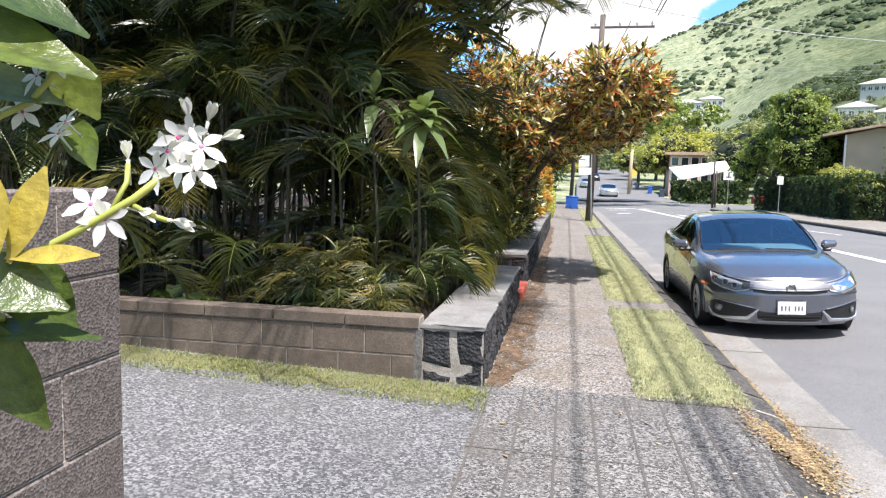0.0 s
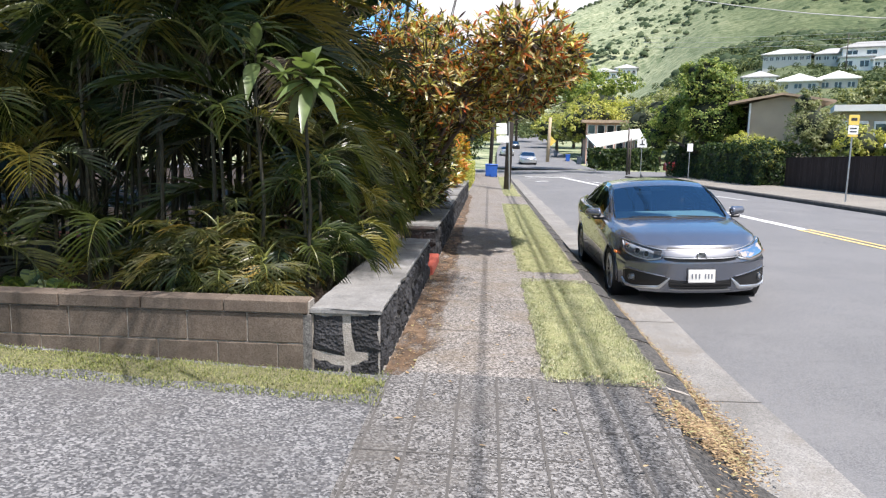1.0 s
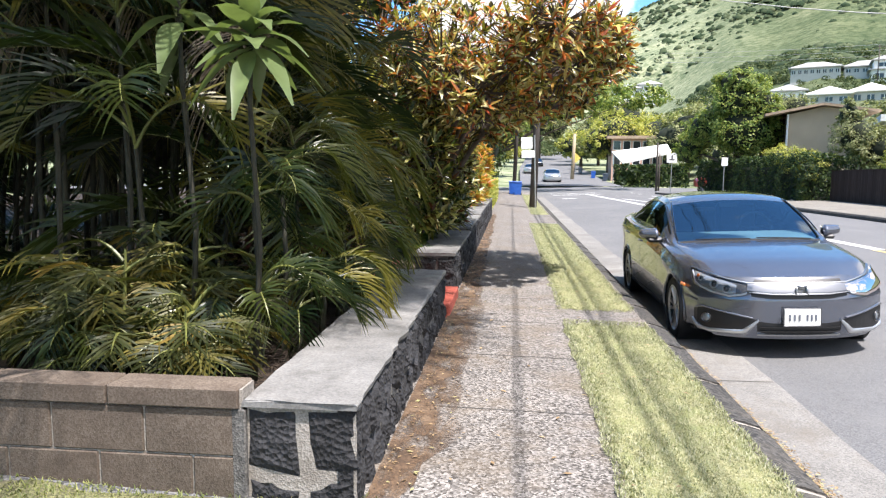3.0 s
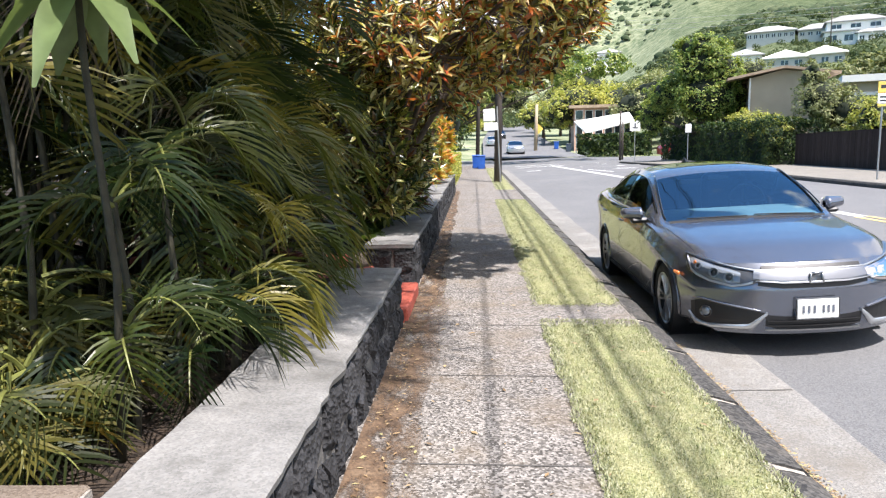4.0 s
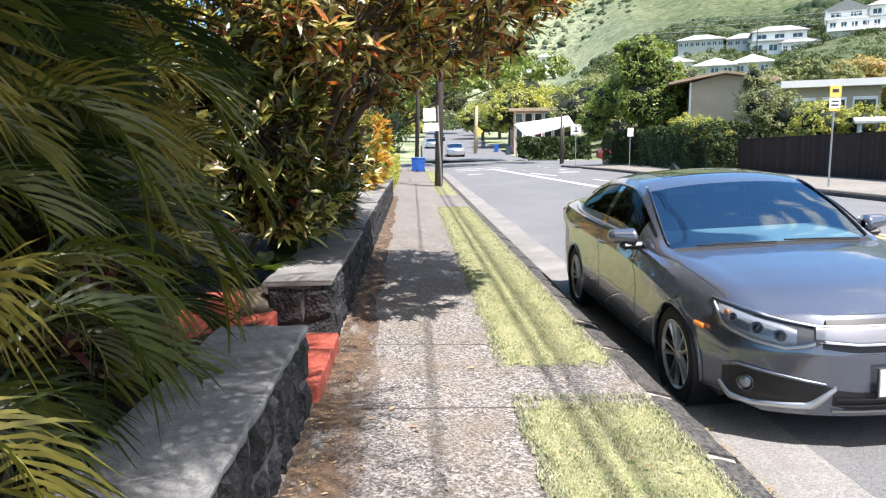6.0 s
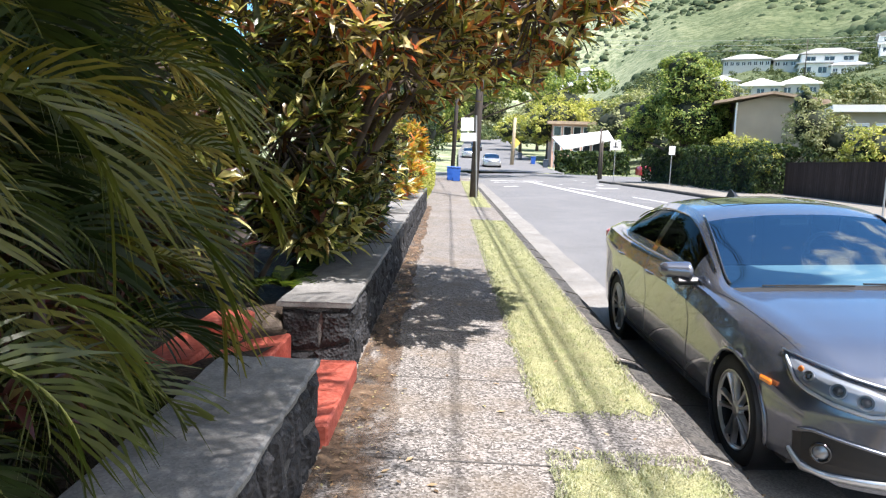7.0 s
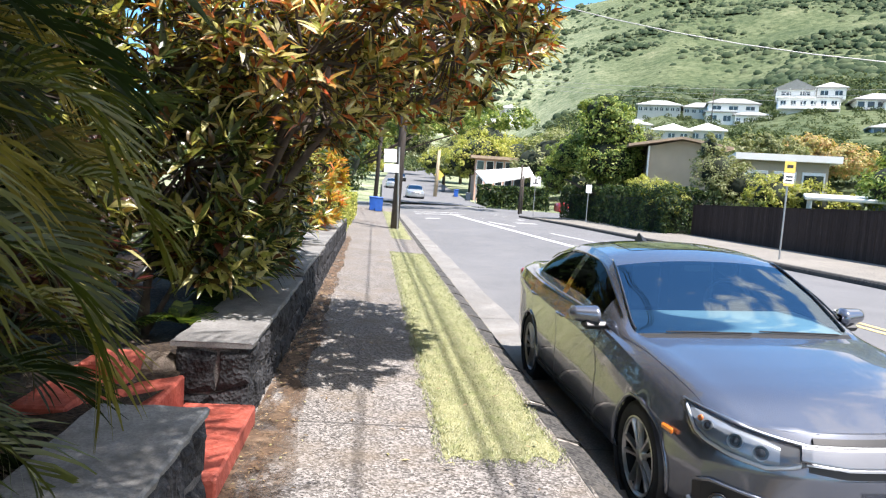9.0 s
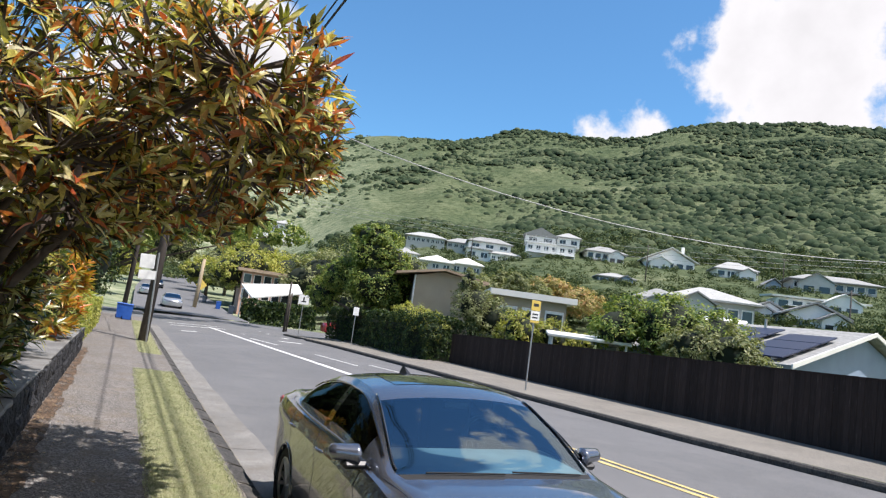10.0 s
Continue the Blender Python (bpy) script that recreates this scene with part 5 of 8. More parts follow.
GREEN_PALM = "green areca palm clump with arching feathery fronds"
TALL_PALM = "tall areca palm with bare ringed canes and a high crown"
GOLD_PALM = "areca palm with yellow green drooping fronds over the wall"
areca(-1.70, 7.3, (0.4, 0.8), GOLD_PALM, gold=0.1, low=2)
areca(-1.6, 7.8, (0.4, 0.9, 1.5), GOLD_PALM, gold=0.35, low=4)
areca(-1.65, 8.6, (0.4, 0.8), GOLD_PALM, gold=0.3, low=4)
areca(-1.75, 9.3, (0.4, 0.9), GREEN_PALM, gold=0.25, low=3)
# Leaning crowns above view, added to shade the cap and the lower palms.
for x, y, hs, a, b, fan in ((-2.3, 6.9, (3.3, 3.6), 1.55, -0.3, (-70, 70)), (-2.4, 7.5, (3.4, 3.8), 1.65, -0.3, (-70, 70)), (-2.5, 8.1, (3.3, 3.7), 1.75, -0.3, (-70, 70)),
                            (-2.6, 6.8, (3.3, 3.6), 1.7, -1.4, (70, 300)), (-3.2, 6.8, (3.4,), 1.2, -1.4, (60, 300)), (-5.0, 7.1, (3.3,), 0.0, -1.1, (0, 360))):
    areca(x, y, hs, TALL_PALM, low=0, lean=(a, b), fan=fan)
for i in range(10):
    areca(-1.85 - 0.42 * i, 7.05 + 0.25 * (i % 3), (rnd.uniform(1.4, 1.7), rnd.uniform(1.9, 2.2), rnd.uniform(2.4, 2.8)), GREEN_PALM, gold=0.15, low=0)
for y in (7.6, 8.3, 9.0):
    areca(-1.75, y, (1.0, 1.5, 1.9), GREEN_PALM, gold=0.5, low=2)
areca(-2.4, 7.4, (1.3, 2.0, 2.7), GREEN_PALM)
areca(-2.5, 8.7, (1.4, 2.2, 2.9, 3.5), GREEN_PALM)
areca(-3.4, 7.2, (0.9, 1.5, 2.2), GREEN_PALM)
areca(-3.6, 8.4, (1.7, 2.5, 3.2), GREEN_PALM)
areca(-4.6, 7.3, (1.3, 2.0, 2.5), GREEN_PALM)
areca(-4.9, 8.8, (2.1, 2.9, 3.6), GREEN_PALM)
areca(-6.2, 7.8, (1.5, 2.4, 3.0), GREEN_PALM)
areca(-3.0, 10.2, (2.6, 3.4, 4.2), GREEN_PALM)
areca(-5.4, 10.8, (2.8, 3.8), GREEN_PALM)
areca(-7.8, 9.0, (2.0, 3.0), GREEN_PALM)
areca(-4.2, 6.1, (0.3, 0.7), GREEN_PALM, gold=0.3, low=4)
# high crowns above view, added to close over the bed and shade it
for x, y, hs, a, b in ((-2.7, 7.0, (3.5, 3.9), 0.2, -0.2), (-3.6, 6.9, (3.5, 3.9), 0.1, -0.3), (-4.6, 6.9, (3.5, 4.0), 0.1, -0.3), (-5.6, 7.0, (3.6, 4.0), 0.0, -0.2), (-2.1, 7.7, (3.9, 4.3), 0.7, -0.5), (-3.2, 7.9, (4.0, 4.4), 0.3, -0.4), (-4.4, 8.0, (4.1, 4.5), 0.2, -0.4), (-2.2, 9.2, (3.8, 4.2), 0.8, -0.3)):
    areca(x, y, hs, TALL_PALM, low=0, lean=(a, b), fan=(-180, 180))
# Crowns above view, added along the sun's path to shade the wall cap.
for x, y, hs, a, b in ((-1.7, 8.3, (3.5, 3.8), 1.8, -0.6), (-1.8, 8.9, (3.6, 3.8), 1.8, -0.6)):
    areca(x, y, hs, "slender leaning areca palm added to shade the wall cap", low=0, lean=(a, b), fan=(-180, 180), crown=GOLD_FRONDS[:2])
FEATHERY = "tall feathery palm rising behind the croton tree"
for x, y, hs in ((-2.6, 13.2, (4.6, 5.2, 5.8)), (-2.1, 15.6, (5.0, 5.6, 6.2)), (-2.4, 18.2, (5.4, 6.2)), (-3.8, 12.0, (4.6, 5.4)), (-1.5, 19.6, (5.6, 6.4))):
    areca(x, y, hs, FEATHERY, low=0, lean=(0.7, 0.0), fan=(-180, 180))


def seedling(x, y, h, n, yaw0):
    p = thing("young_palm", "small golden palm leaning over the wall", "palm", pose(x, y, 0.30), "palms behind the wall")
    s = Mesh()
    s.tube([(0, 0, -0.05), (0.01, 0.0, h * 0.5), (0.02, 0.0, h)], [0.016, 0.014, 0.010], 6)
    part("stem", s, STALK, p)
    for k in range(n):
        part("frond", TINY[2] if k % 3 else TINY[k % 2], None, p, "", m=pose(0.02, 0, h, rnd.uniform(-10, 10), rnd.uniform(-10, 25), yaw0 + 137.5 * k))


TINY = [frond_data(51, 0.50, 52, 120, 15, 0.20, 0.012), frond_data(52, 0.44, 38, 115, 13, 0.19, 0.012), frond_data(53, 0.48, 45, 125, 14, 0.20, 0.012, 30, PALM_GOLD)]
# Fronds in the brighter leaflet copy, placed where sun patches are painted in.
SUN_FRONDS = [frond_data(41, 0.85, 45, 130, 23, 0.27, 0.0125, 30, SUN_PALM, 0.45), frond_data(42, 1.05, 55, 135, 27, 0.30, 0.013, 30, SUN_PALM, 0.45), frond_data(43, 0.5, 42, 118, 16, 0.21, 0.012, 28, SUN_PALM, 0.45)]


def reaching(x, y, h, yaws, picks, label):
    """A slim young palm whose golden fronds, painted as if sunlit, arch out over the wall."""
    p = thing("young_palm", label, "palm", pose(x, y, 0.30), "palms behind the wall")
    s = Mesh()
    s.tube([(0, 0, -0.05), (0.02, 0.02, h * 0.5), (0, 0, h)], [0.018, 0.016, 0.011], 6)
    part("stem", s, CANE, p)
    for k, (yaw, me) in enumerate(zip(yaws, picks)):
        part("frond", me, None, p, "", m=pose(0, 0, h - 0.02 * k, rnd.uniform(-12, 12), rnd.uniform(-4, 10), yaw))


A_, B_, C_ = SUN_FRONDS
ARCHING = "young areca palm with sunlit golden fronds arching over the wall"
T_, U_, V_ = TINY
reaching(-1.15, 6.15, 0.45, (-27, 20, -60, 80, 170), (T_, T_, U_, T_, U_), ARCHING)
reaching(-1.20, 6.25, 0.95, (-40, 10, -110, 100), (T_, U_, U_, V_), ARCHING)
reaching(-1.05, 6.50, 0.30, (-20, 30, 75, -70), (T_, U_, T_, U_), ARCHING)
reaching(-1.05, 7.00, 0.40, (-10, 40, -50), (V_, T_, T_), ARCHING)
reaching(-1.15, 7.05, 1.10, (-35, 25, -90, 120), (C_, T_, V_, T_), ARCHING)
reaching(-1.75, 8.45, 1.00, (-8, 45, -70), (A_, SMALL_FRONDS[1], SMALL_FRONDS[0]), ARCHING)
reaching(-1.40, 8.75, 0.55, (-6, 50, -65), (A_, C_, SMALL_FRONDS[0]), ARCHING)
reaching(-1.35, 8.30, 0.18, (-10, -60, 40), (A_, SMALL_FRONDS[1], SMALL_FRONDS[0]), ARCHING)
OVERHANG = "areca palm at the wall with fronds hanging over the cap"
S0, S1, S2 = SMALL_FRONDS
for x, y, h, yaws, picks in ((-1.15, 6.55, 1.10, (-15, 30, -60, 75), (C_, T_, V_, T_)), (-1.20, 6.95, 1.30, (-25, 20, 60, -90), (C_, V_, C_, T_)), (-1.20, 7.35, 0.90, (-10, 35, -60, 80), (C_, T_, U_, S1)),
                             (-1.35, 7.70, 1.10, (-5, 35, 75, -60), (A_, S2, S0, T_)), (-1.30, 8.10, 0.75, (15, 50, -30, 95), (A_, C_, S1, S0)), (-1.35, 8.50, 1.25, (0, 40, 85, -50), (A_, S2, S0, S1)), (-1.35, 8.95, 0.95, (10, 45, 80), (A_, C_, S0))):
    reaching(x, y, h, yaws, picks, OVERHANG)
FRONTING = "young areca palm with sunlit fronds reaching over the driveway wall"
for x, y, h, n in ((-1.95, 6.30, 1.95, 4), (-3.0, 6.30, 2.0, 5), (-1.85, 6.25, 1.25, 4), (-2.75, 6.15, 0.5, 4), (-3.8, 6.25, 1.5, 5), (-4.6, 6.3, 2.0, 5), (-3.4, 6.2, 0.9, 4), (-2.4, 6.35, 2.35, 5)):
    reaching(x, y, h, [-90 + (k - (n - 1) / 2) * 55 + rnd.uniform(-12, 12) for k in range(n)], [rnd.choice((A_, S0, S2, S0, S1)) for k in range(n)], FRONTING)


for x, y, h, n, a in ((-1.32, 7.4, 0.30, 5, 10), (-1.35, 8.3, 0.25, 4, -10), (-1.4, 9.0, 0.30, 4, 20)):
    seedling(x, y, h, n, a)


def lady(x, y, h, label):
    """A thin stem with short, broad-fingered golden fronds."""
    p = thing("lady_palm", label, "palm", pose(x, y, 0.30), "low golden palms at the wall corner")
    s = Mesh()
    s.tube([(0, 0, -0.05), (0.02, 0.0, h * 0.5), (0.03, 0.02, h)], [0.010, 0.009, 0.007], 6)
    part("stem", s, STALK, p)
    turn = rnd.uniform(0, 360)
    n = 7
    for k in range(n):
        turn += 137.5
        part("frond", rnd.choice(LOW_FRONDS), None, p, "", m=pose(0.02, 0.01, h * (0.35 + 0.65 * k / n), rnd.uniform(-10, 10), rnd.uniform(-5, 25), turn))


for i in range(60):
    u = rnd.random()
    x = -2.6 + 1.40 * u
    y = rnd.uniform(5.78, 6.5)
    lady(x, y, 0.12 + (0.25 + 0.5 * rnd.random()) * math.sin(math.pi * (0.12 + 0.76 * u)) * lerp(y, (5.7, 6.2), (0.45, 1.0)), "low lady palm with yellow green fingered leaves")


def ti_plant(x, y, h, n, label, spread=0.5, lean=(0.0, 0.0)):
    p = thing("ti_plant", label, "plant", pose(x, y, 0.3))
    s = Mesh()
    s.tube([(0, 0, -0.05), (0.04, 0.02, h * 0.4), (lean[0] * 0.6 - 0.02, lean[1] * 0.6 + 0.04, h * 0.8), (lean[0], lean[1], h)], [0.015, 0.014, 0.012, 0.010], 7)
    part("stem", s, CANE, p, "", True)
    r = random.Random(n)
    turn = 0
    for k in range(n):
        turn += radians(137.5)
        el = lerp(k / n, (0, 0.4, 1), (-0.5, 0.15, 1.2))
        d = (math.cos(turn) * math.cos(el), math.sin(turn) * math.cos(el), math.sin(el))
        m = Mesh()
        leaf(m, (lean[0], lean[1], h - 0.12 + 0.14 * k / n), d, (0, 0, 1), spread * r.uniform(0.8, 1.1), 0.115 * r.uniform(0.8, 1.1), r.uniform(0.2, 0.75), 0.25, 7, 0, 0.9, 0.12)
        part("leaf", m, TI, p, "", True)


ti_plant(-1.10, 5.95, 1.74, 24, "ti plant with broad glossy drooping green leaves", 0.31, (0.07, -0.10))
ti_plant(-1.50, 6.10, 1.92, 10, "tall ti plant with pale curled leaves", 0.34)
ti_plant(-2.2, 8.0, 2.5, 16, "tall ti plant among the palms", 0.5)


def rosette(m, p, d, n, L, W, r, droop=0.25):
    d = Vector(d).normalized()
    side = d.orthogonal().normalized()
    up = d.cross(side)
    for k in range(n):
        a = k * 2.4 + r.uniform(-0.3, 0.3)
        t = r.uniform(0.15, 1.0)
        e = (side * math.cos(a) + up * math.sin(a)) * (1.15 - 0.6 * t) + d * (0.25 + 0.75 * t)
        leaf(m, p + d * (0.07 * t), e, d, L * r.uniform(0.6, 1.2), W * r.uniform(0.75, 1.3), droop * r.uniform(-0.6, 2.2), 0.35, 3)


def croton(name, label, base, blobs, n, mat, L=0.17, W=0.042, seed=5, trunk_r=0.045, per=9, twigs=True):
    """A branching shrub or small tree with a rosette of leaves at every twig."""
    r = random.Random(seed)
    t = thing(name, label, "tree" if name.endswith("tree") else "shrub", pose(*base))
    b0 = Vector(base)
    wood, leaves = Mesh(), Mesh()
    limbs = []
    for c, rad in blobs:
        c = Vector(c) - b0
        root = Vector((r.uniform(-0.1, 0.1), r.uniform(-0.1, 0.1), 0))
        mid = root.lerp(c, 0.5) + Vector((0, 0, 0.15 * c.length))
        pts = [root, root.lerp(mid, 0.5), mid, mid.lerp(c, 0.6), c]
        wood.tube(pts, [trunk_r, trunk_r * 0.85, trunk_r * 0.65, trunk_r * 0.5, trunk_r * 0.3], 6)
        limbs.append((c, Vector(rad), mid))
    for i in range(n):
        c, rad, mid = limbs[r.randrange(len(limbs))]
        d = Vector((r.gauss(0, 1), r.gauss(0, 1), r.gauss(0, 1))).normalized()
        q = c + Vector((d.x * rad.x, d.y * rad.y, d.z * rad.z)) * r.uniform(0.35, 1.0) ** 0.5
        if q.z + b0.z < 0.4:
            continue
        if twigs and i % 2 == 0:
            k = c.lerp(q, 0.25)
            wood.tube([k, k.lerp(q, 0.6) + Vector((0, 0, -0.03)), q], [0.012, 0.008, 0.005], 4, 0, False)
        rosette(leaves, q, d * 0.7 + Vector((r.uniform(-0.3, 0.3), r.uniform(-0.3, 0.3), 0.85)), per, L, W, r)
    part("wood", wood, BARK, t, "", True)
    part("foliage", leaves, mat, t, "", True)
    return t


croton("croton_tree", "croton tree with red, orange and yellow leaves overhanging the sidewalk", (-1.25, 12.4, 0.3),
       [((0.85, 11.9, 2.75), (0.75, 1.1, 0.6)), ((0.2, 11.5, 2.9), (0.9, 1.2, 0.6)), ((-0.7, 11.2, 2.7), (0.9, 0.9, 0.8)), ((0.6, 13.0, 2.9), (1.0, 1.1, 0.6)), ((-0.5, 12.8, 2.9), (1.1, 1.3, 0.7)), ((-0.3, 11.0, 2.3), (0.7, 0.7, 0.5)), ((-1.6, 11.8, 3.1), (1.0, 1.2, 0.8)), ((0.7, 10.6, 3.0), (0.6, 0.6, 0.45)), ((1.3, 11.8, 2.95), (0.4, 0.8, 0.4)), ((-0.3, 12.3, 2.15), (0.8, 1.0, 0.45)), ((0.45, 13.0, 2.4), (0.8, 1.0, 0.4)), ((-0.6, 14.0, 2.5), (0.7, 1.0, 0.6))], 1650, CROTON, 0.165, 0.038, 5, 0.045, 9)
croton("croton_shrub", "tall shaded croton shrub with dark glossy leaves", (-1.35, 11.1, 0.3), [((-1.1, 11.1, 1.5), (0.55, 0.6, 0.7)), ((-1.4, 11.3, 2.2), (0.7, 0.7, 0.7)), ((-0.9, 11.3, 0.95), (0.4, 0.6, 0.4))], 460, CROTON_GREEN, 0.18, 0.046, 7, 0.03)
croton("croton_shrub", "dark croton shrub with red and yellow tipped leaves", (-1.3, 12.6, 0.3), [((-0.95, 12.6, 1.4), (0.5, 0.8, 0.7)), ((-1.2, 12.8, 2.1), (0.6, 0.8, 0.6)), ((-0.8, 12.3, 0.9), (0.35, 0.7, 0.35))], 430, CROTON_GREEN, 0.18, 0.046, 9, 0.03)
croton("croton_shrub", "dark croton shrub beside the lava wall", (-1.3, 14.3, 0.3), [((-1.0, 14.3, 1.3), (0.5, 0.9, 0.7)), ((-1.1, 14.6, 2.0), (0.6, 0.9, 0.6))], 320, CROTON_GREEN, 0.18, 0.046, 11, 0.03)
croton("croton_shrub", "mixed green and red croton shrub", (-1.3, 16.3, 0.3), [((-0.95, 16.2, 1.2), (0.5, 1.0, 0.7)), ((-1.2, 16.6, 1.9), (0.6, 1.0, 0.6))], 220, CROTON_GREEN, 0.18, 0.046, 13, 0.03)
croton("croton_shrub", "dark croton shrub behind the red steps", (-2.0, 10.4, 0.3), [((-1.75, 10.3, 1.2), (0.5, 0.5, 0.6)), ((-2.0, 10.6, 1.9), (0.7, 0.6, 0.8))], 230, CROTON_GREEN, 0.18, 0.05, 15, 0.03)
croton("croton_shrub", "low dark maroon croton under the palms", (-1.35, 7.75, 0.3), [((-1.25, 7.7, 0.75), (0.35, 0.5, 0.35)), ((-1.5, 7.4, 0.85), (0.35, 0.4, 0.4))], 130, CROTON_DARK, 0.13, 0.032, 25, 0.015)
croton("croton_shrub", "maroon croton thicket beside the red steps", (-1.8, 9.2, 0.3), [((-1.65, 9.2, 0.8), (0.35, 0.5, 0.4)), ((-1.5, 8.5, 0.7), (0.3, 0.5, 0.35)), ((-2.0, 9.9, 1.0), (0.4, 0.5, 0.5)), ((-1.6, 10.4, 0.8), (0.35, 0.4, 0.4))], 280, CROTON_DARK, 0.14, 0.034, 27, 0.016)
croton("golden_croton_shrub", "golden orange croton in full sun", (-1.0, 19.8, 0.3), [((-0.85, 19.4, 1.0), (0.45, 0.9, 0.5)), ((-0.8, 19.8, 1.55), (0.45, 0.9, 0.5))], 200, CROTON_GOLD, 0.22, 0.05, 17, 0.025)
croton("golden_croton_shrub", "yellow green croton beside the clipped hedge", (-0.95, 22.3, 0.3), [((-0.8, 22.2, 0.9), (0.4, 1.0, 0.5)), ((-0.85, 22.6, 1.3), (0.4, 0.9, 0.4))], 150, TREE_GOLD, 0.22, 0.05, 19, 0.025)
croton("croton_tree", "leafy dark garden tree behind the hedge", (-2.4, 17.5, 0.3), [((-1.8, 17, 2.6), (1.0, 1.6, 1.0)), ((-2.4, 19, 3.2), (1.3, 1.6, 1.2)), ((-1.6, 15.5, 3.2), (1.0, 1.3, 1.0))], 420, CROTON_GREEN, 0.22, 0.06, 21, 0.05)
# dense young palms that droop over the cap
DROOPING = "dense young areca palm drooping over the wall cap"
for x, y, h, n, a in ((-0.98, 6.75, 0.50, 9, 0), (-0.95, 7.20, 0.72, 10, 30), (-1.1, 7.60, 0.50, 9, 60), (-1.25, 6.95, 0.95, 9, 45)):
    reaching(x, y, h, [a + 137.5 * k for k in range(n)], [((T_, U_, V_, T_, C_) if y < 7.1 else (C_, V_, T_, C_, V_))[(k + n) % 5] for k in range(n)], DROOPING)


def fern(x, y, z, n, L, seed, label="green sword fern leaning over the wall"):
    f = thing("fern", label, "fern", pose(x, y, z), "ferns on the wall")
    r = random.Random(seed)
    m = Mesh()
    for k in range(n):
        a, el = r.uniform(0, 6.28), r.uniform(0.5, 1.3)
        d = Vector((math.cos(a) * math.cos(el), math.sin(a) * math.cos(el), math.sin(el)))
        l2 = L * r.uniform(0.6, 1.1)
        side = d.cross(Vector((0, 0, 1))).normalized()
        for j in range(14):
            t = (j + 1) / 14
            q = d * (l2 * t) - Vector((0, 0, 1)) * (0.7 * l2 * t * t)
            w = 0.07 * math.sin(math.pi * (0.1 + 0.88 * t))
            for s in (-1, 1):
                m.add([tuple(q), tuple(q + side * s * w + d * 0.022), tuple(q + side * s * w * 0.9 + d * 0.035), tuple(q + d * 0.022)], [(0, 1, 2, 3)])
    part("fronds", m, FERN, f)


for i in range(16):
    fern(-0.92 + rnd.uniform(-0.15, 0.08), 11.0 + 0.75 * i + rnd.uniform(-0.2, 0.2), 0.42, 18, 0.42, 40 + i)
for i in range(6):
    fern(-5.4 + 0.5 * i + rnd.uniform(-0.1, 0.1), 5.75 + rnd.uniform(0, 0.3), 0.32, 16, 0.45, 60 + i, "spiky green fern behind the block wall")


def clump_tree(name, label, base, blobs, n, leaf_size, mat, seed=1, trunk_r=0.18, category="tree", group="", trunk=True, flat=0.0, core=0.0):
    """Trunk, limbs and a ragged crown of many small leaf sprays."""
    r = random.Random(seed)
    t = thing(name, label, category, pose(*base), group)
    b0 = Vector(base)
    if trunk:
        w = Mesh()
        cs = [Vector(c) - b0 for c, _ in blobs]
        hub = Vector((sum(c.x for c in cs) / len(cs) * 0.3, sum(c.y for c in cs) / len(cs) * 0.3, min(c.z for c in cs) * 0.55))
        w.tube([(0, 0, -0.3), tuple(hub * 0.5), tuple(hub)], [trunk_r, trunk_r * 0.85, trunk_r * 0.7], 8)
        for c in cs:
            w.tube([tuple(hub), tuple(hub.lerp(c, 0.5) + Vector((0, 0, 0.1))), tuple(c)], [trunk_r * 0.6, trunk_r * 0.4, trunk_r * 0.12], 6)
        part("trunk", w, BARK, t, "", True)
    m = Mesh()
    vol = [Vector(rad).x * Vector(rad).y * Vector(rad).z for _, rad in blobs]
    tot = sum(v ** 0.67 for v in vol)
    for (c, rad), v in zip(blobs, vol):
        c = Vector(c) - b0
        total = int(n * v ** 0.67 / tot)
        size = (rad[0] * rad[1] * rad[2]) ** (1 / 3)
        each = 34
        for i in range(total // each):
            d = Vector((r.gauss(0, 1), r.gauss(0, 1), r.gauss(0, 1))).normalized()
            lump = 0.84 + 0.26 * noise.noise(Vector((d.x * 2.2 + seed, d.y * 2.2, d.z * 2.2)))
            hub = c + Vector((d.x * rad[0], d.y * rad[1], d.z * rad[2])) * lump * (r.random() ** 0.25)
            spread = max(0.17 * size, leaf_size * 1.6) * r.uniform(0.6, 1.35)
            for k in range(each):
                o = Vector((r.gauss(0, 1), r.gauss(0, 1), r.gauss(0, 0.7))).normalized() * r.random() ** 0.4
                q = hub + o * spread
                e = (o * 0.8 + d * 0.5 + Vector((r.uniform(-1, 1), r.uniform(-1, 1), r.uniform(-0.5, 0.9))) * 0.7 + Vector((0, 0, 0.5))).normalized()
                s = leaf_size * r.uniform(0.55, 1.2)
                f = Matrix.Rotation(r.uniform(0, 6.28), 3, e) @ e.orthogonal().normalized()
                g = e.cross(f)
                m.add([tuple(q - f * s), tuple(q - g * s * 0.5 + e * s * 0.15), tuple(q + f * s), tuple(q + g * s * 0.5 + e * s * 0.15)], [(0, 1, 2), (0, 2, 3)])
    part("crown", m, mat, t)
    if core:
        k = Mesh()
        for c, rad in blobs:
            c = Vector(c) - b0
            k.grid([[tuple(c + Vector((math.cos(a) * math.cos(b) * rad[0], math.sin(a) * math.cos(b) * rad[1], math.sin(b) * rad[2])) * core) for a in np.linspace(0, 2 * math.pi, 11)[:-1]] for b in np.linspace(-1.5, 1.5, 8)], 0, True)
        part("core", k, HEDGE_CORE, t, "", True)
    return t


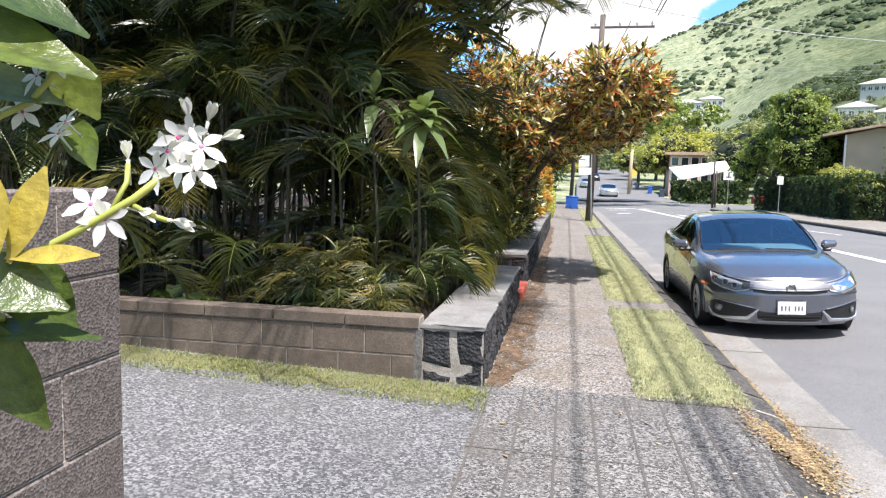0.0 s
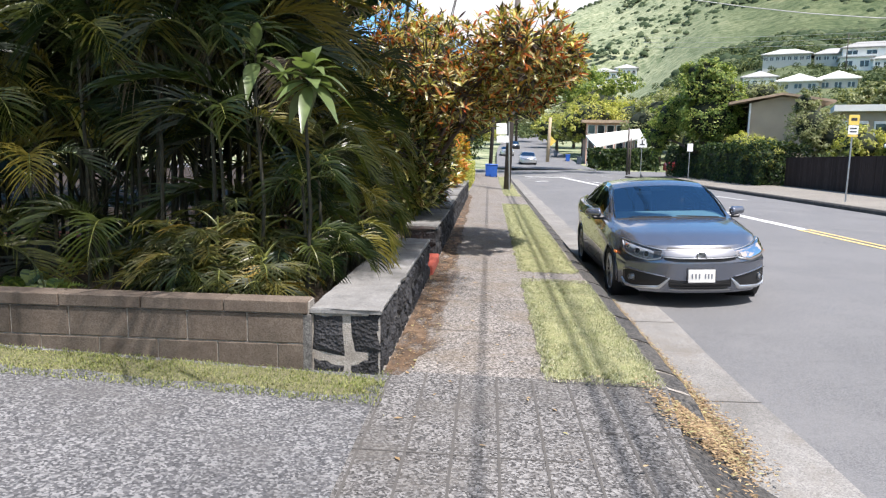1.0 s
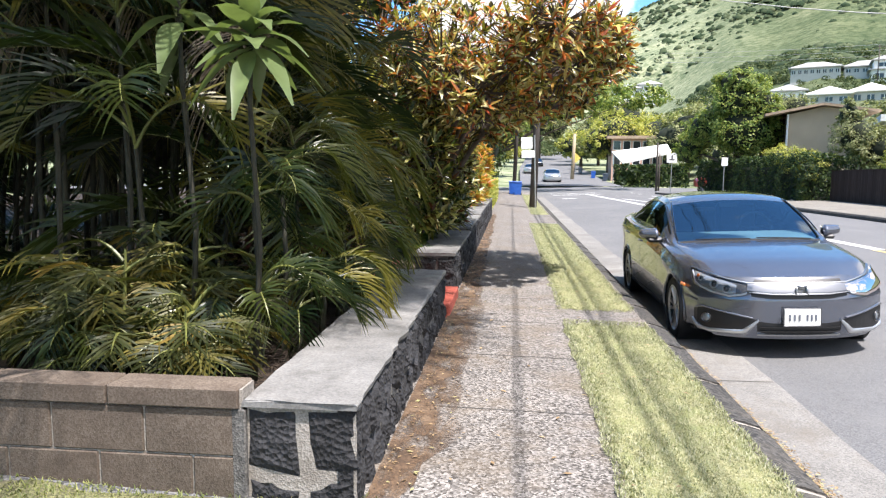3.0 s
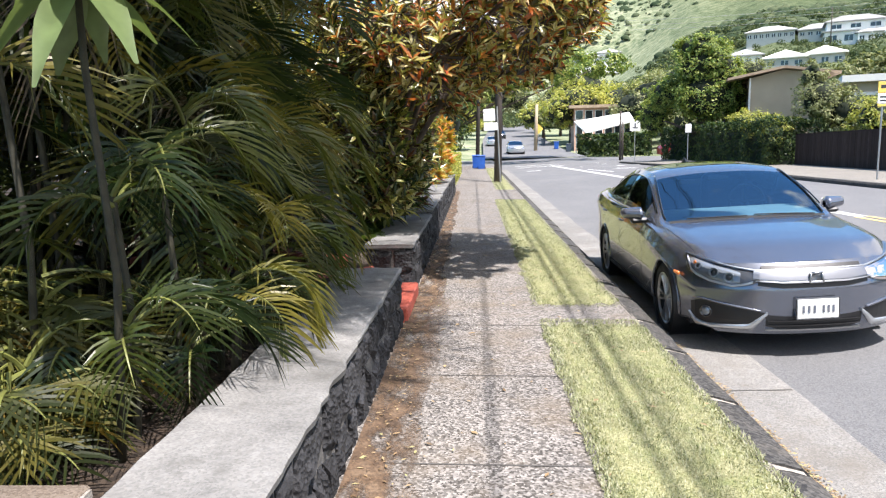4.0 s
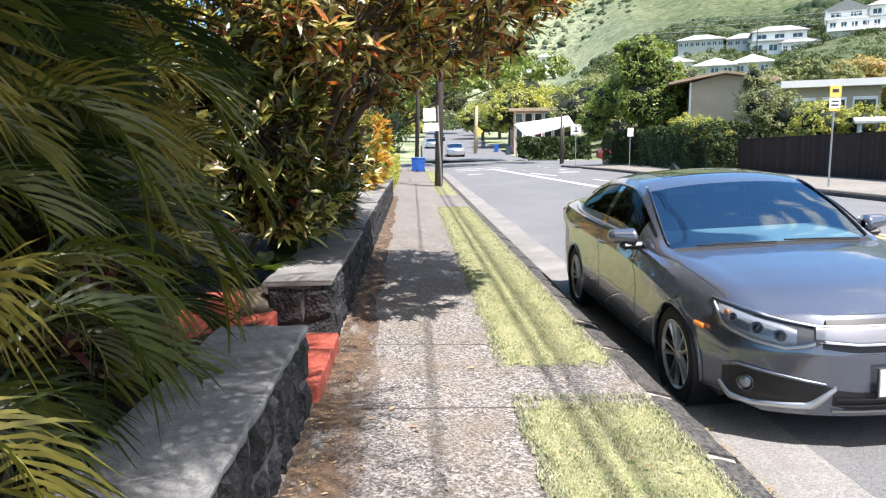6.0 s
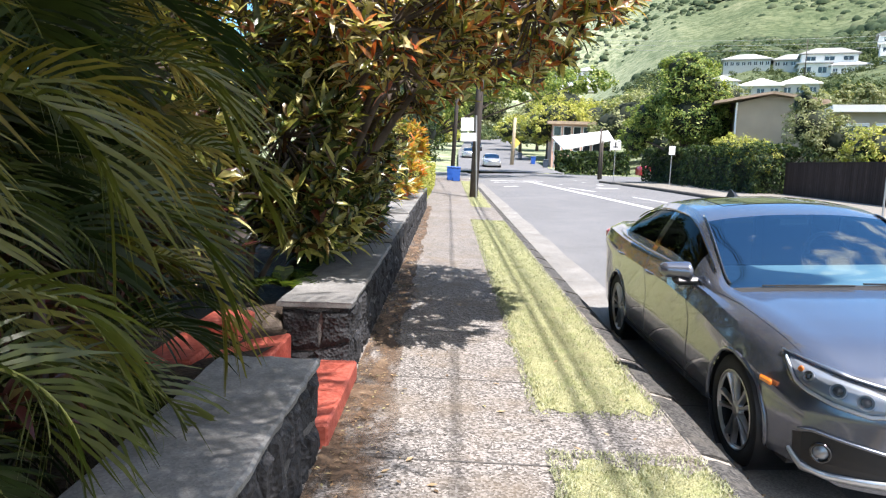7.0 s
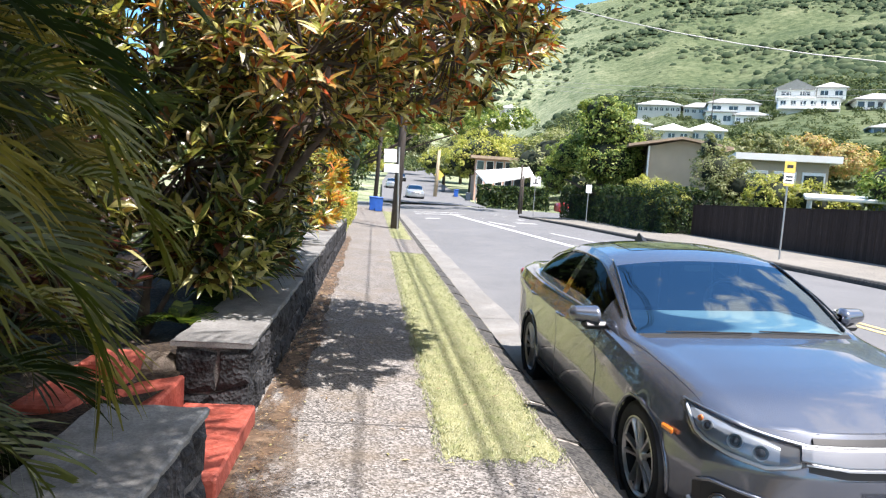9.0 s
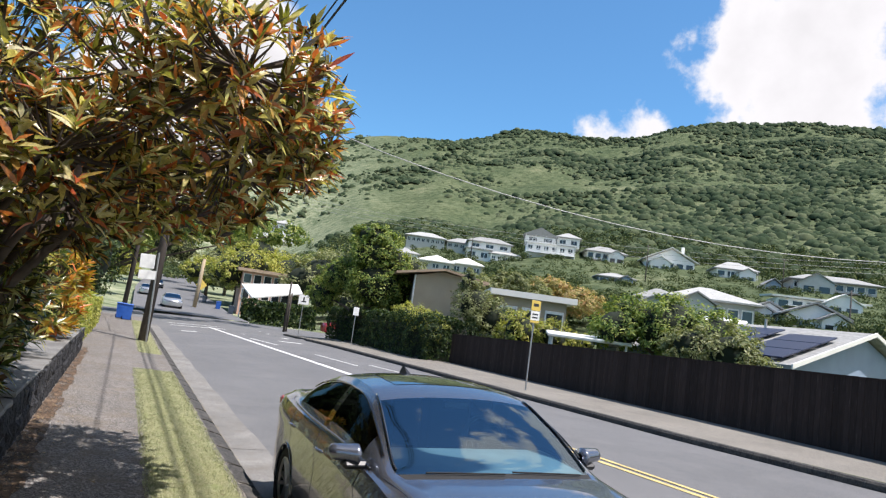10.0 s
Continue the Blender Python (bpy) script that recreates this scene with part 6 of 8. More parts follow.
# dense garden growth behind the palms
clump_tree("garden_tree", "dark broadleaf garden tree behind the palms", (-6, 13.5, 0.2), [((-6, 13.5, 3.4), (2.2, 1.6, 2.6)), ((-8.5, 12.5, 2.8), (2.2, 1.8, 2.6)), ((-3.6, 13.8, 3.4), (1.5, 1.3, 2.8)), ((-11, 11.0, 2.4), (2.2, 1.8, 2.4))], 9000, 0.13, TREE_DARK, 3, 0.16, core=0.75)
clump_tree("garden_tree", "tall dark tree high over the garden", (-4.5, 15.5, 0.2), [((-4.5, 15.5, 6.0), (2.6, 2.0, 1.8)), ((-7.5, 15, 6.0), (2.5, 2.0, 2.0)), ((-2.8, 16.5, 5.4), (1.6, 1.8, 1.6)), ((-10.5, 14, 5.2), (2.4, 2.0, 2.0))], 6000, 0.15, TREE_DARK, 4, 0.2)


def clipped_hedge(name, label, x0, x1, y0, y1, z0, z1, n, leaf_size, mat, seed=1, wob=0.12):
    t = thing(name, label, "hedge", pose((x0 + x1) / 2, (y0 + y1) / 2, z0))
    ox, oy = (x0 + x1) / 2, (y0 + y1) / 2
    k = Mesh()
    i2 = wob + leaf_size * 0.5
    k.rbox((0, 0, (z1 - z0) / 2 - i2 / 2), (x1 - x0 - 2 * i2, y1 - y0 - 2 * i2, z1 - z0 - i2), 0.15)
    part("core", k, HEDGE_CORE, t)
    m = Mesh()
    r = random.Random(seed)
    for i in range(n):
        u, v = r.random(), r.random()
        a1, a2, a3 = (x1 - x0) * (y1 - y0), (x1 - x0) * (z1 - z0) * 2, (y1 - y0) * (z1 - z0) * 2
        s = r.random() * (a1 + a2 + a3)
        if s < a1:
            p, e = Vector((x0 + (x1 - x0) * u, y0 + (y1 - y0) * v, z1)), Vector((0, 0, 1))
        elif s < a1 + a2:
            k2 = r.choice((0, 1))
            p, e = Vector((x0 + (x1 - x0) * u, (y0, y1)[k2], z0 + (z1 - z0) * v)), Vector((0, (-1, 1)[k2], 0))
        else:
            k2 = r.choice((0, 1))
            p, e = Vector(((x0, x1)[k2], y0 + (y1 - y0) * u, z0 + (z1 - z0) * v)), Vector(((-1, 1)[k2], 0, 0))
        p = p + e * (wob * (noise.noise(p * 0.9) + 0.5 * noise.noise(p * 2.7)) - r.random() * 0.12)
        e = (e + Vector((r.uniform(-1, 1), r.uniform(-1, 1), r.uniform(-0.4, 1)))).normalized()
        f = Matrix.Rotation(r.uniform(0, 6.28), 3, e) @ e.orthogonal().normalized()
        g = e.cross(f)
        q = p - Vector((ox, oy, z0))
        ls = leaf_size * r.uniform(0.6, 1.3)
        m.add([tuple(q - f * ls), tuple(q - g * ls * 0.5), tuple(q + f * ls), tuple(q + g * ls * 0.5)], [(0, 1, 2, 3)])
    part("foliage", m, mat, t)
    return t


clipped_hedge("hedge", "clipped yellow green hedge beside the sidewalk", -1.6, -0.50, 24.4, 38, 0.0, 1.05, 9000, 0.045, TREE_GOLD, 2, 0.05)

# Added tree, hidden behind the croton, that blocks sky from the side glass.
clump_tree("garden_tree", "tall dark garden tree added for the car windows to mirror", (-3.0, 31, 0.2), [((-2.9, 30, 4.4), (2.0, 3.4, 2.8)), ((-3.2, 36, 5.8), (2.4, 3.8, 3.0)), ((-2.6, 26, 3.6), (1.5, 2.8, 2.2))], 9000, 0.13, TREE_DARK, 23, 0.2, core=0.65)

# flowering bush that hangs over the block pier
bush = thing("flowering_bush", "glossy green bush with white flowers over the block pier", "bush", pose(-0.70, 0.9, 1.2))


def bush_leaf(p, d, L, W, mat, droop=0.25, up=(0, 0, 1), label=""):
    m = Mesh()
    leaf(m, Vector(p) - Vector((-0.70, 0.9, 1.2)), d, up, L, W * (1.0 if mat is YOUNG_LEAF else 1.2), droop, 0.22, 12, 0, 1.2 if mat is YOUNG_LEAF else 1.0, 0.1)
    part("leaf", m, mat, bush, label, True)

# ---- across the road ----
FENCE_X = 15.4


def fence_top(y):
    return 1.82 - 0.0144 * (y - 15.7)


fence = tagged(new("fence"), "dark brown weathered board fence along the far sidewalk", "fence")
rail = Mesh()
for z in (0.45, 1.35):
    rail.grid([[(FENCE_X + 0.05 + a, y, z + b) for a, b in ((0, -0.045), (0.04, -0.045), (0.04, 0.045), (0, 0.045))] for y in np.linspace(-40, 37.2, 20)], 0, True)
part("rail", rail, FENCE, fence)
capm = Mesh()
capm.grid([[(FENCE_X + a, y, fence_top(y) + b) for a, b in ((-0.03, 0.0), (0.09, 0.0), (0.09, 0.035), (-0.03, 0.035))] for y in np.linspace(-40, 37.2, 40)], 0, True)
part("cap_rail", capm, FENCE, fence)

# ivy hedge, tall tree and shrubs
# Ivy painted by light: paler leaves for the sunny top, dark ones below.
clipped_hedge("ivy_hedge", "tall dark green ivy hedge behind the sidewalk", 14.0, 16.6, 37.4, 55.5, -0.1, 2.25, 36000, 0.075, TREE_DARK, 5, 0.45)
clump_tree("ivy_shrub", "sunlit ivy mound on top of the hedge", (15.4, 40, 0), [((15.3, 40.0, 1.9), (1.3, 2.6, 0.75)), ((15.5, 43.5, 2.3), (1.2, 2.2, 0.8)), ((14.9, 38.2, 1.5), (0.9, 1.0, 0.8))], 10000, 0.075, TREE_GOLD, 6, 0.06, "shrub", core=0.6)
clump_tree("tall_tree", "tall rounded bright green tree above the hedge", (14.9, 49.5, 0), [((14.9, 49.5, 6.2), (2.4, 2.1, 1.9)), ((15.2, 49.3, 4.2), (2.7, 2.2, 2.1)), ((13.3, 51.0, 4.4), (1.9, 1.8, 1.6)), ((12.6, 52.5, 3.0), (1.3, 1.5, 1.6)), ((14.6, 49.2, 7.2), (1.9, 1.6, 1.0)), ((16.2, 49.0, 5.6), (1.2, 1.2, 1.4))], 30000, 0.105, TREE_A, 7, 0.22, core=0.6)
clump_tree("olive_shrub", "grey green feathery shrub above the fence", (17.0, 38.5, 0), [((17.0, 38.5, 3.2), (1.4, 1.5, 1.7)), ((18.0, 38.0, 2.5), (1.3, 1.4, 1.4)), ((16.7, 38.8, 4.4), (0.8, 0.8, 0.9))], 8000, 0.08, TREE_OLIVE, 8, 0.1, "shrub", core=0.5)
clump_tree("yellow_shrub", "yellow green shrub behind the fence", (17.0, 33.5, 0), [((17.2, 33.8, 2.1), (1.3, 1.5, 1.2)), ((18.4, 33.0, 1.9), (1.2, 1.3, 1.1)), ((19.6, 32.6, 1.7), (0.9, 1.0, 0.9))], 9000, 0.075, TREE_GOLD, 9, 0.08, "shrub", core=0.55)
clump_tree("broad_tree", "broad dense green tree behind the fence", (20.5, 27.5, 0), [((20.5, 27.8, 3.0), (2.2, 2.0, 1.7)), ((18.9, 28.9, 2.7), (1.5, 1.4, 1.2)), ((21.8, 26.5, 2.7), (1.6, 1.6, 1.5)), ((19.9, 29.5, 3.4), (1.4, 1.4, 1.0))], 16000, 0.085, TREE_A, 10, 0.15, core=0.6)
clump_tree("oleander", "olive green weeping shrub leaning on the fence", (19.3, 23.6, 0), [((19.2, 23.4, 2.1), (1.2, 1.3, 1.2)), ((19.9, 22.9, 1.5), (0.9, 1.0, 0.9)), ((18.7, 24.6, 2.2), (1.2, 1.3, 1.0))], 12000, 0.075, TREE_OLIVE, 11, 0.08, "shrub", core=0.55)
clump_tree("flame_tree", "orange flowering flame tree on the slope", (45, 72, 2), [((42, 74, 7.2), (4.5, 4, 1.8)), ((47, 71, 7.0), (4.5, 4, 1.8)), ((44.5, 73, 8.3), (3.6, 3, 1.3))], 14000, 0.19, TREE_FLAME, 12, 0.3)
clump_tree("olive_tree", "pale olive gold tree before the white houses", (38, 71, 2), [((36.6, 72, 7.2), (2.8, 3, 1.5)), ((39.6, 70, 7.4), (3.2, 3, 1.6)), ((38, 71, 8.3), (2.0, 2, 1.0))], 9000, 0.17, TREE_OLIVE, 14, 0.25)

WZ = Vector((0, 0, 1))


def spot(az, d):
    return Vector((0.26 + d * math.sin(radians(az)), 6.2 + d * math.cos(radians(az)), 0))


def level(el, d):
    return 1.55 + d * math.tan(radians(el))


SITES = []


def house(label, az, d, el_top, el_base, w, deep, wall, roof, style="hip", rows=1, cols=5, turn=None, group="houses on the hillside", lanai=False, chimney=False):
    """A house with plinth, walls, windows and a hip, gable or flat roof, its face towards the street."""
    turn = az * 0.3 if turn is None else turn
    c = spot(az, d)
    SITES.append((az, d, w, deep + 2, level(el_base, d)))
    zb, zt = level(el_base, d), level(el_top, d)
    h = (zt - zb) * (1.8 if d > 84.5 else 1.0)
    zb = zt - h
    w *= 0.85 if d > 84.5 else 1.0
    t = thing("house", label, "house", pose(c.x, c.y, zb, 0, 0, -az + turn), group)
    rh = {"hip": 0.30, "gable": 0.36, "flat": 0.10, "shed": 0.2}[style] * h
    wh = h - rh
    m = Mesh()
    m.box(-w / 2, w / 2, 0, deep, min(-1.0, hill_z(c.x, c.y) - zb - 1.0), wh)
    if style == "gable":
        m.add([(-w / 2, 0, wh), (w / 2, 0, wh), (0, 0, wh + rh * 0.95)], [(0, 1, 2)])
    part("wall", m, wall, t)
    o = 0.06 * w + 0.25
    r = Mesh()
    th = 0.22
    a, b, y0, y1 = -w / 2 - o, w / 2 + o, -o, deep + o
    if style == "hip":
        e = min(w, deep) * 0.5
        base = [(a, y0, wh), (b, y0, wh), (b, y1, wh), (a, y1, wh)]
        lift = [(x, y, z + th) for x, y, z in base]
        top = [(-(w / 2 - e) - 0.3, deep / 2, wh + rh + th), ((w / 2 - e) + 0.3, deep / 2, wh + rh + th)]
        r.add(base + lift + top, [(3, 2, 1, 0), (0, 1, 5, 4), (1, 2, 6, 5), (2, 3, 7, 6), (3, 0, 4, 7), (4, 5, 9, 8), (5, 6, 9), (6, 7, 8, 9), (7, 4, 8)])
    elif style == "gable":
        for s in (-1, 1):
            q = [(0, y0, wh + rh), (s * b, y0, wh - 0.1), (s * b, y1, wh - 0.1), (0, y1, wh + rh)]
            r.add(q + [(x, y, z + th) for x, y, z in q], [(0, 1, 2, 3), (7, 6, 5, 4), (0, 4, 5, 1), (1, 5, 6, 2), (2, 6, 7, 3)])
    else:
        tilt = rh if style == "shed" else 0.0
        q = [(a, y0, wh), (b, y0, wh), (b, y1, wh + tilt), (a, y1, wh + tilt)]
        r.add(q + [(x, y, z + th * 1.6) for x, y, z in q], [(3, 2, 1, 0), (4, 5, 6, 7), (0, 1, 5, 4), (1, 2, 6, 5), (2, 3, 7, 6), (3, 0, 4, 7)])
    part("roof", r, roof, t)
    fh = wh / rows
    for i in range(rows):
        for j in range(cols):
            ww = w / cols
            x0 = -w / 2 + ww * j
            win = Mesh()
            win.rbox((x0 + ww / 2, -0.03, fh * (i + 0.56)), (ww * 0.80, 0.10, fh * 0.62), 0.02)
            f = part("window", win, HOUSE_WHITE, t)
            p = Mesh()
            for k in (-1, 1):
                p.rbox((x0 + ww / 2 + k * ww * 0.165, -0.07, fh * (i + 0.56)), (ww * 0.35, 0.06, fh * 0.54), 0.01)
            part("pane", p, PANE, f)
    if lanai:
        l = Mesh()
        l.box(-w * 0.52, w * 0.52, -1.6, 0, fh * (rows - 1) - 0.15, fh * (rows - 1) + 0.05)
        deck = part("balcony", l, HOUSE_WHITE, t)
        for k in range(7):
            x = -w * 0.5 + w * k / 6
            l = Mesh()
            l.box(x - 0.06, x + 0.06, -1.58, -1.46, -4 if k % 2 == 0 else fh * (rows - 1), wh if k % 2 == 0 else fh * (rows - 1) + 0.95)
            part("post", l, HOUSE_WHITE, deck)
        l = Mesh()
        l.box(-w * 0.52, w * 0.52, -1.58, -1.5, fh * (rows - 1) + 0.85, fh * (rows - 1) + 0.95)
        part("rail", l, HOUSE_WHITE, deck)
    if d > 84.5:
        side = 1 if int(az * 10) % 2 else -1
        ww, out, wz = w * 0.42, 2.2, wh * 0.86
        cx = side * w * 0.24
        l = Mesh()
        l.box(cx - ww / 2, cx + ww / 2, -out, 0.02, -2.5, wz)
        l.add([(cx - ww / 2, -out, wz), (cx + ww / 2, -out, wz), (cx, -out, wz + ww * 0.30)], [(0, 1, 2)])
        wing = part("wing", l, wall, t)
        l = Mesh()
        for sg in (-1, 1):
            q = [(cx, -out - 0.4, wz + ww * 0.30), (cx + sg * (ww / 2 + 0.5), -out - 0.4, wz - 0.15), (cx + sg * (ww / 2 + 0.5), deep * 0.3, wz - 0.15), (cx, deep * 0.3, wz + ww * 0.30)]
            l.add(q + [(x, y, z + 0.2) for x, y, z in q], [(0, 1, 2, 3), (7, 6, 5, 4), (0, 4, 5, 1), (1, 5, 6, 2), (2, 6, 7, 3)])
        part("wing_roof", l, roof, wing)
        for k in (-1, 1):
            l = Mesh()
            l.rbox((cx + k * ww * 0.22, -out - 0.03, wz * 0.60), (ww * 0.30, 0.10, wz * 0.36), 0.02)
            part("pane", l, PANE, wing)
        l = Mesh()
        l.rbox((cx - side * ww * 0.95, -0.9, wh * 0.48), (w * 0.5, 1.8, 0.14), 0.03)
        part("porch_roof", l, roof, t)
    if chimney:
        k = Mesh()
        k.rbox((w * 0.3, deep * 0.4, wh + rh * 0.6), (0.8, 0.8, rh * 1.4), 0.05)
        part("chimney", k, wall, t)
    # far side windows
    for y in (deep * 0.3, deep * 0.7):
        sw = Mesh()
        sw.rbox((-w / 2 - 0.01, y, wh * 0.55), (0.08, deep * 0.2, fh * 0.4), 0.01)
        part("side_pane", sw, PANE, t)
    return t

def stacked_house(label, az, d, el, blocks, wall, roof, turn=0.0):
    """A hillside house of several blocks: (x0, x1, front, z0, z1, roof style, window columns, deck)."""
    c, zb = spot(az, d), level(el, d)
    x0, x1 = min(b[0] for b in blocks), max(b[1] for b in blocks)
    SITES.append((az, d, x1 - x0, 9, zb))
    t = thing("house", label, "house", pose(c.x, c.y, zb, 0, 0, -az + turn), "houses on the hillside")
    for a, b, front, z0, z1, style, cols, deck in blocks:
        m = Mesh()
        m.box(a, b, front, 8, z0 - (4 if z0 < 0.1 else 0), z1)
        w = part("wall", m, wall, t)
        h = z1 - z0
        for i in range(cols):
            cw = (b - a) / cols
            x = a + (i + 0.5) * cw
            m = Mesh()
            m.rbox((x, front - 0.02, z0 + h * 0.56), (cw * 0.52, 0.12, h * 0.40), 0.02)
            part("pane", m, PANE, w)
            m = Mesh()
            m.rbox((x, front - 0.08, z0 + h * 0.56), (0.10, 0.10, h * 0.46), 0.02)
            part("mullion", m, HOUSE_WHITE, w)
        o, e = 0.6, 0.0
        if style:
            m = Mesh()
            p, q, y0, y1 = a - o, b + o, front - o, 8.6
            base = [(p, y0, z1), (q, y0, z1), (q, y1, z1), (p, y1, z1)]
            lift = [(x, y, z + 0.25) for x, y, z in base]
            mid, e = (y0 + y1) / 2, min((q - p) * 0.5, (y1 - y0) * 0.5)
            if style == "gable":
                m.add(base + lift + [((p + q) / 2, y0, z1 + 0.26 * (q - p)), ((p + q) / 2, y1, z1 + 0.26 * (q - p))], [(3, 2, 1, 0), (0, 1, 5, 8, 4), (1, 2, 6, 5), (2, 3, 7, 9, 6), (3, 0, 4, 7), (5, 6, 9, 8), (7, 4, 8, 9)])
            else:
                rise = 2.0 if style == "hip" else 0.28
                m.add(base + lift + [(p + e * 0.98, mid, z1 + rise), (q - e * 0.98, mid, z1 + rise)], [(3, 2, 1, 0), (0, 1, 5, 4), (1, 2, 6, 5), (2, 3, 7, 6), (3, 0, 4, 7), (4, 5, 9, 8), (5, 6, 9), (6, 7, 8, 9), (7, 4, 8)])
            part("roof", m, roof, t)
        if deck:
            m = Mesh()
            m.rbox(((a + b) / 2, front - 1.0, z0 + 0.06), (b - a + 0.4, 2.0, 0.18), 0.03)
            k = part("balcony", m, HOUSE_WHITE, t)
            m = Mesh()
            m.rbox(((a + b) / 2, front - 1.95, z0 + 1.05), (b - a + 0.4, 0.1, 0.1), 0.02)
            part("rail", m, HOUSE_WHITE, k)
            n = int((b - a) / 0.9)
            for i in range(n + 1):
                x = a + (b - a) * i / n
                m = Mesh()
                m.tube([(x, front - 1.95, z0 - (1.2 if i % 3 == 0 else 0)), (x, front - 1.95, z0 + (h if i % 3 == 0 else 1.05))], 0.07, 6)
                part("post", m, HOUSE_WHITE, k)
    return t


stacked_house("long low grey house with a dark roof on the slope", 23.1, 205, 7.06, [(-7.4, 4.2, 0, 0, 2.2, "hip", 8, False), (5.0, 14.4, 1.5, 0, 2.0, "hip", 5, False)], HOUSE_GREY, ROOF_GREY)
stacked_house("low pale roofed house below the slope road", 25.0, 150, 4.97, [(-6.8, 0.4, 0, 0, 2.0, "hip", 3, False), (0.4, 7.0, 1.4, 0, 2.4, "hip", 3, False)], HOUSE_GREY, ROOF_WHITE)
stacked_house("white two storey house with grey roofs and a lanai", 28.5, 200, 6.24, [(-8.1, -1.0, 0, 0, 3.6, "flat", 2, False), (-1.0, 8.1, -1.4, 0, 2.7, "hip", 5, True), (-7.6, 5.0, 1.2, 3.6, 6.0, "hip", 3, False)], HOUSE_WHITE, ROOF_GREY, 6)
stacked_house("white gabled house with a long veranda", 33.0, 200, 7.55, [(-6.5, 7.5, 0, 0, 3.0, "flat", 6, True), (-7.0, 1.8, 1.0, 3.0, 5.2, "gable", 2, True), (2.4, 9.0, 2.0, 3.0, 5.8, "hip", 2, False)], HOUSE_WHITE, ROOF_GREY, 4)
for az, d, el, w in ((9.2, 230, 6.0, 8), (10.9, 240, 6.3, 7), (21.0, 170, 5.2, 7)):
    stacked_house("small pale house among trees", az, d, el, [(-w / 2, w / 2, 0, 0, 2.6, "hip", 4, False)], HOUSE_WHITE, ROOF_GREY)
house("white house with a pale low roof", 37.7, 205, 8.8, 7.7, 13, 9, HOUSE_WHITE, ROOF_GREY, "hip", 2, 5)
house("small blue house among trees", 38.7, 165, 6.7, 5.9, 9.5, 7, HOUSE_BLUE, ROOF_GREY, "hip", 2, 4)
house("large white house with a chimney", 42.8, 205, 9.1, 7.5, 16, 9, HOUSE_WHITE, ROOF_WHITE, "gable", 2, 5, chimney=True)
house("white two storey house with a balcony", 47.7, 200, 8.5, 7.2, 12, 8, HOUSE_WHITE, ROOF_GREY, "hip", 2, 4, lanai=True)
house("blue gabled house with white trim", 50.4, 185, 7.4, 6.1, 7.5, 8, HOUSE_BLUE, ROOF_GREY, "gable", 2, 2)
house("long pale green house with a low hip roof", 54.4, 190, 8.0, 6.9, 22, 9, HOUSE_GREY, ROOF_GREY, "hip", 2, 8)
house("white flat roofed house", 53.5, 150, 6.3, 5.5, 18, 8, HOUSE_WHITE, ROOF_WHITE, "shed", 1, 6)
house("grey hip roofed house with a row of white windows", 46.2, 88, 6.4, 4.2, 11.5, 9, HOUSE_GREY, ROOF_GREY, "hip", 1, 6)
house("grey hip roofed house beside a larger one", 42.6, 92, 5.9, 4.0, 8, 8, HOUSE_GREY, ROOF_GREY, "hip", 1, 4)
house("small white gabled cottage", 53.3, 100, 5.8, 4.3, 8.5, 8, HOUSE_WHITE, ROOF_GREY, "gable", 1, 2)
house("white gabled garage beside the cottage", 50.2, 105, 5.6, 4.6, 5, 6, HOUSE_WHITE, ROOF_GREY, "gable", 1, 1)
house("pink walled house with a low tan roof", 10.7, 84, 2.95, 0.2, 7.0, 8, HOUSE_PINK, ROOF_TAN, "flat", 2, 6, 6, "houses by the road")
# tan house: a blank end wall under a wide low gable, with a dark recess beside it
c = spot(22.3, 44)
th = thing("house", "tan walled house with a wide low roof over a dark recess", "house", pose(c.x, c.y, level(4.45, 44), 0, 0, -16), "houses by the road")
m = Mesh()
m.box(0, 4.0, 0, 6, -6.5, 0)
m.add([(0, 0, 0), (4.0, 0, 0), (4.0, 0, 0.12), (1.75, 0, 0.42)], [(0, 1, 2, 3)])
part("wall", m, HOUSE_TAN, th)
# Recess wall in the dark fence material: shade under the overhang painted in.
m = Mesh()
m.box(-1.2, -0.02, 2.6, 6, -6.5, -0.1)
part("recess_wall", m, FENCE, th, "recess wall in a dark colour for the overhang's shade")
for a, za, b, zb in ((-1.35, -0.12, 1.75, 0.46), (1.75, 0.46, 4.7, -0.02)):
    m = Mesh()
    q = [(a, -0.7, za), (b, -0.7, zb), (b, 6.4, zb), (a, 6.4, za)]
    m.add(q + [(x, y, z + 0.15) for x, y, z in q], [(3, 2, 1, 0), (4, 5, 6, 7), (0, 1, 5, 4), (1, 2, 6, 5), (2, 3, 7, 6), (3, 0, 4, 7)])
    part("roof", m, ROOF_TAN, th)
m = Mesh()
m.tube([(-0.06, -0.08, -6.5), (-0.06, -0.08, 0.0)], 0.06, 8)
part("downpipe", m, HOUSE_WHITE, th)
house("tan house with a thick white roof edge", 32.2, 41, 4.3, -2, 4.2, 6, HOUSE_TAN, ROOF_WHITE, "flat", 1, 3, 10, "houses by the road")
house("dark walled house with a tan roof", 62.0, 42, 4.7, -3, 9, 8, FENCE, ROOF_TAN, "hip", 1, 3, 0, "houses by the road")

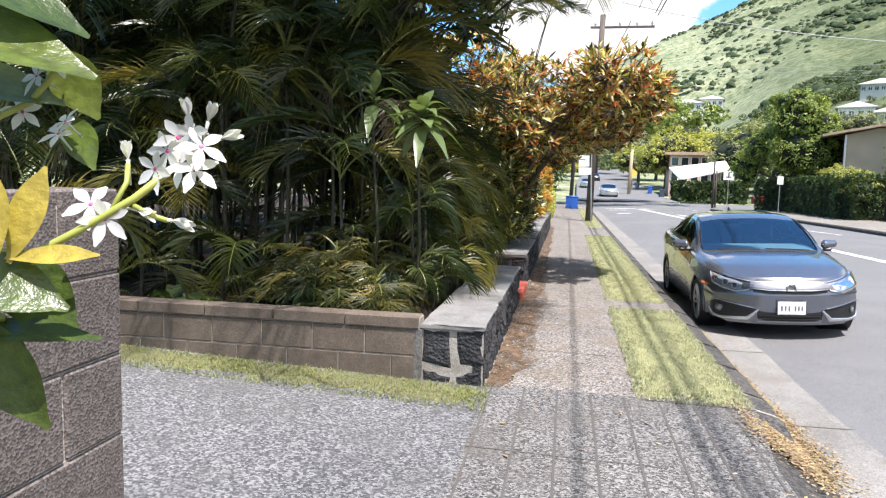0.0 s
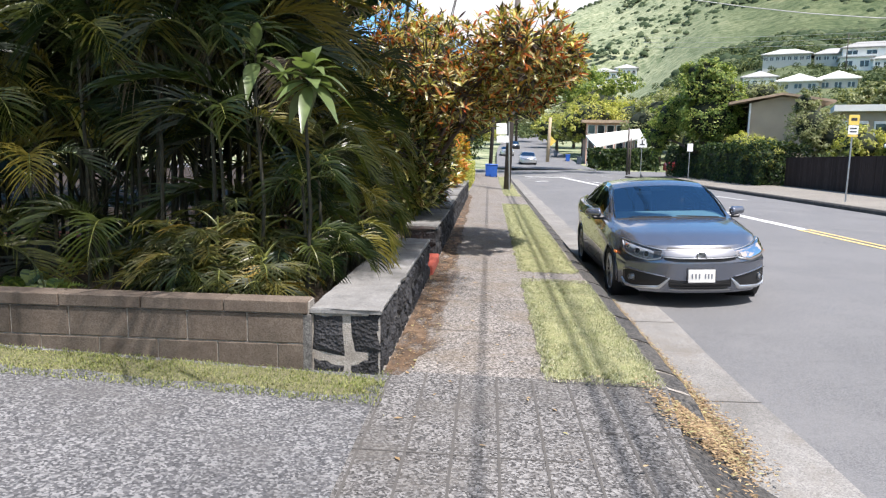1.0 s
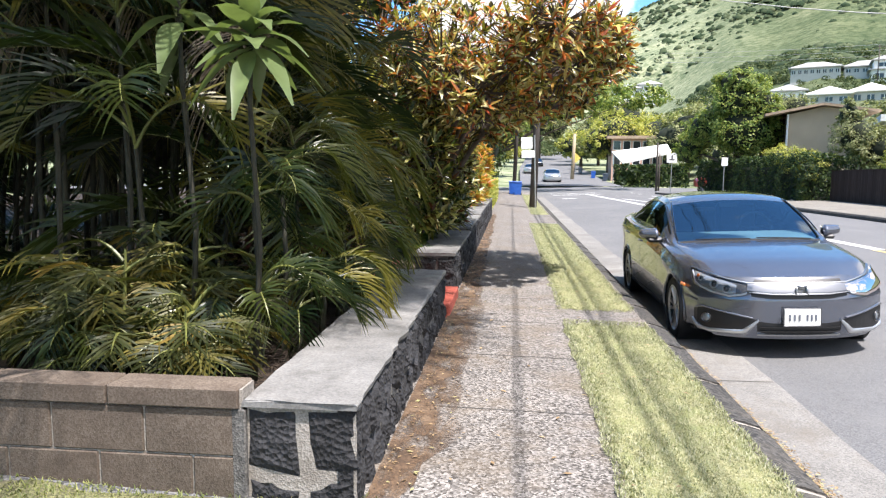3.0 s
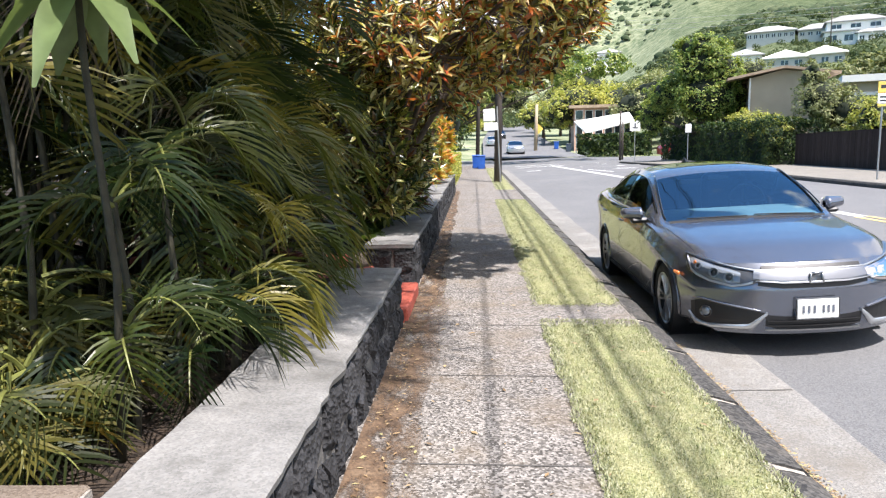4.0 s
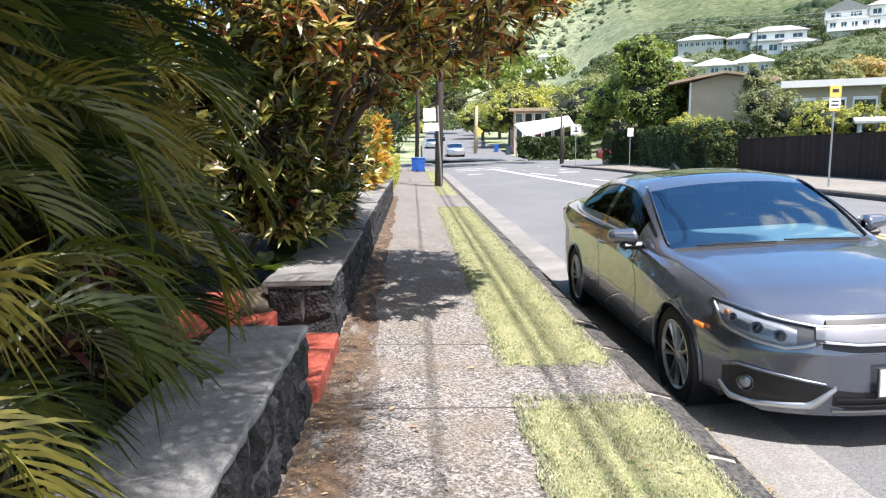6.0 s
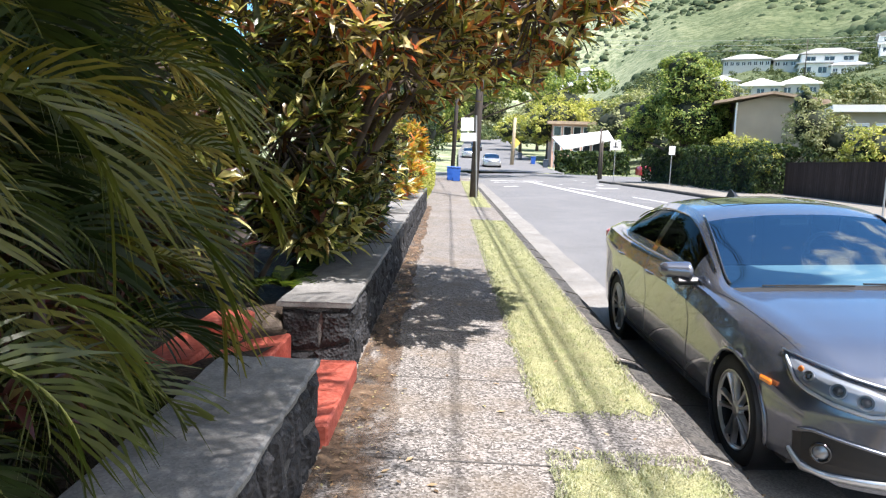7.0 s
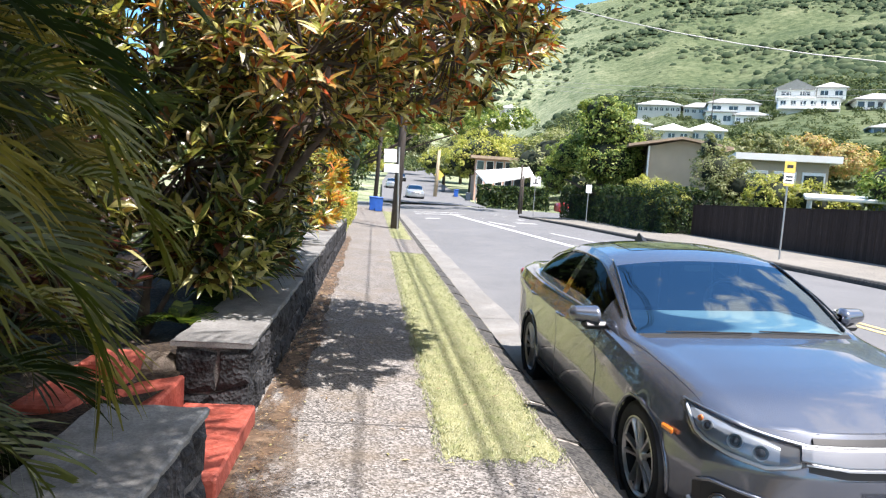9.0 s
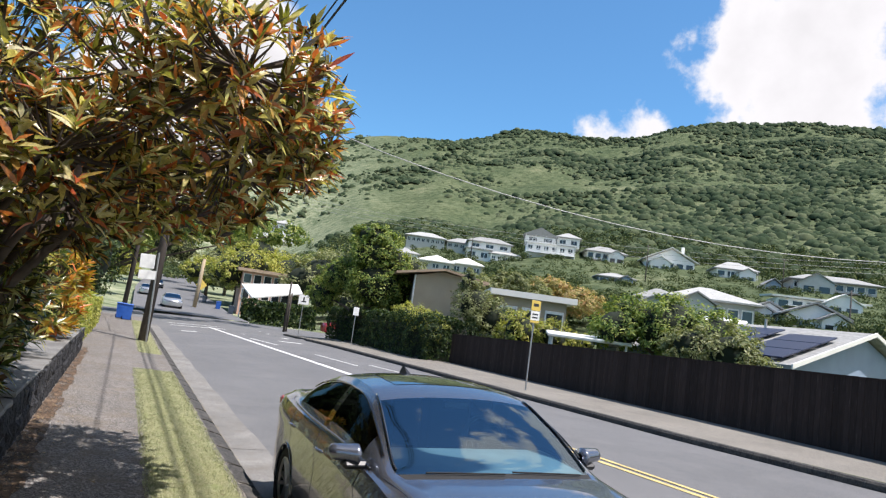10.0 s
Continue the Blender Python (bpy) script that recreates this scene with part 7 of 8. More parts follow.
awning = thing("carport", "white carport roof behind the fence", "carport", pose(18.3, 30.2, 0.15, 0, 0, -32))
m = Mesh()
m.rbox((0, 0, 2.0), (3.4, 3.0, 0.14), 0.03, Matrix.Rotation(0.06, 3, "X"))
part("roof", m, ROOF_WHITE, awning)
for x in (-1.5, 1.5):
    for y in (-1.3, 1.3):
        m = Mesh()
        m.tube([(x, y, -1.0), (x, y, 2.0)], 0.05, 8)
        part("post", m, HOUSE_WHITE, awning)
pa = thing("awning", "white sloping awning before the pink house", "awning", pose(13.73, 77.8, 3.35, 0, 0, -8))
m = Mesh()
q = [(-1.75, -2, -1.1), (3.1, -2, 0.0), (2.85, 2, 1.0), (-2.95, 2, 0.2)]
m.add(q + [(x, y, z + 0.14) for x, y, z in q], [(3, 2, 1, 0), (4, 5, 6, 7), (0, 1, 5, 4), (1, 2, 6, 5), (2, 3, 7, 6), (3, 0, 4, 7)])
part("roof", m, ROOF_WHITE, pa)
for x, y, z in ((-1.7, -1.8, -1.0), (2.9, -1.8, 0.0), (-2.7, 1.8, 0.2)):
    m = Mesh()
    m.tube([(x, y, -4.4), (x, y, z)], 0.06, 8)
    part("post", m, HOUSE_WHITE, pa)

# house with solar panels close behind the fence
sh = thing("house", "grey roofed house with dark solar panels behind the fence", "house", pose(21.75, 22.98, 1.92, 0, 0, 12), "houses by the road")
RUN, LONG, RISE_UP = 6.9, 9.0, 1.85
m = Mesh()
m.box(0.35, 2 * RUN - 0.4, 0.45, LONG, -3.2, -0.02)
m.add([(0.35, 0.45, -0.02), (2 * RUN - 0.4, 0.45, -0.02), (RUN, 0.45, RISE_UP - 0.05)], [(0, 1, 2)])
m.add([(0.35, LONG, -0.02), (2 * RUN - 0.4, LONG, -0.02), (RUN, LONG, RISE_UP - 0.05)], [(2, 1, 0)])
part("wall", m, HOUSE_BLUE, sh)
m = Mesh()
q = [(0, 0, 0), (RUN, 0, RISE_UP), (RUN, LONG + 0.5, RISE_UP), (0, LONG + 0.5, 0), (2 * RUN, 0, 0), (2 * RUN, LONG + 0.5, 0)]
m.add(q + [(x, y, z + 0.16) for x, y, z in q], [(0, 3, 2, 1), (6, 7, 8, 9), (1, 2, 5, 4), (7, 10, 11, 8), (0, 6, 9, 3), (4, 5, 11, 10), (0, 1, 7, 6), (1, 4, 10, 7), (3, 9, 8, 2), (2, 8, 11, 5)])
part("roof", m, ROOF_GREY, sh)
for a, b in (((0, 0), (RUN, RISE_UP)), ((2 * RUN, 0), (RUN, RISE_UP))):
    m = Mesh()
    m.add([(a[0], -0.06, a[1] + 0.03), (b[0], -0.06, b[1] + 0.03), (b[0], -0.06, b[1] + 0.20), (a[0], -0.06, a[1] + 0.20), (a[0], 0.0, a[1] + 0.03), (b[0], 0.0, b[1] + 0.03), (b[0], 0.0, b[1] + 0.20), (a[0], 0.0, a[1] + 0.20)], [(0, 1, 2, 3), (4, 7, 6, 5), (0, 4, 5, 1), (3, 2, 6, 7), (0, 3, 7, 4), (1, 5, 6, 2)])
    part("rake_board", m, ROOF_WHITE, sh)
pitch = math.atan2(RISE_UP, RUN)
for y, start in ((0.5, 0.2), (3.0, 1.0)):
    for k in range(3):
        x = start + 1.45 * k
        panel = Mesh()
        s = Matrix.Rotation(-pitch, 3, "Y")
        panel.rbox((x + 0.7, y + 0.9, (x + 0.7) * RISE_UP / RUN + 0.34), (1.42, 1.9, 0.06), 0.01, s)
        f = part("solar_panel", panel, SOLAR, sh, "dark blue solar panel")
        g = Mesh()
        for d in (-0.55, 0.55):
            g.rbox((x + 0.7, y + 0.9 + d, (x + 0.7) * RISE_UP / RUN + 0.25), (1.4, 0.05, 0.14), 0.01, s)
        part("panel_rail", g, GALV, f)
m = Mesh()
m.tube([(5.6, 4.0, 1.4), (5.6, 4.0, 2.2)], 0.06, 8)
part("vent_pipe", m, GALV, sh)
nh = thing("house", "white flat roofed annexe with tilted pale roof panels", "house", pose(31.3, 35.4, 1.3, 0, 0, -40), "houses by the road")
m = Mesh()
m.box(-2, 2.2, 0, 5, -3, 2.4)
part("wall", m, HOUSE_WHITE, nh)
m = Mesh()
m.rbox((0.1, 2.5, 2.5), (5.0, 5.6, 0.2), 0.03)
part("roof", m, ROOF_GREY, nh)
for x in (-0.9, 1.0):
    m = Mesh()
    m.rbox((x, 1.4, 3.0), (1.8, 2.2, 0.10), 0.02, Matrix.Rotation(0.35, 3, "X"))
    f = part("skylight", m, HOUSE_WHITE, nh, "tilted white framed roof panel")
    m = Mesh()
    m.rbox((x, 1.4, 2.8), (1.5, 0.1, 0.6), 0.02)
    part("stand", m, GALV, f)

# roadside posts and signs


def post_sign(label, x, y, z0, h, plates, r=0.028, lean=0.0, mat=GALV, back=False):
    t = thing("street_sign", label, "sign", pose(x, y, z0, 0, lean, 0))
    m = Mesh()
    m.tube([(0, 0, -0.3), (0, 0, h)], r, 8)
    part("post", m, mat, t)
    for dx, z, w, hh, pm, bars in plates:
        p = Mesh()
        p.rbox((dx, -r - 0.012, z), (w, 0.012, hh), 0.004)
        pl = part("plate", p, pm, t)
        if bars:
            b = Mesh()
            for bz, bw, bh in bars:
                b.rbox((dx, -r - 0.020, z + bz), (bw, 0.004, bh), 0.001)
            part("marking", b, INK, pl)
    return t


post_sign("yellow and white bus stop sign on a slim post", 12.73, 25.75, 0.03, 3.0, [(0, 2.82, 0.36, 0.34, SIGN_YELLOW, [(0.02, 0.2, 0.10)]), (0, 2.48, 0.34, 0.30, SIGN_WHITE, [(0.05, 0.22, 0.05), (-0.06, 0.22, 0.05)]), (0, 2.28, 0.34, 0.07, SIGN_YELLOW, [])])
post_sign("small white sign on a steel post", 13.14, 46.4, 0.03, 2.3, [(0, 2.05, 0.36, 0.5, SIGN_WHITE, [])])
post_sign("white lane sign with black arrows", 12.6, 58.0, 0.0, 3.0, [(0, 2.55, 0.8, 0.75, SIGN_WHITE, [(0, 0.10, 0.4), (-0.15, 0.4, 0.08)])])
post_sign("white sign plates seen from behind on a steel post", 1.12, 29.6, -0.05, 2.85, [(-0.30, 2.55, 0.44, 0.44, SIGN_WHITE, []), (-0.26, 2.12, 0.50, 0.28, SIGN_WHITE, [])], 0.03, -2)
post_sign("yellow diamond warning sign", 7.9, 88, 1.0, 2.6, [], 0.035)
dia = thing("warning_sign", "yellow diamond plate on the pole", "sign", pose(7.9, 87.9, 3.1, 0, 45, 0))
m = Mesh()
m.rbox((0, 0, 0), (0.85, 0.02, 0.85), 0.005)
part("plate", m, SIGN_YELLOW, dia)


def utility_pole(label, x, y, z0, h, r, mat, lean=(0, 0), arms=True):
    t = thing("utility_pole", label, "pole", pose(x, y, z0))
    m = Mesh()
    m.tube([(0, 0, -0.5), (lean[0] * 0.5, lean[1] * 0.5, h * 0.5), (lean[0], lean[1], h)], [r, r * 0.9, r * 0.75], 10)
    part("pole", m, mat, t, "", True)
    if arms:
        a = Mesh()
        a.rbox((lean[0] + 0.8, lean[1], h - 0.5), (2.6, 0.08, 0.09), 0.01)
        part("crossarm", a, mat, t)
        for dx in (-0.3, 0.7, 1.4, 2.0):
            i = Mesh()
            i.lathe([(h - 0.44, 0.03), (h - 0.36, 0.05), (h - 0.30, 0.03), (h - 0.26, 0.0)], 8, "z", (lean[0] + dx, lean[1], 0))
            part("insulator", i, GALV, t)
    return t


utility_pole("dark leaning wooden utility pole at the kerb", 1.02, 30.0, -0.02, 8.6, 0.15, POLE_WOOD, (0.25, 0.5))
utility_pole("grey utility pole further along the sidewalk", 0.3, 47, -0.02, 8.8, 0.13, POLE_WOOD, (0.35, 0))
utility_pole("pale wooden pole across the junction", 7.0, 82, 0.5, 5.2, 0.22, PALE_POLE, (0.2, 0), False)
utility_pole("slim dark post at the junction", 11.9, 60, 0, 3.8, 0.10, POLE_WOOD, (0, 0), False)
utility_pole("short dark post at the junction", 12.3, 61, 0, 3.0, 0.08, POLE_WOOD, (0, 0), False)
for az, d, el in ((26.6, 190, 9.0), (41.0, 170, 9.2), (51.0, 180, 9.0), (55.5, 120, 7.0)):
    p = spot(az, d)
    utility_pole("grey hillside utility pole", p.x, p.y, level(el, d) - 12, 12, 0.14, POLE_WOOD, (0, 0), True)


def wire(label, a, b, sag, r, mat, name="cable"):
    m = Mesh()
    a, b = Vector(a), Vector(b)
    m.tube([tuple(a.lerp(b, t) - WZ * (sag * 4 * t * (1 - t))) for t in np.linspace(0, 1, 25)], r, 5)
    ob = part(name, m, mat)
    tagged(ob, label, "cable")


wire("thick black overhead cable along the street", (3.36, -45, 8.7), (3.36, 30.4, 8.6), 0.25, 0.020, CABLE)
wire("thick black overhead cable along the street", (3.46, -45, 8.6), (3.46, 30.4, 8.5), 0.25, 0.020, CABLE)
wire("black overhead wire along the street", (3.62, -45, 8.8), (3.58, 30.4, 8.7), 0.25, 0.012, CABLE)
wire("black overhead wire along the street", (2.66, -45, 8.9), (2.70, 30.4, 8.8), 0.25, 0.014, CABLE)
wire("pale wire that crosses the road", (2.0, 30.2, 9.0), (46, 12, 13.5), 5.2, 0.016, PALE_CABLE)
wire("black overhead wire along the street", (2.4, 30.4, 8.3), (1.6, 47, 8.3), 0.2, 0.016, CABLE)
for k in range(3):
    a, b = spot(12, 190), spot(58, 175)
    wire("grey power line along the hillside", (a.x, a.y, level(8.6 + 0.35 * k, 190)), (b.x, b.y, level(8.3 + 0.35 * k, 175)), 3.0, 0.03, PALE_CABLE)

# the junction and the far street
sedan("silver car on the far road", pose(4.4, 74, rise(74) - 0.02, 0, 0, 0), SILVER_PAINT, 0.12, False)
sedan("dark car further up the far road", pose(4.2, 112, rise(112), -2, 0, 0), DARK_PAINT, 0.12, False)
sedan("pale car parked on the far road", pose(2.6, 92, rise(92), -2, 0, 0), SILVER_PAINT, 0.12, False)
sedan("red car in the side street", pose(21.2, 66.5, -0.12, 0, 0, 90), RED_PAINT, 0.12, False)


def bin_(label, x, y, z, mat, s=1.0):
    t = thing("wheelie_bin", label, "bin", pose(x, y, z))
    m = Mesh()
    m.grid([[(px * w * s, py * w * s, zz * s) for px, py in ((-0.30, -0.33), (0.30, -0.33), (0.30, 0.33), (-0.30, 0.33))] for zz, w in ((0.05, 0.8), (0.95, 1.0))], 0, True)
    part("body", m, mat, t)
    l = Mesh()
    l.rbox((0, 0, 0.99 * s), (0.64 * s, 0.72 * s, 0.08 * s), 0.03)
    part("lid", l, mat, t)
    for x in (-0.26, 0.26):
        w = Mesh()
        w.lathe([(x * s - 0.03, 0.0), (x * s - 0.03, 0.11 * s), (x * s + 0.03, 0.11 * s), (x * s + 0.03, 0.0)], 12, "x", (0, 0.3 * s, 0.11 * s))
        part("wheel", w, TYRE, t)


bin_("blue wheeled recycling bin on the sidewalk", 0.55, 44.5, -0.03, BIN_BLUE, 0.8)
bin_("blue wheeled recycling bin on the sidewalk", 0.25, 45.6, -0.03, BIN_BLUE, 0.8)
for i, (x, y) in enumerate(((9.6, 84), (10.2, 78), (8.9, 92), (8.6, 98))):
    bin_("dark wheeled bin at the junction", x, y, rise(y) - 0.05, BIN_GREEN if i else BIN_BLUE, 0.85)
clipped_hedge("hedge", "low green hedge before the pink house", 10.6, 17.5, 72.5, 74.5, 0.0, 2.1, 3500, 0.2, TREE_DARK, 15, 0.3)
clump_tree("spreading_tree", "spreading green tree over the junction", (-3.0, 57, 0), [((-1.5, 57, 5.6), (3.6, 3.2, 2.2)), ((2.2, 58, 6.6), (3.4, 3.0, 1.7)), ((5.6, 59, 7.0), (3.0, 2.8, 1.4)), ((-5, 56, 5.0), (3, 3, 3)), ((8.0, 65, 8.4), (3.4, 3.0, 1.4)), ((3.0, 65, 8.2), (3.4, 3.0, 1.5)), ((10.5, 60, 7.4), (2.4, 2.4, 1.1))], 26000, 0.16, TREE_A, 16, 0.15)
clump_tree("street_tree", "dark leafy tree beside the sidewalk", (-2.0, 46, 0), [((-1.6, 45, 3.0), (1.6, 3.2, 2.6)), ((-2.4, 49, 4.2), (2.0, 3.0, 2.4)), ((-2.2, 41, 3.4), (1.6, 2.6, 2.2))], 14000, 0.11, TREE_DARK, 17, 0.2, core=0.6)
for i, (x, y, h, r, mt) in enumerate(((-3, 95, 9, 4.5, TREE_GOLD), (14, 104, 8, 4.5, TREE_OLIVE), (-2, 125, 11, 5, TREE_A), (16, 132, 10, 5.5, TREE_OLIVE), (20, 98, 9, 5, TREE_GOLD), (28, 108, 10, 6, TREE_OLIVE), (2, 160, 12, 6, TREE_DARK), (22, 165, 13, 7, TREE_OLIVE), (35, 140, 11, 6, TREE_A), (-8, 76, 8, 5, TREE_DARK), (25, 80, 6, 4, TREE_OLIVE), (31, 88, 7, 4, TREE_A), (11.5, 118, 7, 4, TREE_GOLD), (44, 120, 8, 6, TREE_OLIVE), (13.5, 93, 9, 4.5, TREE_GOLD), (21, 87, 9.5, 4.5, TREE_OLIVE), (26, 96, 11, 5, TREE_OLIVE), (17, 110, 12, 5, TREE_GOLD), (5.5, 140, 14, 6, TREE_OLIVE))):
    z = max(hill_z(x, y), rise(y) - 0.5 if y > 60 else 0)
    clump_tree("roadside_tree", "rounded green tree along the far street", (x, y, z), [((x, y, z + h * 0.62), (r, r, h * 0.36)), ((x + r * 0.5, y + 1, z + h * 0.5), (r * 0.7, r * 0.7, h * 0.3)), ((x - r * 0.5, y - 1, z + h * 0.52), (r * 0.7, r * 0.7, h * 0.3))], 6500, 0.21, mt, 70 + i, 0.3, "tree", "trees along the far street", core=0.55)

# woods among the houses and scrub on the hill
scrub = Mesh()
r = random.Random(77)


def puff(x, y, z, s, sides=6):
    rows = []
    ph = r.uniform(0, 6.28)
    for b in (-0.2, 0.45, 1.0, 1.4):
        rows.append([(x + math.cos(a + ph) * math.cos(b) * s * r.uniform(0.8, 1.2), y + math.sin(a + ph) * math.cos(b) * s * r.uniform(0.8, 1.2), z + math.sin(b) * s * 0.8 * r.uniform(0.85, 1.15)) for a in np.linspace(0, 2 * math.pi, sides + 1)[:-1]])
    scrub.grid(rows, 0, True)


for i in range(33000):
    az, d = r.uniform(-2, 62), 225 + 555 * r.random() ** 0.8
    p = spot(az, d)
    dens = noise.noise((p.x * 0.010, p.y * 0.010, 7)) + 0.5 * noise.noise((p.x * 0.03, p.y * 0.03, 2)) + lerp(az, (0, 18, 28, 38, 60), (-0.45, -0.22, 0.10, 0.45, 0.75)) + lerp(d, (230, 300, 500, 700, 770), (0.45, 0.15, 0.0, 0.0, 0.35))
    if dens > r.uniform(-0.35, 0.55):
        puff(p.x, p.y, hill_z(p.x, p.y) - 0.3, (0.6 + 2.3 * r.random() ** 2.0) * lerp(d, (230, 760), (0.9, 1.25)) * (1.35 if dens > 0.6 else 1.0), 5)
setting("hill_scrub", scrub, SCRUB, "dark green scrub dotted over the hillside", "shrubs", True, "stuff")
woods = Mesh()


def leaf_ball(x, y, z, s, n):
    for i in range(n):
        d = Vector((r.gauss(0, 1), r.gauss(0, 1), r.gauss(0, 1))).normalized()
        q = Vector((x, y, z)) + Vector((d.x, d.y, d.z * 0.75)) * s * r.uniform(0.7, 1.05)
        f = Matrix.Rotation(r.uniform(0, 6.28), 3, d) @ d.orthogonal().normalized()
        g = d.cross(f)
        w = s * 0.17
        woods.add([tuple(q - f * w), tuple(q - g * w * 0.7), tuple(q + f * w), tuple(q + g * w * 0.7 + d * w * 0.4)], [(0, 1, 2, 3)])


for i in range(3000):
    az, d = r.uniform(2, 62), r.uniform(80, 275)
    p = spot(az, d)
    if az < 18 and d < 150 or any(abs(az - ha) * 0.0175 * hd < hw * 0.62 and -20 < d - hd < hdeep for ha, hd, hw, hdeep, hz in SITES):
        continue
    near_house = any(abs(az - ha) * 0.0175 * hd < hw * 0.8 and -45 < d - hd < 0 for ha, hd, hw, hdeep, hz in SITES)
    leaf_ball(p.x, p.y, hill_z(p.x, p.y) + (r.uniform(-0.6, 0.1) if near_house else r.uniform(0.0, 1.2)), r.uniform(1.2, 2.8) * lerp(d, (95, 260), (0.6, 1.1)) * (0.6 if near_house else 1.0), 80)
for i in range(2600):
    az, d = r.uniform(18, 62), r.uniform(95, 265)
    p = spot(az, d)
    if not any(abs(az - ha) * 0.0175 * hd < hw * 0.6 and -6 < d - hd < hdeep for ha, hd, hw, hdeep, hz in SITES):
        leaf_ball(p.x, p.y, hill_z(p.x, p.y) + r.uniform(-0.5, 0.2), r.uniform(0.9, 1.7) * lerp(d, (95, 260), (0.6, 1.1)), 42)
for i in range(900):
    az, d = r.uniform(5, 30), r.uniform(150, 300)
    p = spot(az, d)
    if noise.noise((p.x * 0.03, p.y * 0.03, 11)) > -0.1 and not any(abs(az - ha) * 0.0175 * hd < hw * 0.7 and -34 < d - hd < hdeep for ha, hd, hw, hdeep, hz in SITES):
        leaf_ball(p.x, p.y, hill_z(p.x, p.y) + r.uniform(0.0, 1.0), r.uniform(1.5, 3.4) * lerp(d, (150, 300), (1.0, 0.7)), 80)
for az, d, w, deep, z in SITES:
    if d < 84.5:
        continue
    for k in range(10):
        p = spot(az + r.uniform(-0.75, 0.75) * w / d * 57.3, d - r.uniform(2.5, 9))
        g0 = hill_z(p.x, p.y)
        s = r.uniform(0.8, 1.5)
        leaf_ball(p.x, p.y, g0 + r.uniform(0.3, 1.0) * max(0.6, z - 0.9 - g0 - s * 0.6), s, 90)
setting("hill_woods", woods, WOODS, "green garden trees between the hillside houses", "trees", False, "stuff")


# ---- walls of lava rock, concrete block and red steps ----


def wall_core(name, label, x0, x1, y0, y1, z0, z1, mat):
    m = Mesh()
    m.box(x0, x1, y0, y1, z0, z1)
    return setting(name, m, mat, label, "wall")


def cap_slab(parent, x0, x1, y0, y1, z0, z1, seed):
    """A poured cap with a wavering edge."""
    m = Mesh()
    n = max(4, int((y1 - y0) / 0.08))
    rows = []
    for i in range(n + 1):
        y = y0 + (y1 - y0) * i / n
        a = x0 + 0.012 * noise.noise((y * 5, seed, 0))
        b = x1 - 0.012 + 0.022 * noise.noise((y * 6, seed + 4, 0)) + 0.014 * noise.noise((y * 23, seed, 0))
        t = z1 + 0.010 * noise.noise((y * 2, seed + 9, 0)) + 0.005 * noise.noise((y * 14, seed + 2, 0))
        ring = [(a, z0), (a, t - 0.008), (a + 0.01, t)] + [(a + (b - a) * k / 6, t + 0.008 * noise.noise((y * 3, k * 0.8, seed))) for k in range(1, 6)] + [(b - 0.012, t), (b, t - 0.010), (b - 0.004, z0)]
        rows.append([(px, y + (0.012 * noise.noise((px * 9, seed, 3)) if i in (0, n) else 0), pz) for px, pz in ring])
    m.grid(rows)
    m.add(rows[0], [tuple(range(len(rows[0])))])
    m.add(rows[-1], [tuple(reversed(range(len(rows[-1]))))])
    return part("cap", m, CAP, parent, "pale weathered concrete cap")


def stone(parent, poly, place, proud, r):
    """One rough stone: a jagged rim, a broken face."""
    cx, cz = sum(p[0] for p in poly) / len(poly), sum(p[1] for p in poly) / len(poly)
    pts = []
    for i in range(len(poly)):
        (ax, az), (bx, bz) = poly[i], poly[(i + 1) % len(poly)]
        for t in (0.0, 0.5):
            pts.append((ax + (bx - ax) * t + r.uniform(-0.012, 0.012), az + (bz - az) * t + r.uniform(-0.010, 0.010)))
    n = len(pts)
    m = Mesh()
    vs = [place(u, z, -0.05) for u, z in pts]
    vs += [place(cx + (u - cx) * 0.97, cz + (z - cz) * 0.97, proud * r.uniform(0.1, 0.5)) for u, z in pts]
    vs += [place(cx + (u - cx) * r.uniform(0.55, 0.75), cz + (z - cz) * r.uniform(0.55, 0.75), proud * r.uniform(0.5, 1.4)) for u, z in pts]
    vs += [place(cx, cz, proud * r.uniform(0.6, 1.2))]
    fs = []
    for k in (0, n):
        fs += [(k + i, k + (i + 1) % n, k + n + (i + 1) % n, k + n + i) for i in range(n)]
    fs += [(2 * n + i, 2 * n + (i + 1) % n, 3 * n) for i in range(n)]
    m.add(vs, fs)
    part("stone", m, LAVA, parent)


def stones(parent, u0, u1, z0, z1, place, seed, size=0.30, gap=0.010, rows=2):
    r = random.Random(seed)
    n = max(1, round((u1 - u0) / size))
    cuts = [u0 + (u1 - u0) * i / n for i in range(n + 1)]
    lines = []
    for k in range(rows + 1):
        z = z0 + (z1 - z0) * k / rows
        lines.append([z + (r.uniform(-0.06, 0.06) if 0 < k < rows else 0) for _ in cuts])
    for k in range(rows):
        off = [c + (r.uniform(-0.09, 0.09) if 0 < i < n else 0) for i, c in enumerate(cuts)]
        off2 = [c + (r.uniform(-0.05, 0.05) if 0 < i < n else 0) for i, c in enumerate(off)]
        for i in range(n):
            stone(parent, [(off[i] + gap, lines[k][i] + gap), (off[i + 1] - gap, lines[k][i + 1] + gap), (off2[i + 1] - gap, lines[k + 1][i + 1] - gap), (off2[i] + gap, lines[k + 1][i] - gap)], place, 0.034, r)


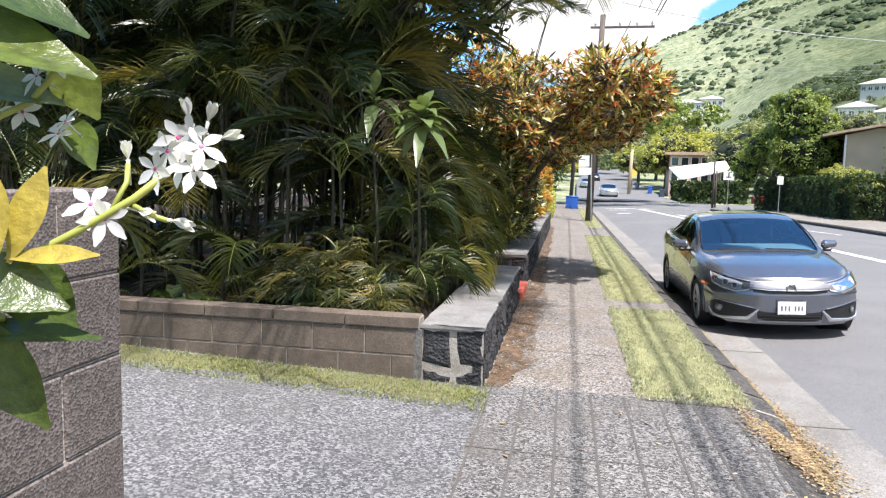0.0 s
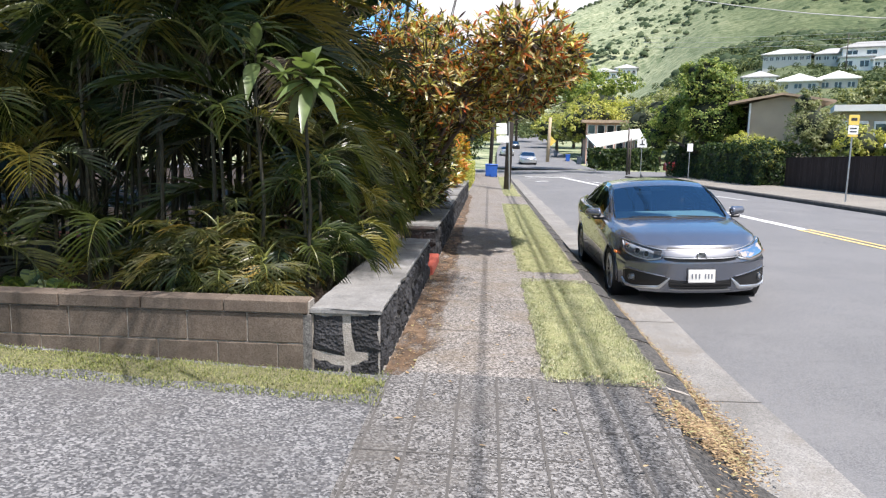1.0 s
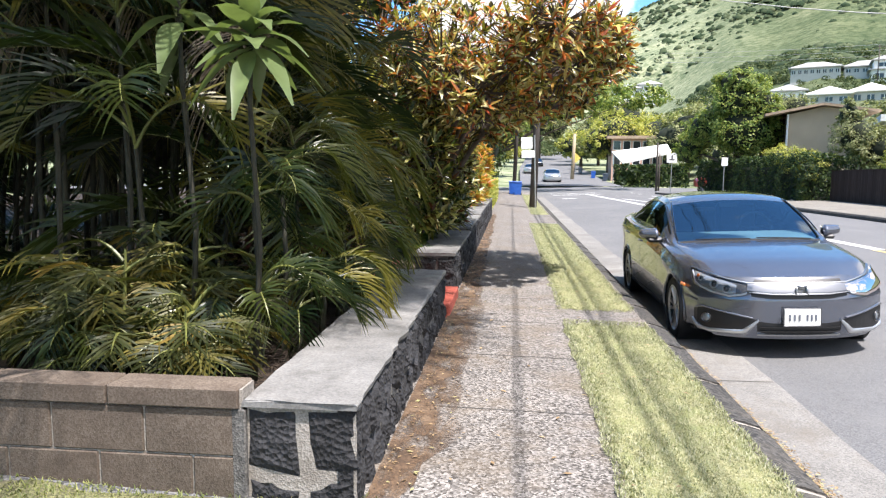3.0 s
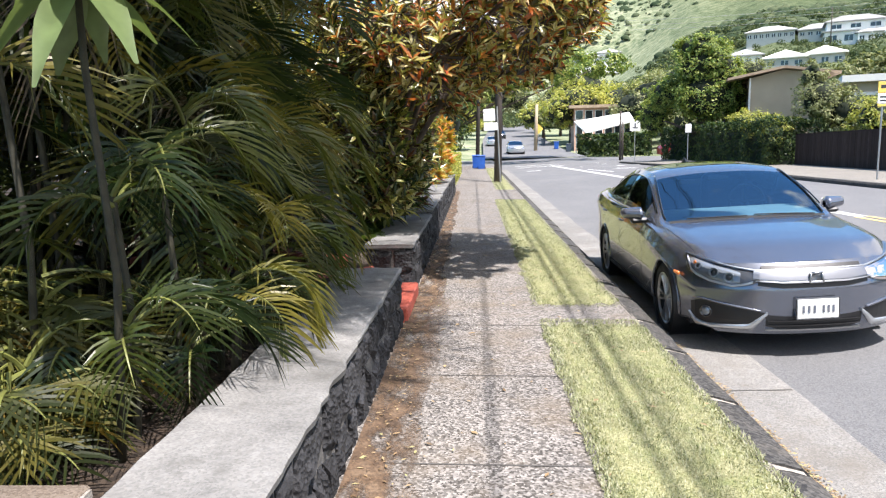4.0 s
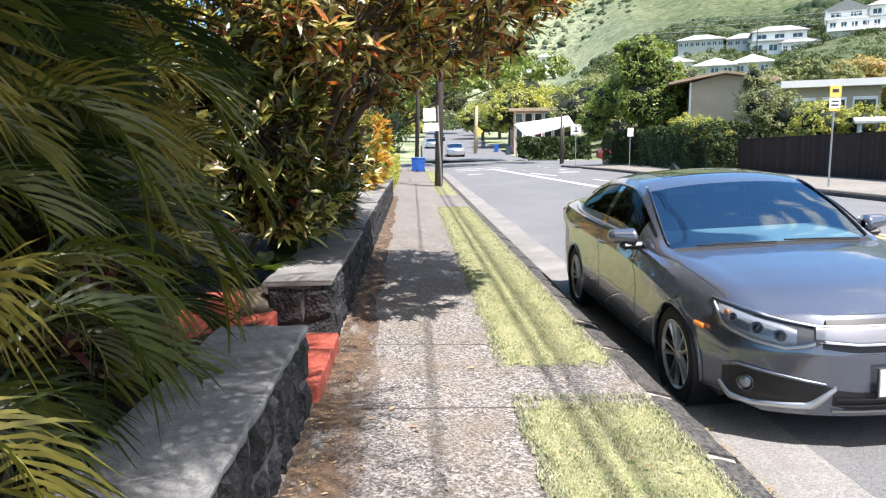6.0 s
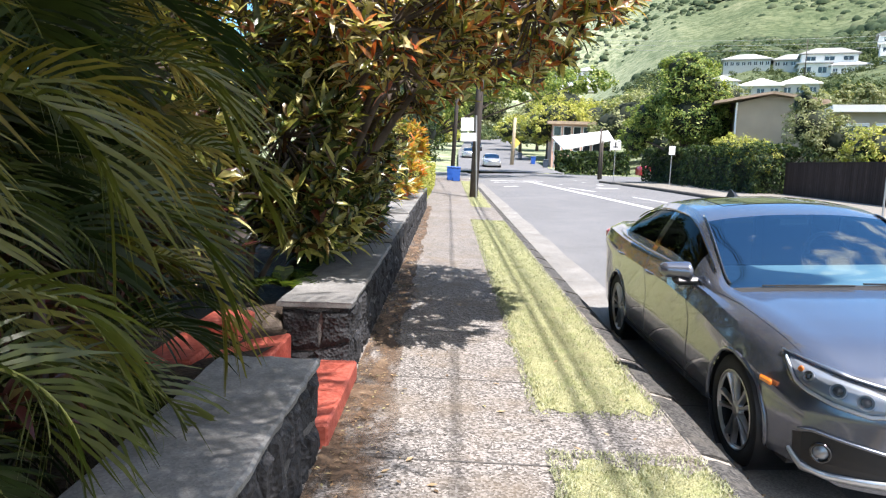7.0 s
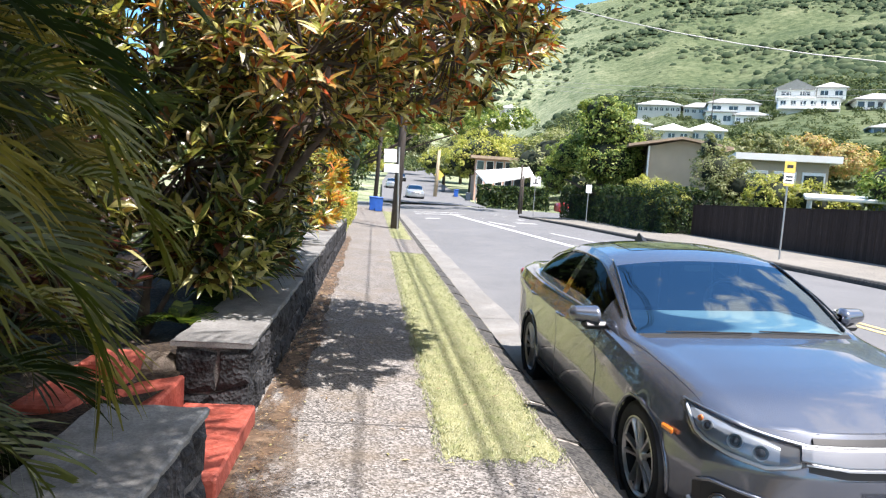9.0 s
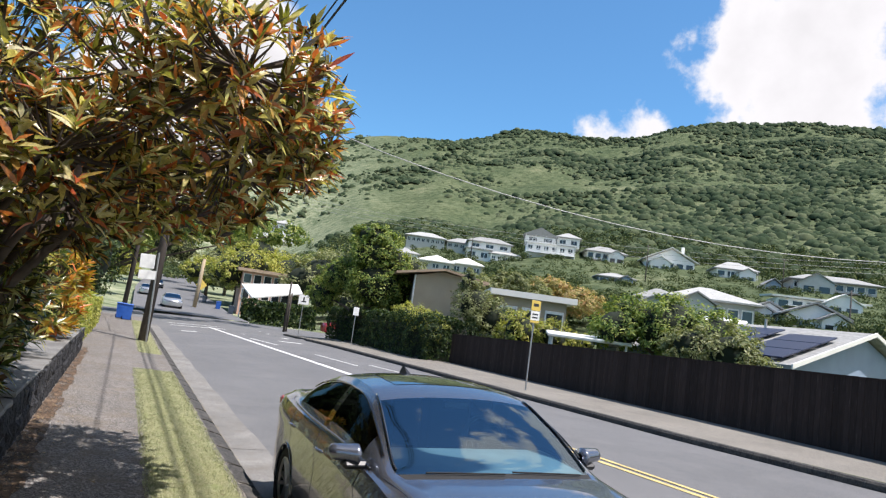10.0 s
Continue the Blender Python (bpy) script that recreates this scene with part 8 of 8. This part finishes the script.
SEGS = (("wall_1", 5.30, 9.05, 0.455, 1), ("wall_2", 10.13, 13.08, 0.485, 2), ("wall_3", 13.08, 16.1, 0.535, 3), ("wall_4", 16.1, 24.2, 0.56, 4))
for name, y0, y1, top, seed in SEGS:
    w = wall_core(name, "low black lava rock wall with a pale concrete cap", -0.87, WALL_X - 0.035, y0 + 0.035, y1 - 0.002, -0.15, top - 0.032, MORTAR)
    cap_slab(w, -0.90, WALL_X, y0, y1, top - 0.034, top, seed)
    stones(w, y0 + 0.01, y1, -0.06, top - 0.032, lambda u, z, d: (WALL_X - 0.045 + d, u, z), seed * 10, 0.17, 0.009)
    if seed == 1:
        bed_m = Mesh()
        bed_m.box(-0.885, WALL_X - 0.02, y0 + 0.022, y0 + 0.034, -0.08, top - 0.035)
        part("mortar", bed_m, PALE_MORTAR, w, "pale mortar between the corner stones")
        front = lambda u, z, d: (u, y0 + 0.03 - d, z)
        r = random.Random(3)
        for poly in ([(-0.885, 0.16), (-0.66, 0.12), (-0.665, 0.415), (-0.89, 0.415)], [(-0.63, 0.13), (-0.43, 0.16), (-0.425, 0.415), (-0.635, 0.415)], [(-0.89, -0.06), (-0.70, -0.06), (-0.66, 0.06), (-0.80, 0.10), (-0.89, 0.115)], [(-0.64, -0.06), (-0.43, -0.06), (-0.425, 0.12), (-0.54, 0.10), (-0.62, 0.06)]):
            stone(w, poly, front, 0.018, r)
    if seed == 2:
        stones(w, -0.88, WALL_X - 0.02, -0.02, top - 0.055, lambda u, z, d, y0=y0: (u, y0 + 0.03 - d, z), 91, 0.25, 0.006)

# red painted steps in the gap
steps = thing("steps", "red painted concrete steps between the wall ends", "steps", pose(-0.6, 9.6, 0))
for x0, x1, y0, y1, z1 in ((-0.385, -0.80, 9.06, 10.10, 0.125), (-0.80, -1.15, 9.10, 10.10, 0.29), (-1.15, -1.42, 9.35, 10.1, 0.33)):
    m = Mesh()
    m.rbox(((x0 + x1) / 2 + 0.6, (y0 + y1) / 2 - 9.6, z1 / 2 - 0.05), (abs(x1 - x0), y1 - y0, z1 + 0.1), 0.012)
    part("step", m, RED, steps)
blk = tagged(new("kerb_block"), "red painted concrete block beside the steps", "block")
m = Mesh()
m.rbox((-1.18, 10.02, 0.31), (0.26, 0.32, 0.20), 0.015)
part("block", m, RED, blk)
rock = thing("garden_rock", "rough brown rock beside the steps", "rock", pose(-0.98, 10.20, 0.30))
m = Mesh()
m.grid([[(0.13 * math.cos(a) * math.cos(b) * (1 + 0.3 * noise.noise((a * 2, b * 2, 1))), 0.13 * math.sin(a) * math.cos(b), 0.09 * math.sin(b) * (1 + 0.3 * noise.noise((a, b * 3, 5)))) for a in np.linspace(0, 2 * math.pi, 13)[:-1]] for b in np.linspace(-1.5, 1.5, 8)], 0, True)
part("stone", m, CMU, rock)
m = Mesh()
m.rbox((0, 0, 0), (1.6, 0.5, 0.16), 0.02)
garden = thing("garden_edge", "red painted garden edge under the palms", "kerb", pose(-5.1, 9.0, 0.32, 0, 0, 4))
part("edge", m, RED, garden)

# block wall along the driveway: core of mortar, blocks as pieces
bw = wall_core("wall_5", "brown concrete block garden wall with a flat cap course", -7.0, -0.90, 5.306, 5.44, -0.15, 0.49, PALE_MORTAR)


def block_data(w, h, d, mat):
    m = Mesh()
    m.rbox((0, 0, 0), (w, d, h), 0.006)
    return m.data("block", mat)


FULL, CAPB, HALF = block_data(0.403, 0.196, 0.03, CMU), block_data(0.56, 0.085, 0.17, CMU), block_data(0.2, 0.196, 0.03, CMU)
for row, z in enumerate((0.105, 0.308)):
    for i in range(15):
        x = -1.115 - 0.411 * i - (0.205 if row == 0 else 0)
        part("block", FULL, None, bw, m=pose(x, 5.312, z))
    if row == 0:
        part("block", HALF, None, bw, m=pose(-1.012, 5.312, z))
part("block", block_data(0.06, 0.42, 0.034, MORTAR), None, bw, m=pose(-0.915, 5.313, 0.2))
for i in range(11):
    part("cap_block", CAPB, None, bw, m=pose(-1.19 - 0.568 * i, 5.37, 0.455))

# grey block pier wall beside the start of the walk
PX, PY, PZ = -0.92, 1.94, 1.43
pw = wall_core("wall_6", "tall grey concrete block pier wall", PX - 0.19, PX - 0.004, -6.0, PY - 0.004, -0.1, PZ - 0.01, PALE_MORTAR)
GB, GH, GE = block_data(0.393, 0.193, 0.03, CMU_GREY), block_data(0.192, 0.193, 0.03, CMU_GREY), block_data(0.19, 0.193, 0.03, CMU_GREY)
for row in range(8):
    z = -0.095 + 0.1975 * row + 0.07
    odd = row % 2
    y = PY
    if odd == 1:
        part("block", GH, None, pw, m=pose(PX - 0.012, y - 0.097, z, 0, 0, 90))
        y -= 0.198
    for i in range(9 if row < 7 else 9):
        part("block", GB, None, pw, m=pose(PX - 0.012, y - 0.1975 - 0.3975 * i, z, 0, 0, 90))
    part("block", GE, None, pw, m=pose(PX - 0.10, PY - 0.012, z))

# kerb stones along the near side, with pale joints
kerb = Mesh()
rows = []
for y in np.linspace(5.42, 52, 118):
    rows.append([(KERB_X - 0.03, y, walk_z(KERB_X) + 0.002), (KERB_X + 0.15, y, -0.085), (KERB_X + 0.185, y, -0.12), (KERB_X + 0.20, y, -0.27)])
kerb.grid(rows)
kb = setting("kerb_1", kerb, PALE_MORTAR, "dark stone kerb with pale mortar joints", "kerb")


def sunk(y):
    """The first stone dips under the leaf litter at the driveway."""
    return max(0.0, 5.45 - y) * 0.24


r = random.Random(12)
y = 4.95
while y < 48:
    L = r.uniform(0.75, 0.98)
    m = Mesh()
    sec = [(KERB_X - 0.02, -0.034), (KERB_X + 0.06, -0.046), (KERB_X + 0.155, -0.075), (KERB_X + 0.192, -0.115), (KERB_X + 0.207, -0.26)]
    m.grid([[(x + r.uniform(-0.006, 0.006), yy, z - sunk(yy) + r.uniform(-0.006, 0.004)) for x, z in sec] for yy in np.linspace(y + 0.035, y + L - 0.035, 5)])
    for yy in (y + 0.035, y + L - 0.035):
        m.add([(x, yy, z - sunk(yy)) for x, z in sec] + [(KERB_X - 0.02, yy, -0.34)], [(0, 1, 2, 3, 4, 5)])
    part("kerb_stone", m, KERB, kb)
    y += L
for i, (x, yy, a) in enumerate(((1.50, 4.42, 22), (1.52, 4.02, 12))):
    m = Mesh()
    m.rbox((0, 0, 0), (0.20, 0.42, 0.08), 0.03)
    part("kerb_stone", m, KERB, kb, m=pose(x + 0.12, yy, -0.222, 0, 16, a))

# fence boards
board = Mesh()
board.rbox((0, 0, 0.86), (0.022, 0.143, 1.72), 0.004)
BOARD = board.data("board", FENCE)
for i in range(200):
    y = 8.0 + 0.1465 * i
    part("board", BOARD, None, fence, m=Matrix.Translation((FENCE_X + r.uniform(-0.006, 0.006), y, fence_top(y) - 1.72)))
rest = Mesh()
for i in range(320):
    y = 7.85 - 0.1465 * i
    rest.box(FENCE_X - 0.011, FENCE_X + 0.011, y - 0.0715, y + 0.0715, 0.05, fence_top(y))
tagged(part("boards", rest, FENCE, fence), kind="stuff")

# flowers and leaves of the bush, each a piece of its own
B0 = Vector((-0.70, 0.9, 1.2))


def flower(p, d, s, closed=False):
    d = Vector(d).normalized()
    m = Mesh()
    base = Vector(p) - B0
    m.tube([tuple(base - d * s * 1.1), tuple(base - d * s * 0.4), tuple(base)], [s * 0.05, s * 0.06, s * 0.09], 6)
    side = d.orthogonal().normalized()
    up = d.cross(side)
    for k in range(5):
        a = 2 * math.pi * k / 5 + p[0] * 40
        e = (side * math.cos(a) + up * math.sin(a)) * (0.25 if closed else 1.0) + d * (1.0 if closed else 0.15)
        leaf(m, base, e, d, s * 1.0, s * 0.44, 0.15, 0.2, 8, 0, 1.25, 0.18)
    f = part("flower", m, PETAL, bush, "small white flower", True)
    if not closed:
        c = Mesh()
        c.lathe([(0, s * 0.10), (s * 0.04, s * 0.07), (s * 0.05, 0)], 8, "z")
        part("throat", c, PINK, f, "", m=Matrix.Translation(base + d * s * 0.01) @ d.to_track_quat("Z", "Y").to_matrix().to_4x4())


def blade(a, b, W, mat, up=(0.2, -0.9, 0.4), droop=0.1, label=""):
    a, b = Vector(a), Vector(b)
    bush_leaf(a, b - a, (b - a).length, W, mat, droop, up, label)


TWIG = plain("green_twig", (0.28, 0.30, 0.06), 0.5)
for pts, rad in (([(-0.95, 0.9, 1.30), (-0.60, 1.05, 1.36), (-0.45, 1.11, 1.39), (-0.39, 1.13, 1.425), (-0.34, 1.16, 1.462), (-0.30, 1.18, 1.50)], 0.0045), ([(-0.95, 0.95, 1.35), (-0.62, 1.15, 1.50), (-0.50, 1.20, 1.57), (-0.46, 1.21, 1.62)], 0.004), ([(-0.36, 1.15, 1.45), (-0.355, 1.17, 1.48), (-0.36, 1.18, 1.50)], 0.003), ([(-0.34, 1.16, 1.455), (-0.32, 1.16, 1.445), (-0.30, 1.16, 1.44)], 0.003), ([(-0.95, 0.9, 1.25), (-0.60, 1.08, 1.33), (-0.47, 1.12, 1.33)], 0.004)):
    m = Mesh()
    m.tube([tuple(Vector(p) - B0) for p in pts], rad, 7)
    part("twig", m, TWIG, bush, "", True)
FACE = Vector((0.18, -0.95, 0.25))
r = random.Random(4)
for p in ((-0.28, 1.175, 1.535), (-0.305, 1.17, 1.515), (-0.27, 1.165, 1.495), (-0.29, 1.17, 1.50), (-0.32, 1.17, 1.495), (-0.265, 1.17, 1.52), (-0.295, 1.175, 1.53), (-0.385, 1.15, 1.455), (-0.365, 1.145, 1.44)):
    flower(p, FACE + Vector((r.uniform(-0.6, 0.6), 0, r.uniform(-0.4, 0.6))), r.uniform(0.024, 0.030))
for p, d in (((-0.36, 1.18, 1.505), (-0.1, 0, 1)), ((-0.295, 1.16, 1.44), (1, 0, -0.1)), ((-0.25, 1.185, 1.53), (1, 0, 0.4)), ((-0.262, 1.18, 1.548), (0.3, 0, 1)), ((-0.285, 1.18, 1.552), (-0.2, 0, 1)), ((-0.335, 1.16, 1.45), (1, -0.3, -0.1))):
    flower(p, d, 0.026, True)
for p in ((-0.47, 1.21, 1.62), (-0.49, 1.20, 1.60), (-0.47, 1.22, 1.55), (-0.52, 1.21, 1.56), (-0.48, 1.22, 1.535)):
    flower(p, FACE + Vector((r.uniform(-0.8, 0.8), 0, r.uniform(-0.4, 0.8))), 0.024)
blade((-0.60, 1.10, 1.66), (-0.39, 1.17, 1.615), 0.085, NEAR_LEAF, (0.1, -0.6, 0.8))
blade((-0.56, 1.12, 1.72), (-0.42, 1.20, 1.66), 0.07, NEAR_LEAF, (0.1, -0.6, 0.8))
blade((-0.60, 1.14, 1.60), (-0.47, 1.22, 1.585), 0.06, NEAR_LEAF, (0, -0.7, 0.7))
blade((-0.50, 1.24, 1.64), (-0.455, 1.26, 1.565), 0.05, NEAR_LEAF, (0.3, -0.9, 0.2), 0.1, "pale sunlit leaf")
blade((-0.49, 1.25, 1.56), (-0.455, 1.25, 1.50), 0.035, NEAR_LEAF)
blade((-0.435, 1.09, 1.395), (-0.405, 1.11, 1.495), 0.036, YOUNG_LEAF, (0.3, -0.9, 0.1), 0.0, "young yellow leaf")
blade((-0.44, 1.09, 1.40), (-0.345, 1.11, 1.41), 0.024, YOUNG_LEAF, (0.1, -0.7, 0.6), 0.05, "young yellow leaf")
blade((-0.435, 1.075, 1.40), (-0.438, 1.08, 1.49), 0.028, YOUNG_LEAF, (0.4, -0.9, 0.0), 0.0, "young yellow leaf")
blade((-0.50, 1.07, 1.395), (-0.375, 1.10, 1.355), 0.055, NEAR_LEAF, (0.1, -0.7, 0.7), 0.05, "pale sunlit leaf")
blade((-0.50, 1.14, 1.40), (-0.405, 1.15, 1.32), 0.06, NEAR_LEAF, (0.2, -0.8, 0.5))
blade((-0.52, 1.10, 1.32), (-0.36, 1.13, 1.315), 0.035, NEAR_LEAF, (0, -0.4, 0.9), 0.02)
blade((-0.50, 1.09, 1.34), (-0.42, 1.12, 1.225), 0.055, NEAR_LEAF, (0.2, -0.9, 0.3))
blade((-0.52, 1.12, 1.33), (-0.455, 1.14, 1.25), 0.05, NEAR_LEAF, (0.1, -0.9, 0.3))
for i in range(26):
    p = Vector((r.uniform(-0.95, -0.60), r.uniform(0.85, 1.25), r.uniform(1.25, 1.75)))
    d = Vector((r.uniform(-0.2, 1), r.uniform(-0.3, 0.8), r.uniform(-0.6, 0.5)))
    if p.x > -0.72 and p.y > 1.0:
        p.x -= 0.2
    blade(p, p + d.normalized() * r.uniform(0.07, 0.11), 0.05, NEAR_LEAF, (0.1, -0.5, 0.8), 0.2)
